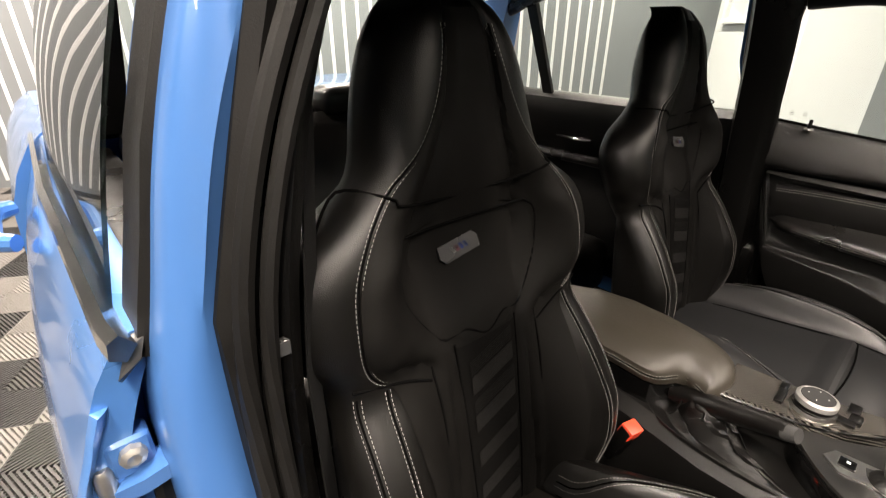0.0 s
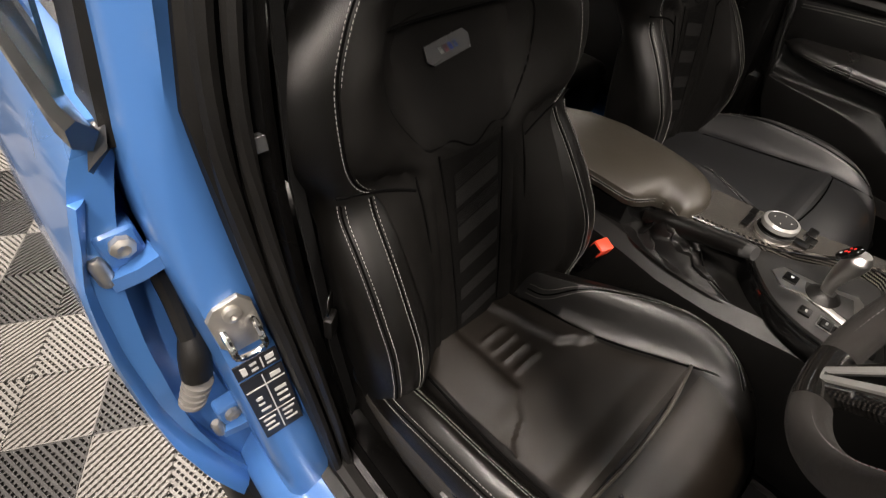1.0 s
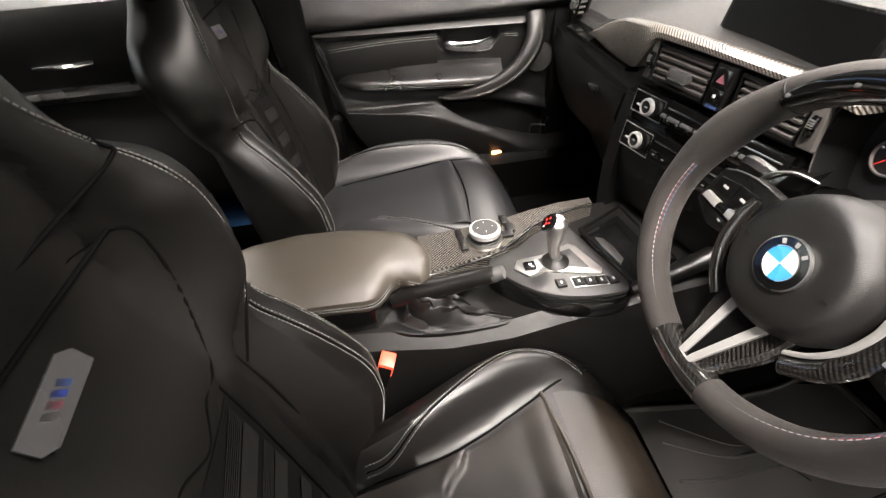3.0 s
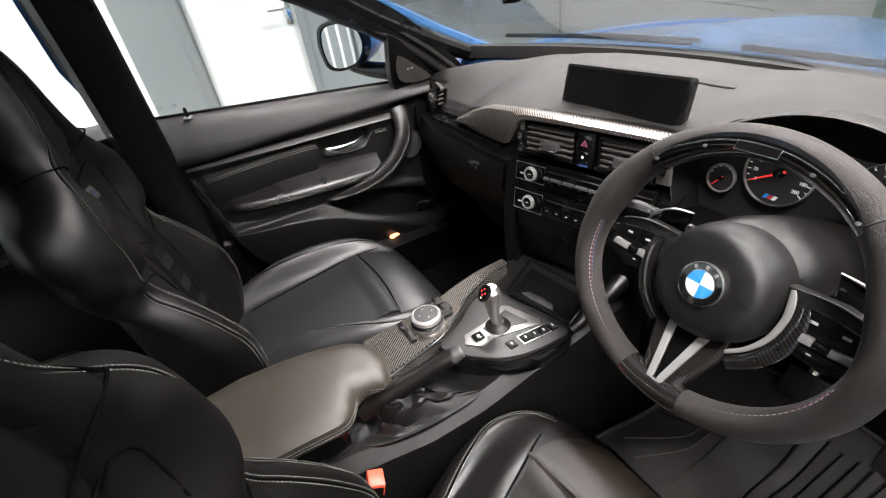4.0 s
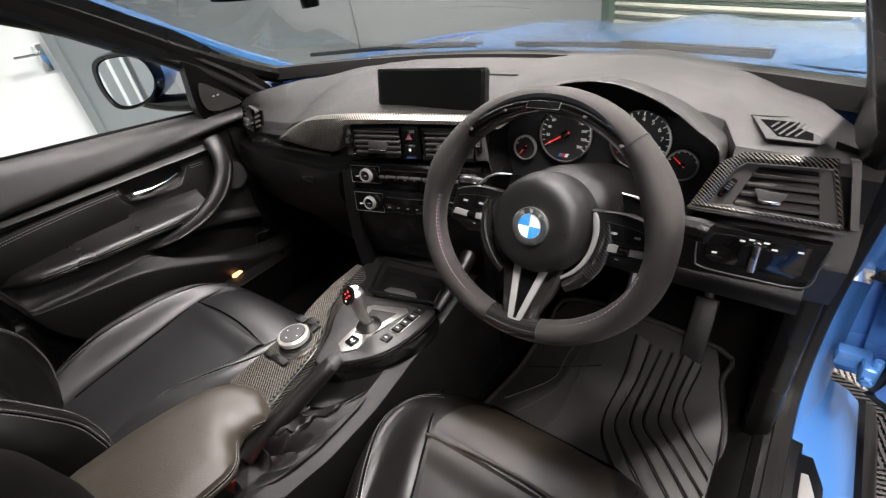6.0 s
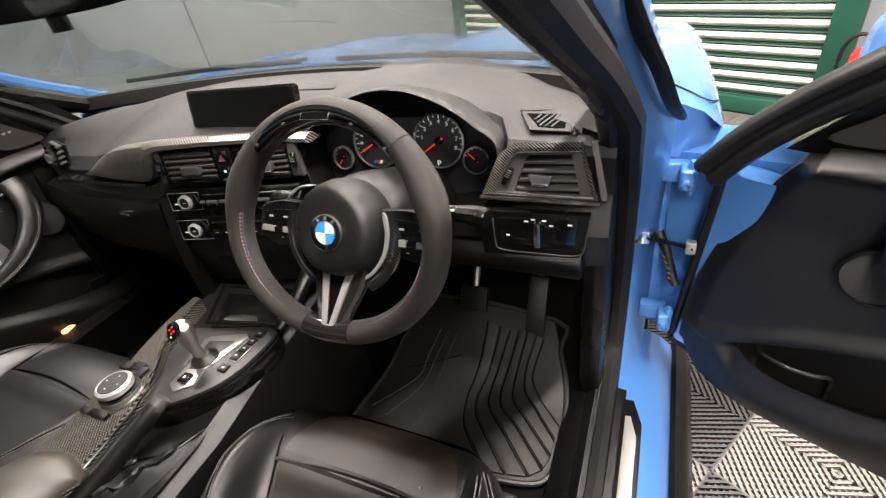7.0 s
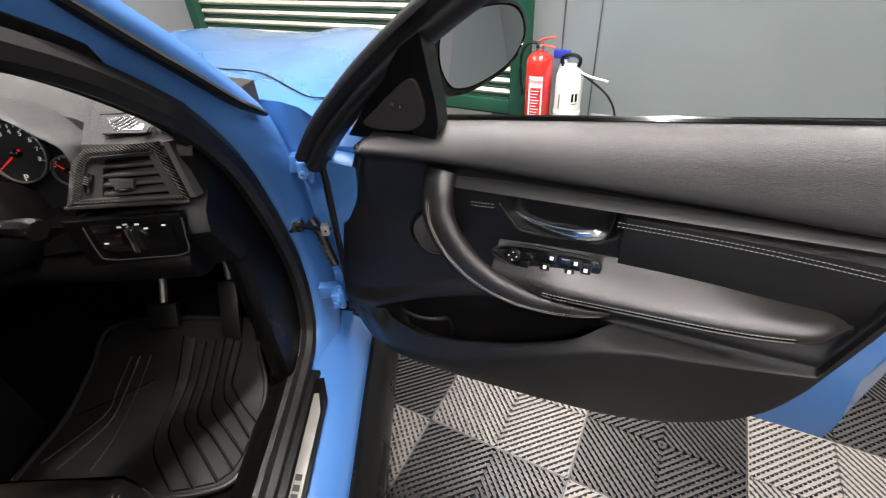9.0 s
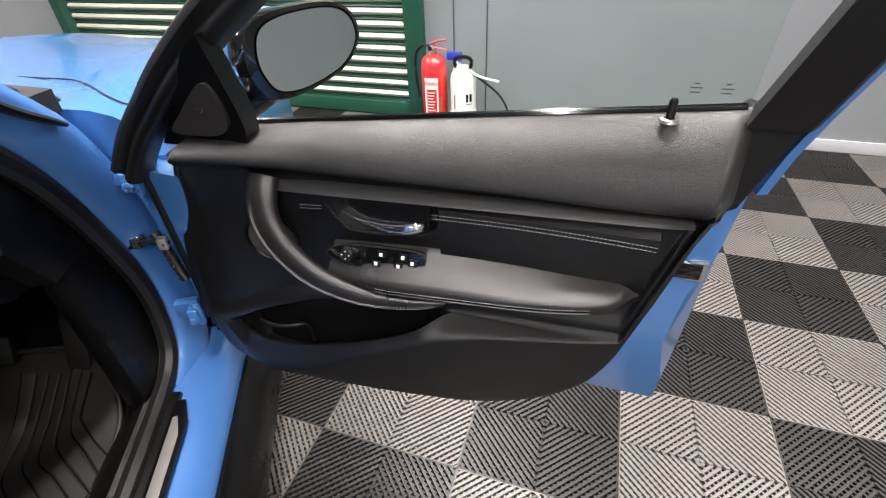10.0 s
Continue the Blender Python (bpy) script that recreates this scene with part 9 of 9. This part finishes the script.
for x in (0.425, 0.64):
    solo("wall_joint", room_box((x - 0.004, FRONT - 0.006, 0), (x + 0.004, FRONT + 0.002, TOP)), surf("dark_joint", (0.05, 0.05, 0.055), 0.6, bump=0.0) if "dark_joint" not in bpy.data.materials else bpy.data.materials["dark_joint"], "dark vertical panel joint", "joint", "structure")
solo("wall_joint", room_box((LEFT - 0.002, 0.70, 0), (LEFT + 0.005, 0.712, TOP)), bpy.data.materials["dark_joint"], "dark vertical panel joint", "joint", "structure")
solo("baseboard", room_box((0.66, FRONT - 0.015, 0), (RIGHT, FRONT, 0.07), 0.004), surf("pale_skirting", (0.40, 0.41, 0.42), 0.5), "pale grey skirting board", "skirting", "structure")
e = thing("notice_board", room(LEFT, -0.58, 1.3), "white safety notice with red and green blocks", "sign")
part("board", room_box((LEFT, -0.90, 1.225), (LEFT + 0.008, -0.30, 1.75), 0.002), WHITE_PRINT, e)
part("red_block", room_box((LEFT + 0.004, -0.74, 1.25), (LEFT + 0.010, -0.66, 1.45)), RED_PRINT, e)
part("green_block", room_box((LEFT + 0.004, -0.64, 1.25), (LEFT + 0.010, -0.46, 1.45)), surf("green_print", (0.03, 0.35, 0.12), 0.5, bump=0.0), e)
# small lamp in the passenger door's foot and the carpet strip it lights
e = thing("courtesy_lamp", (-0.57, -0.12, 0.47), "small amber courtesy lamp low in the passenger door", "lamp")
part("lens", rbox((-0.60, -0.15, 0.462), (-0.575, -0.09, 0.478), 0.004), glow("amber_lens", (1.0, 0.55, 0.25), 3.0), e, "amber lens")

# ---- floor tiles: ribs in nested diamonds over cross bars ----
def tile_mesh(name, mat):
    bm = bmesh.new()
    step, half, hw = 0.0195, 0.1985, 0.0037

    def bar(a, b, top, low, w):
        d = (Vector(b) - Vector(a)).normalized() * w
        s = Vector((-d.y, d.x, 0))
        vs = [bm.verts.new((*(Vector(p) + o).xy, z)) for p in (a, b) for o, z in ((s, low), (s, top), (-s, top), (-s, low))]
        for i in range(3):
            bm.faces.new((vs[i], vs[i + 1], vs[i + 5], vs[i + 4]))
    for sx in (1, -1):
        for sy in (1, -1):
            c = step * 0.5
            while c < 2 * half:
                lo, hi = max(0, c - half), min(half, c)
                if hi - lo > 0.006:
                    bar((sx * lo, sy * (c - lo), 0), (sx * hi, sy * (c - hi), 0), 0.0, -0.012, hw)
                c += step
            c = -half + step * 0.75
            while c < half:
                lo, hi = max(0, c), min(half, half + c)
                if hi - lo > 0.01:
                    bar((sx * lo, sy * (lo - c), 0), (sx * hi, sy * (hi - c), 0), -0.0045, -0.012, 0.0022)
                c += step * 1.05
    for a, b in (((-half, -half, 0), (half, -half, 0)), ((half, -half, 0), (half, half, 0)), ((half, half, 0), (-half, half, 0)), ((-half, half, 0), (-half, -half, 0))):
        bar(a, b, -0.0006, -0.012, 0.0025)
    me = bpy.data.meshes.new(name)
    bm.to_mesh(me)
    bm.free()
    me.materials.append(mat)
    return me


tile_floor = thing("floor", room(1.0, -0.5, 0), "interlocking ribbed plastic tiles in pale and charcoal grey", "floor")
tile_floor["kind"] = "structure"
light_tile, dark_tile = tile_mesh("floor_tile", TILE_LIGHT), tile_mesh("floor_tile", TILE_DARK)
far_light, far_dark = [], []
for i in range(-12, 10):
    for j in range(-14, 6):
        x, y = 1.564 + 0.4 * i + 0.2, 1.098 + 0.4 * j + 0.2
        if not (LEFT - 0.1 < x < RIGHT + 0.1 and BACK - 0.1 < y < FRONT + 0.1):
            continue
        p = ROOM @ Vector((x, y, 0))
        pale = (i + j) % 2 != 0
        under = -0.6 < p.x < 0.6 and -2.6 < p.y < 1.9
        if under or x < -1.6:
            (far_light if pale else far_dark).append((x, y))
            continue
        ob = new("floor_tile", light_tile if pale else dark_tile)
        ob.parent = tile_floor
        ob.matrix_parent_inverse = Matrix.Translation(-Vector(tile_floor.location))
        ob.matrix_basis = ROOM @ Matrix.Translation((x, y, 0))
for rest, mat in ((far_light, TILE_LIGHT), (far_dark, TILE_DARK)):
    bm = bmesh.new()
    for x, y in rest:
        join(bm, room_box((x - 0.198, y - 0.198, -0.012), (x + 0.198, y + 0.198, -0.001)))
    ob = part("tile_field", bm, mat, tile_floor, smooth=0)
    ob["kind"] = "stuff"
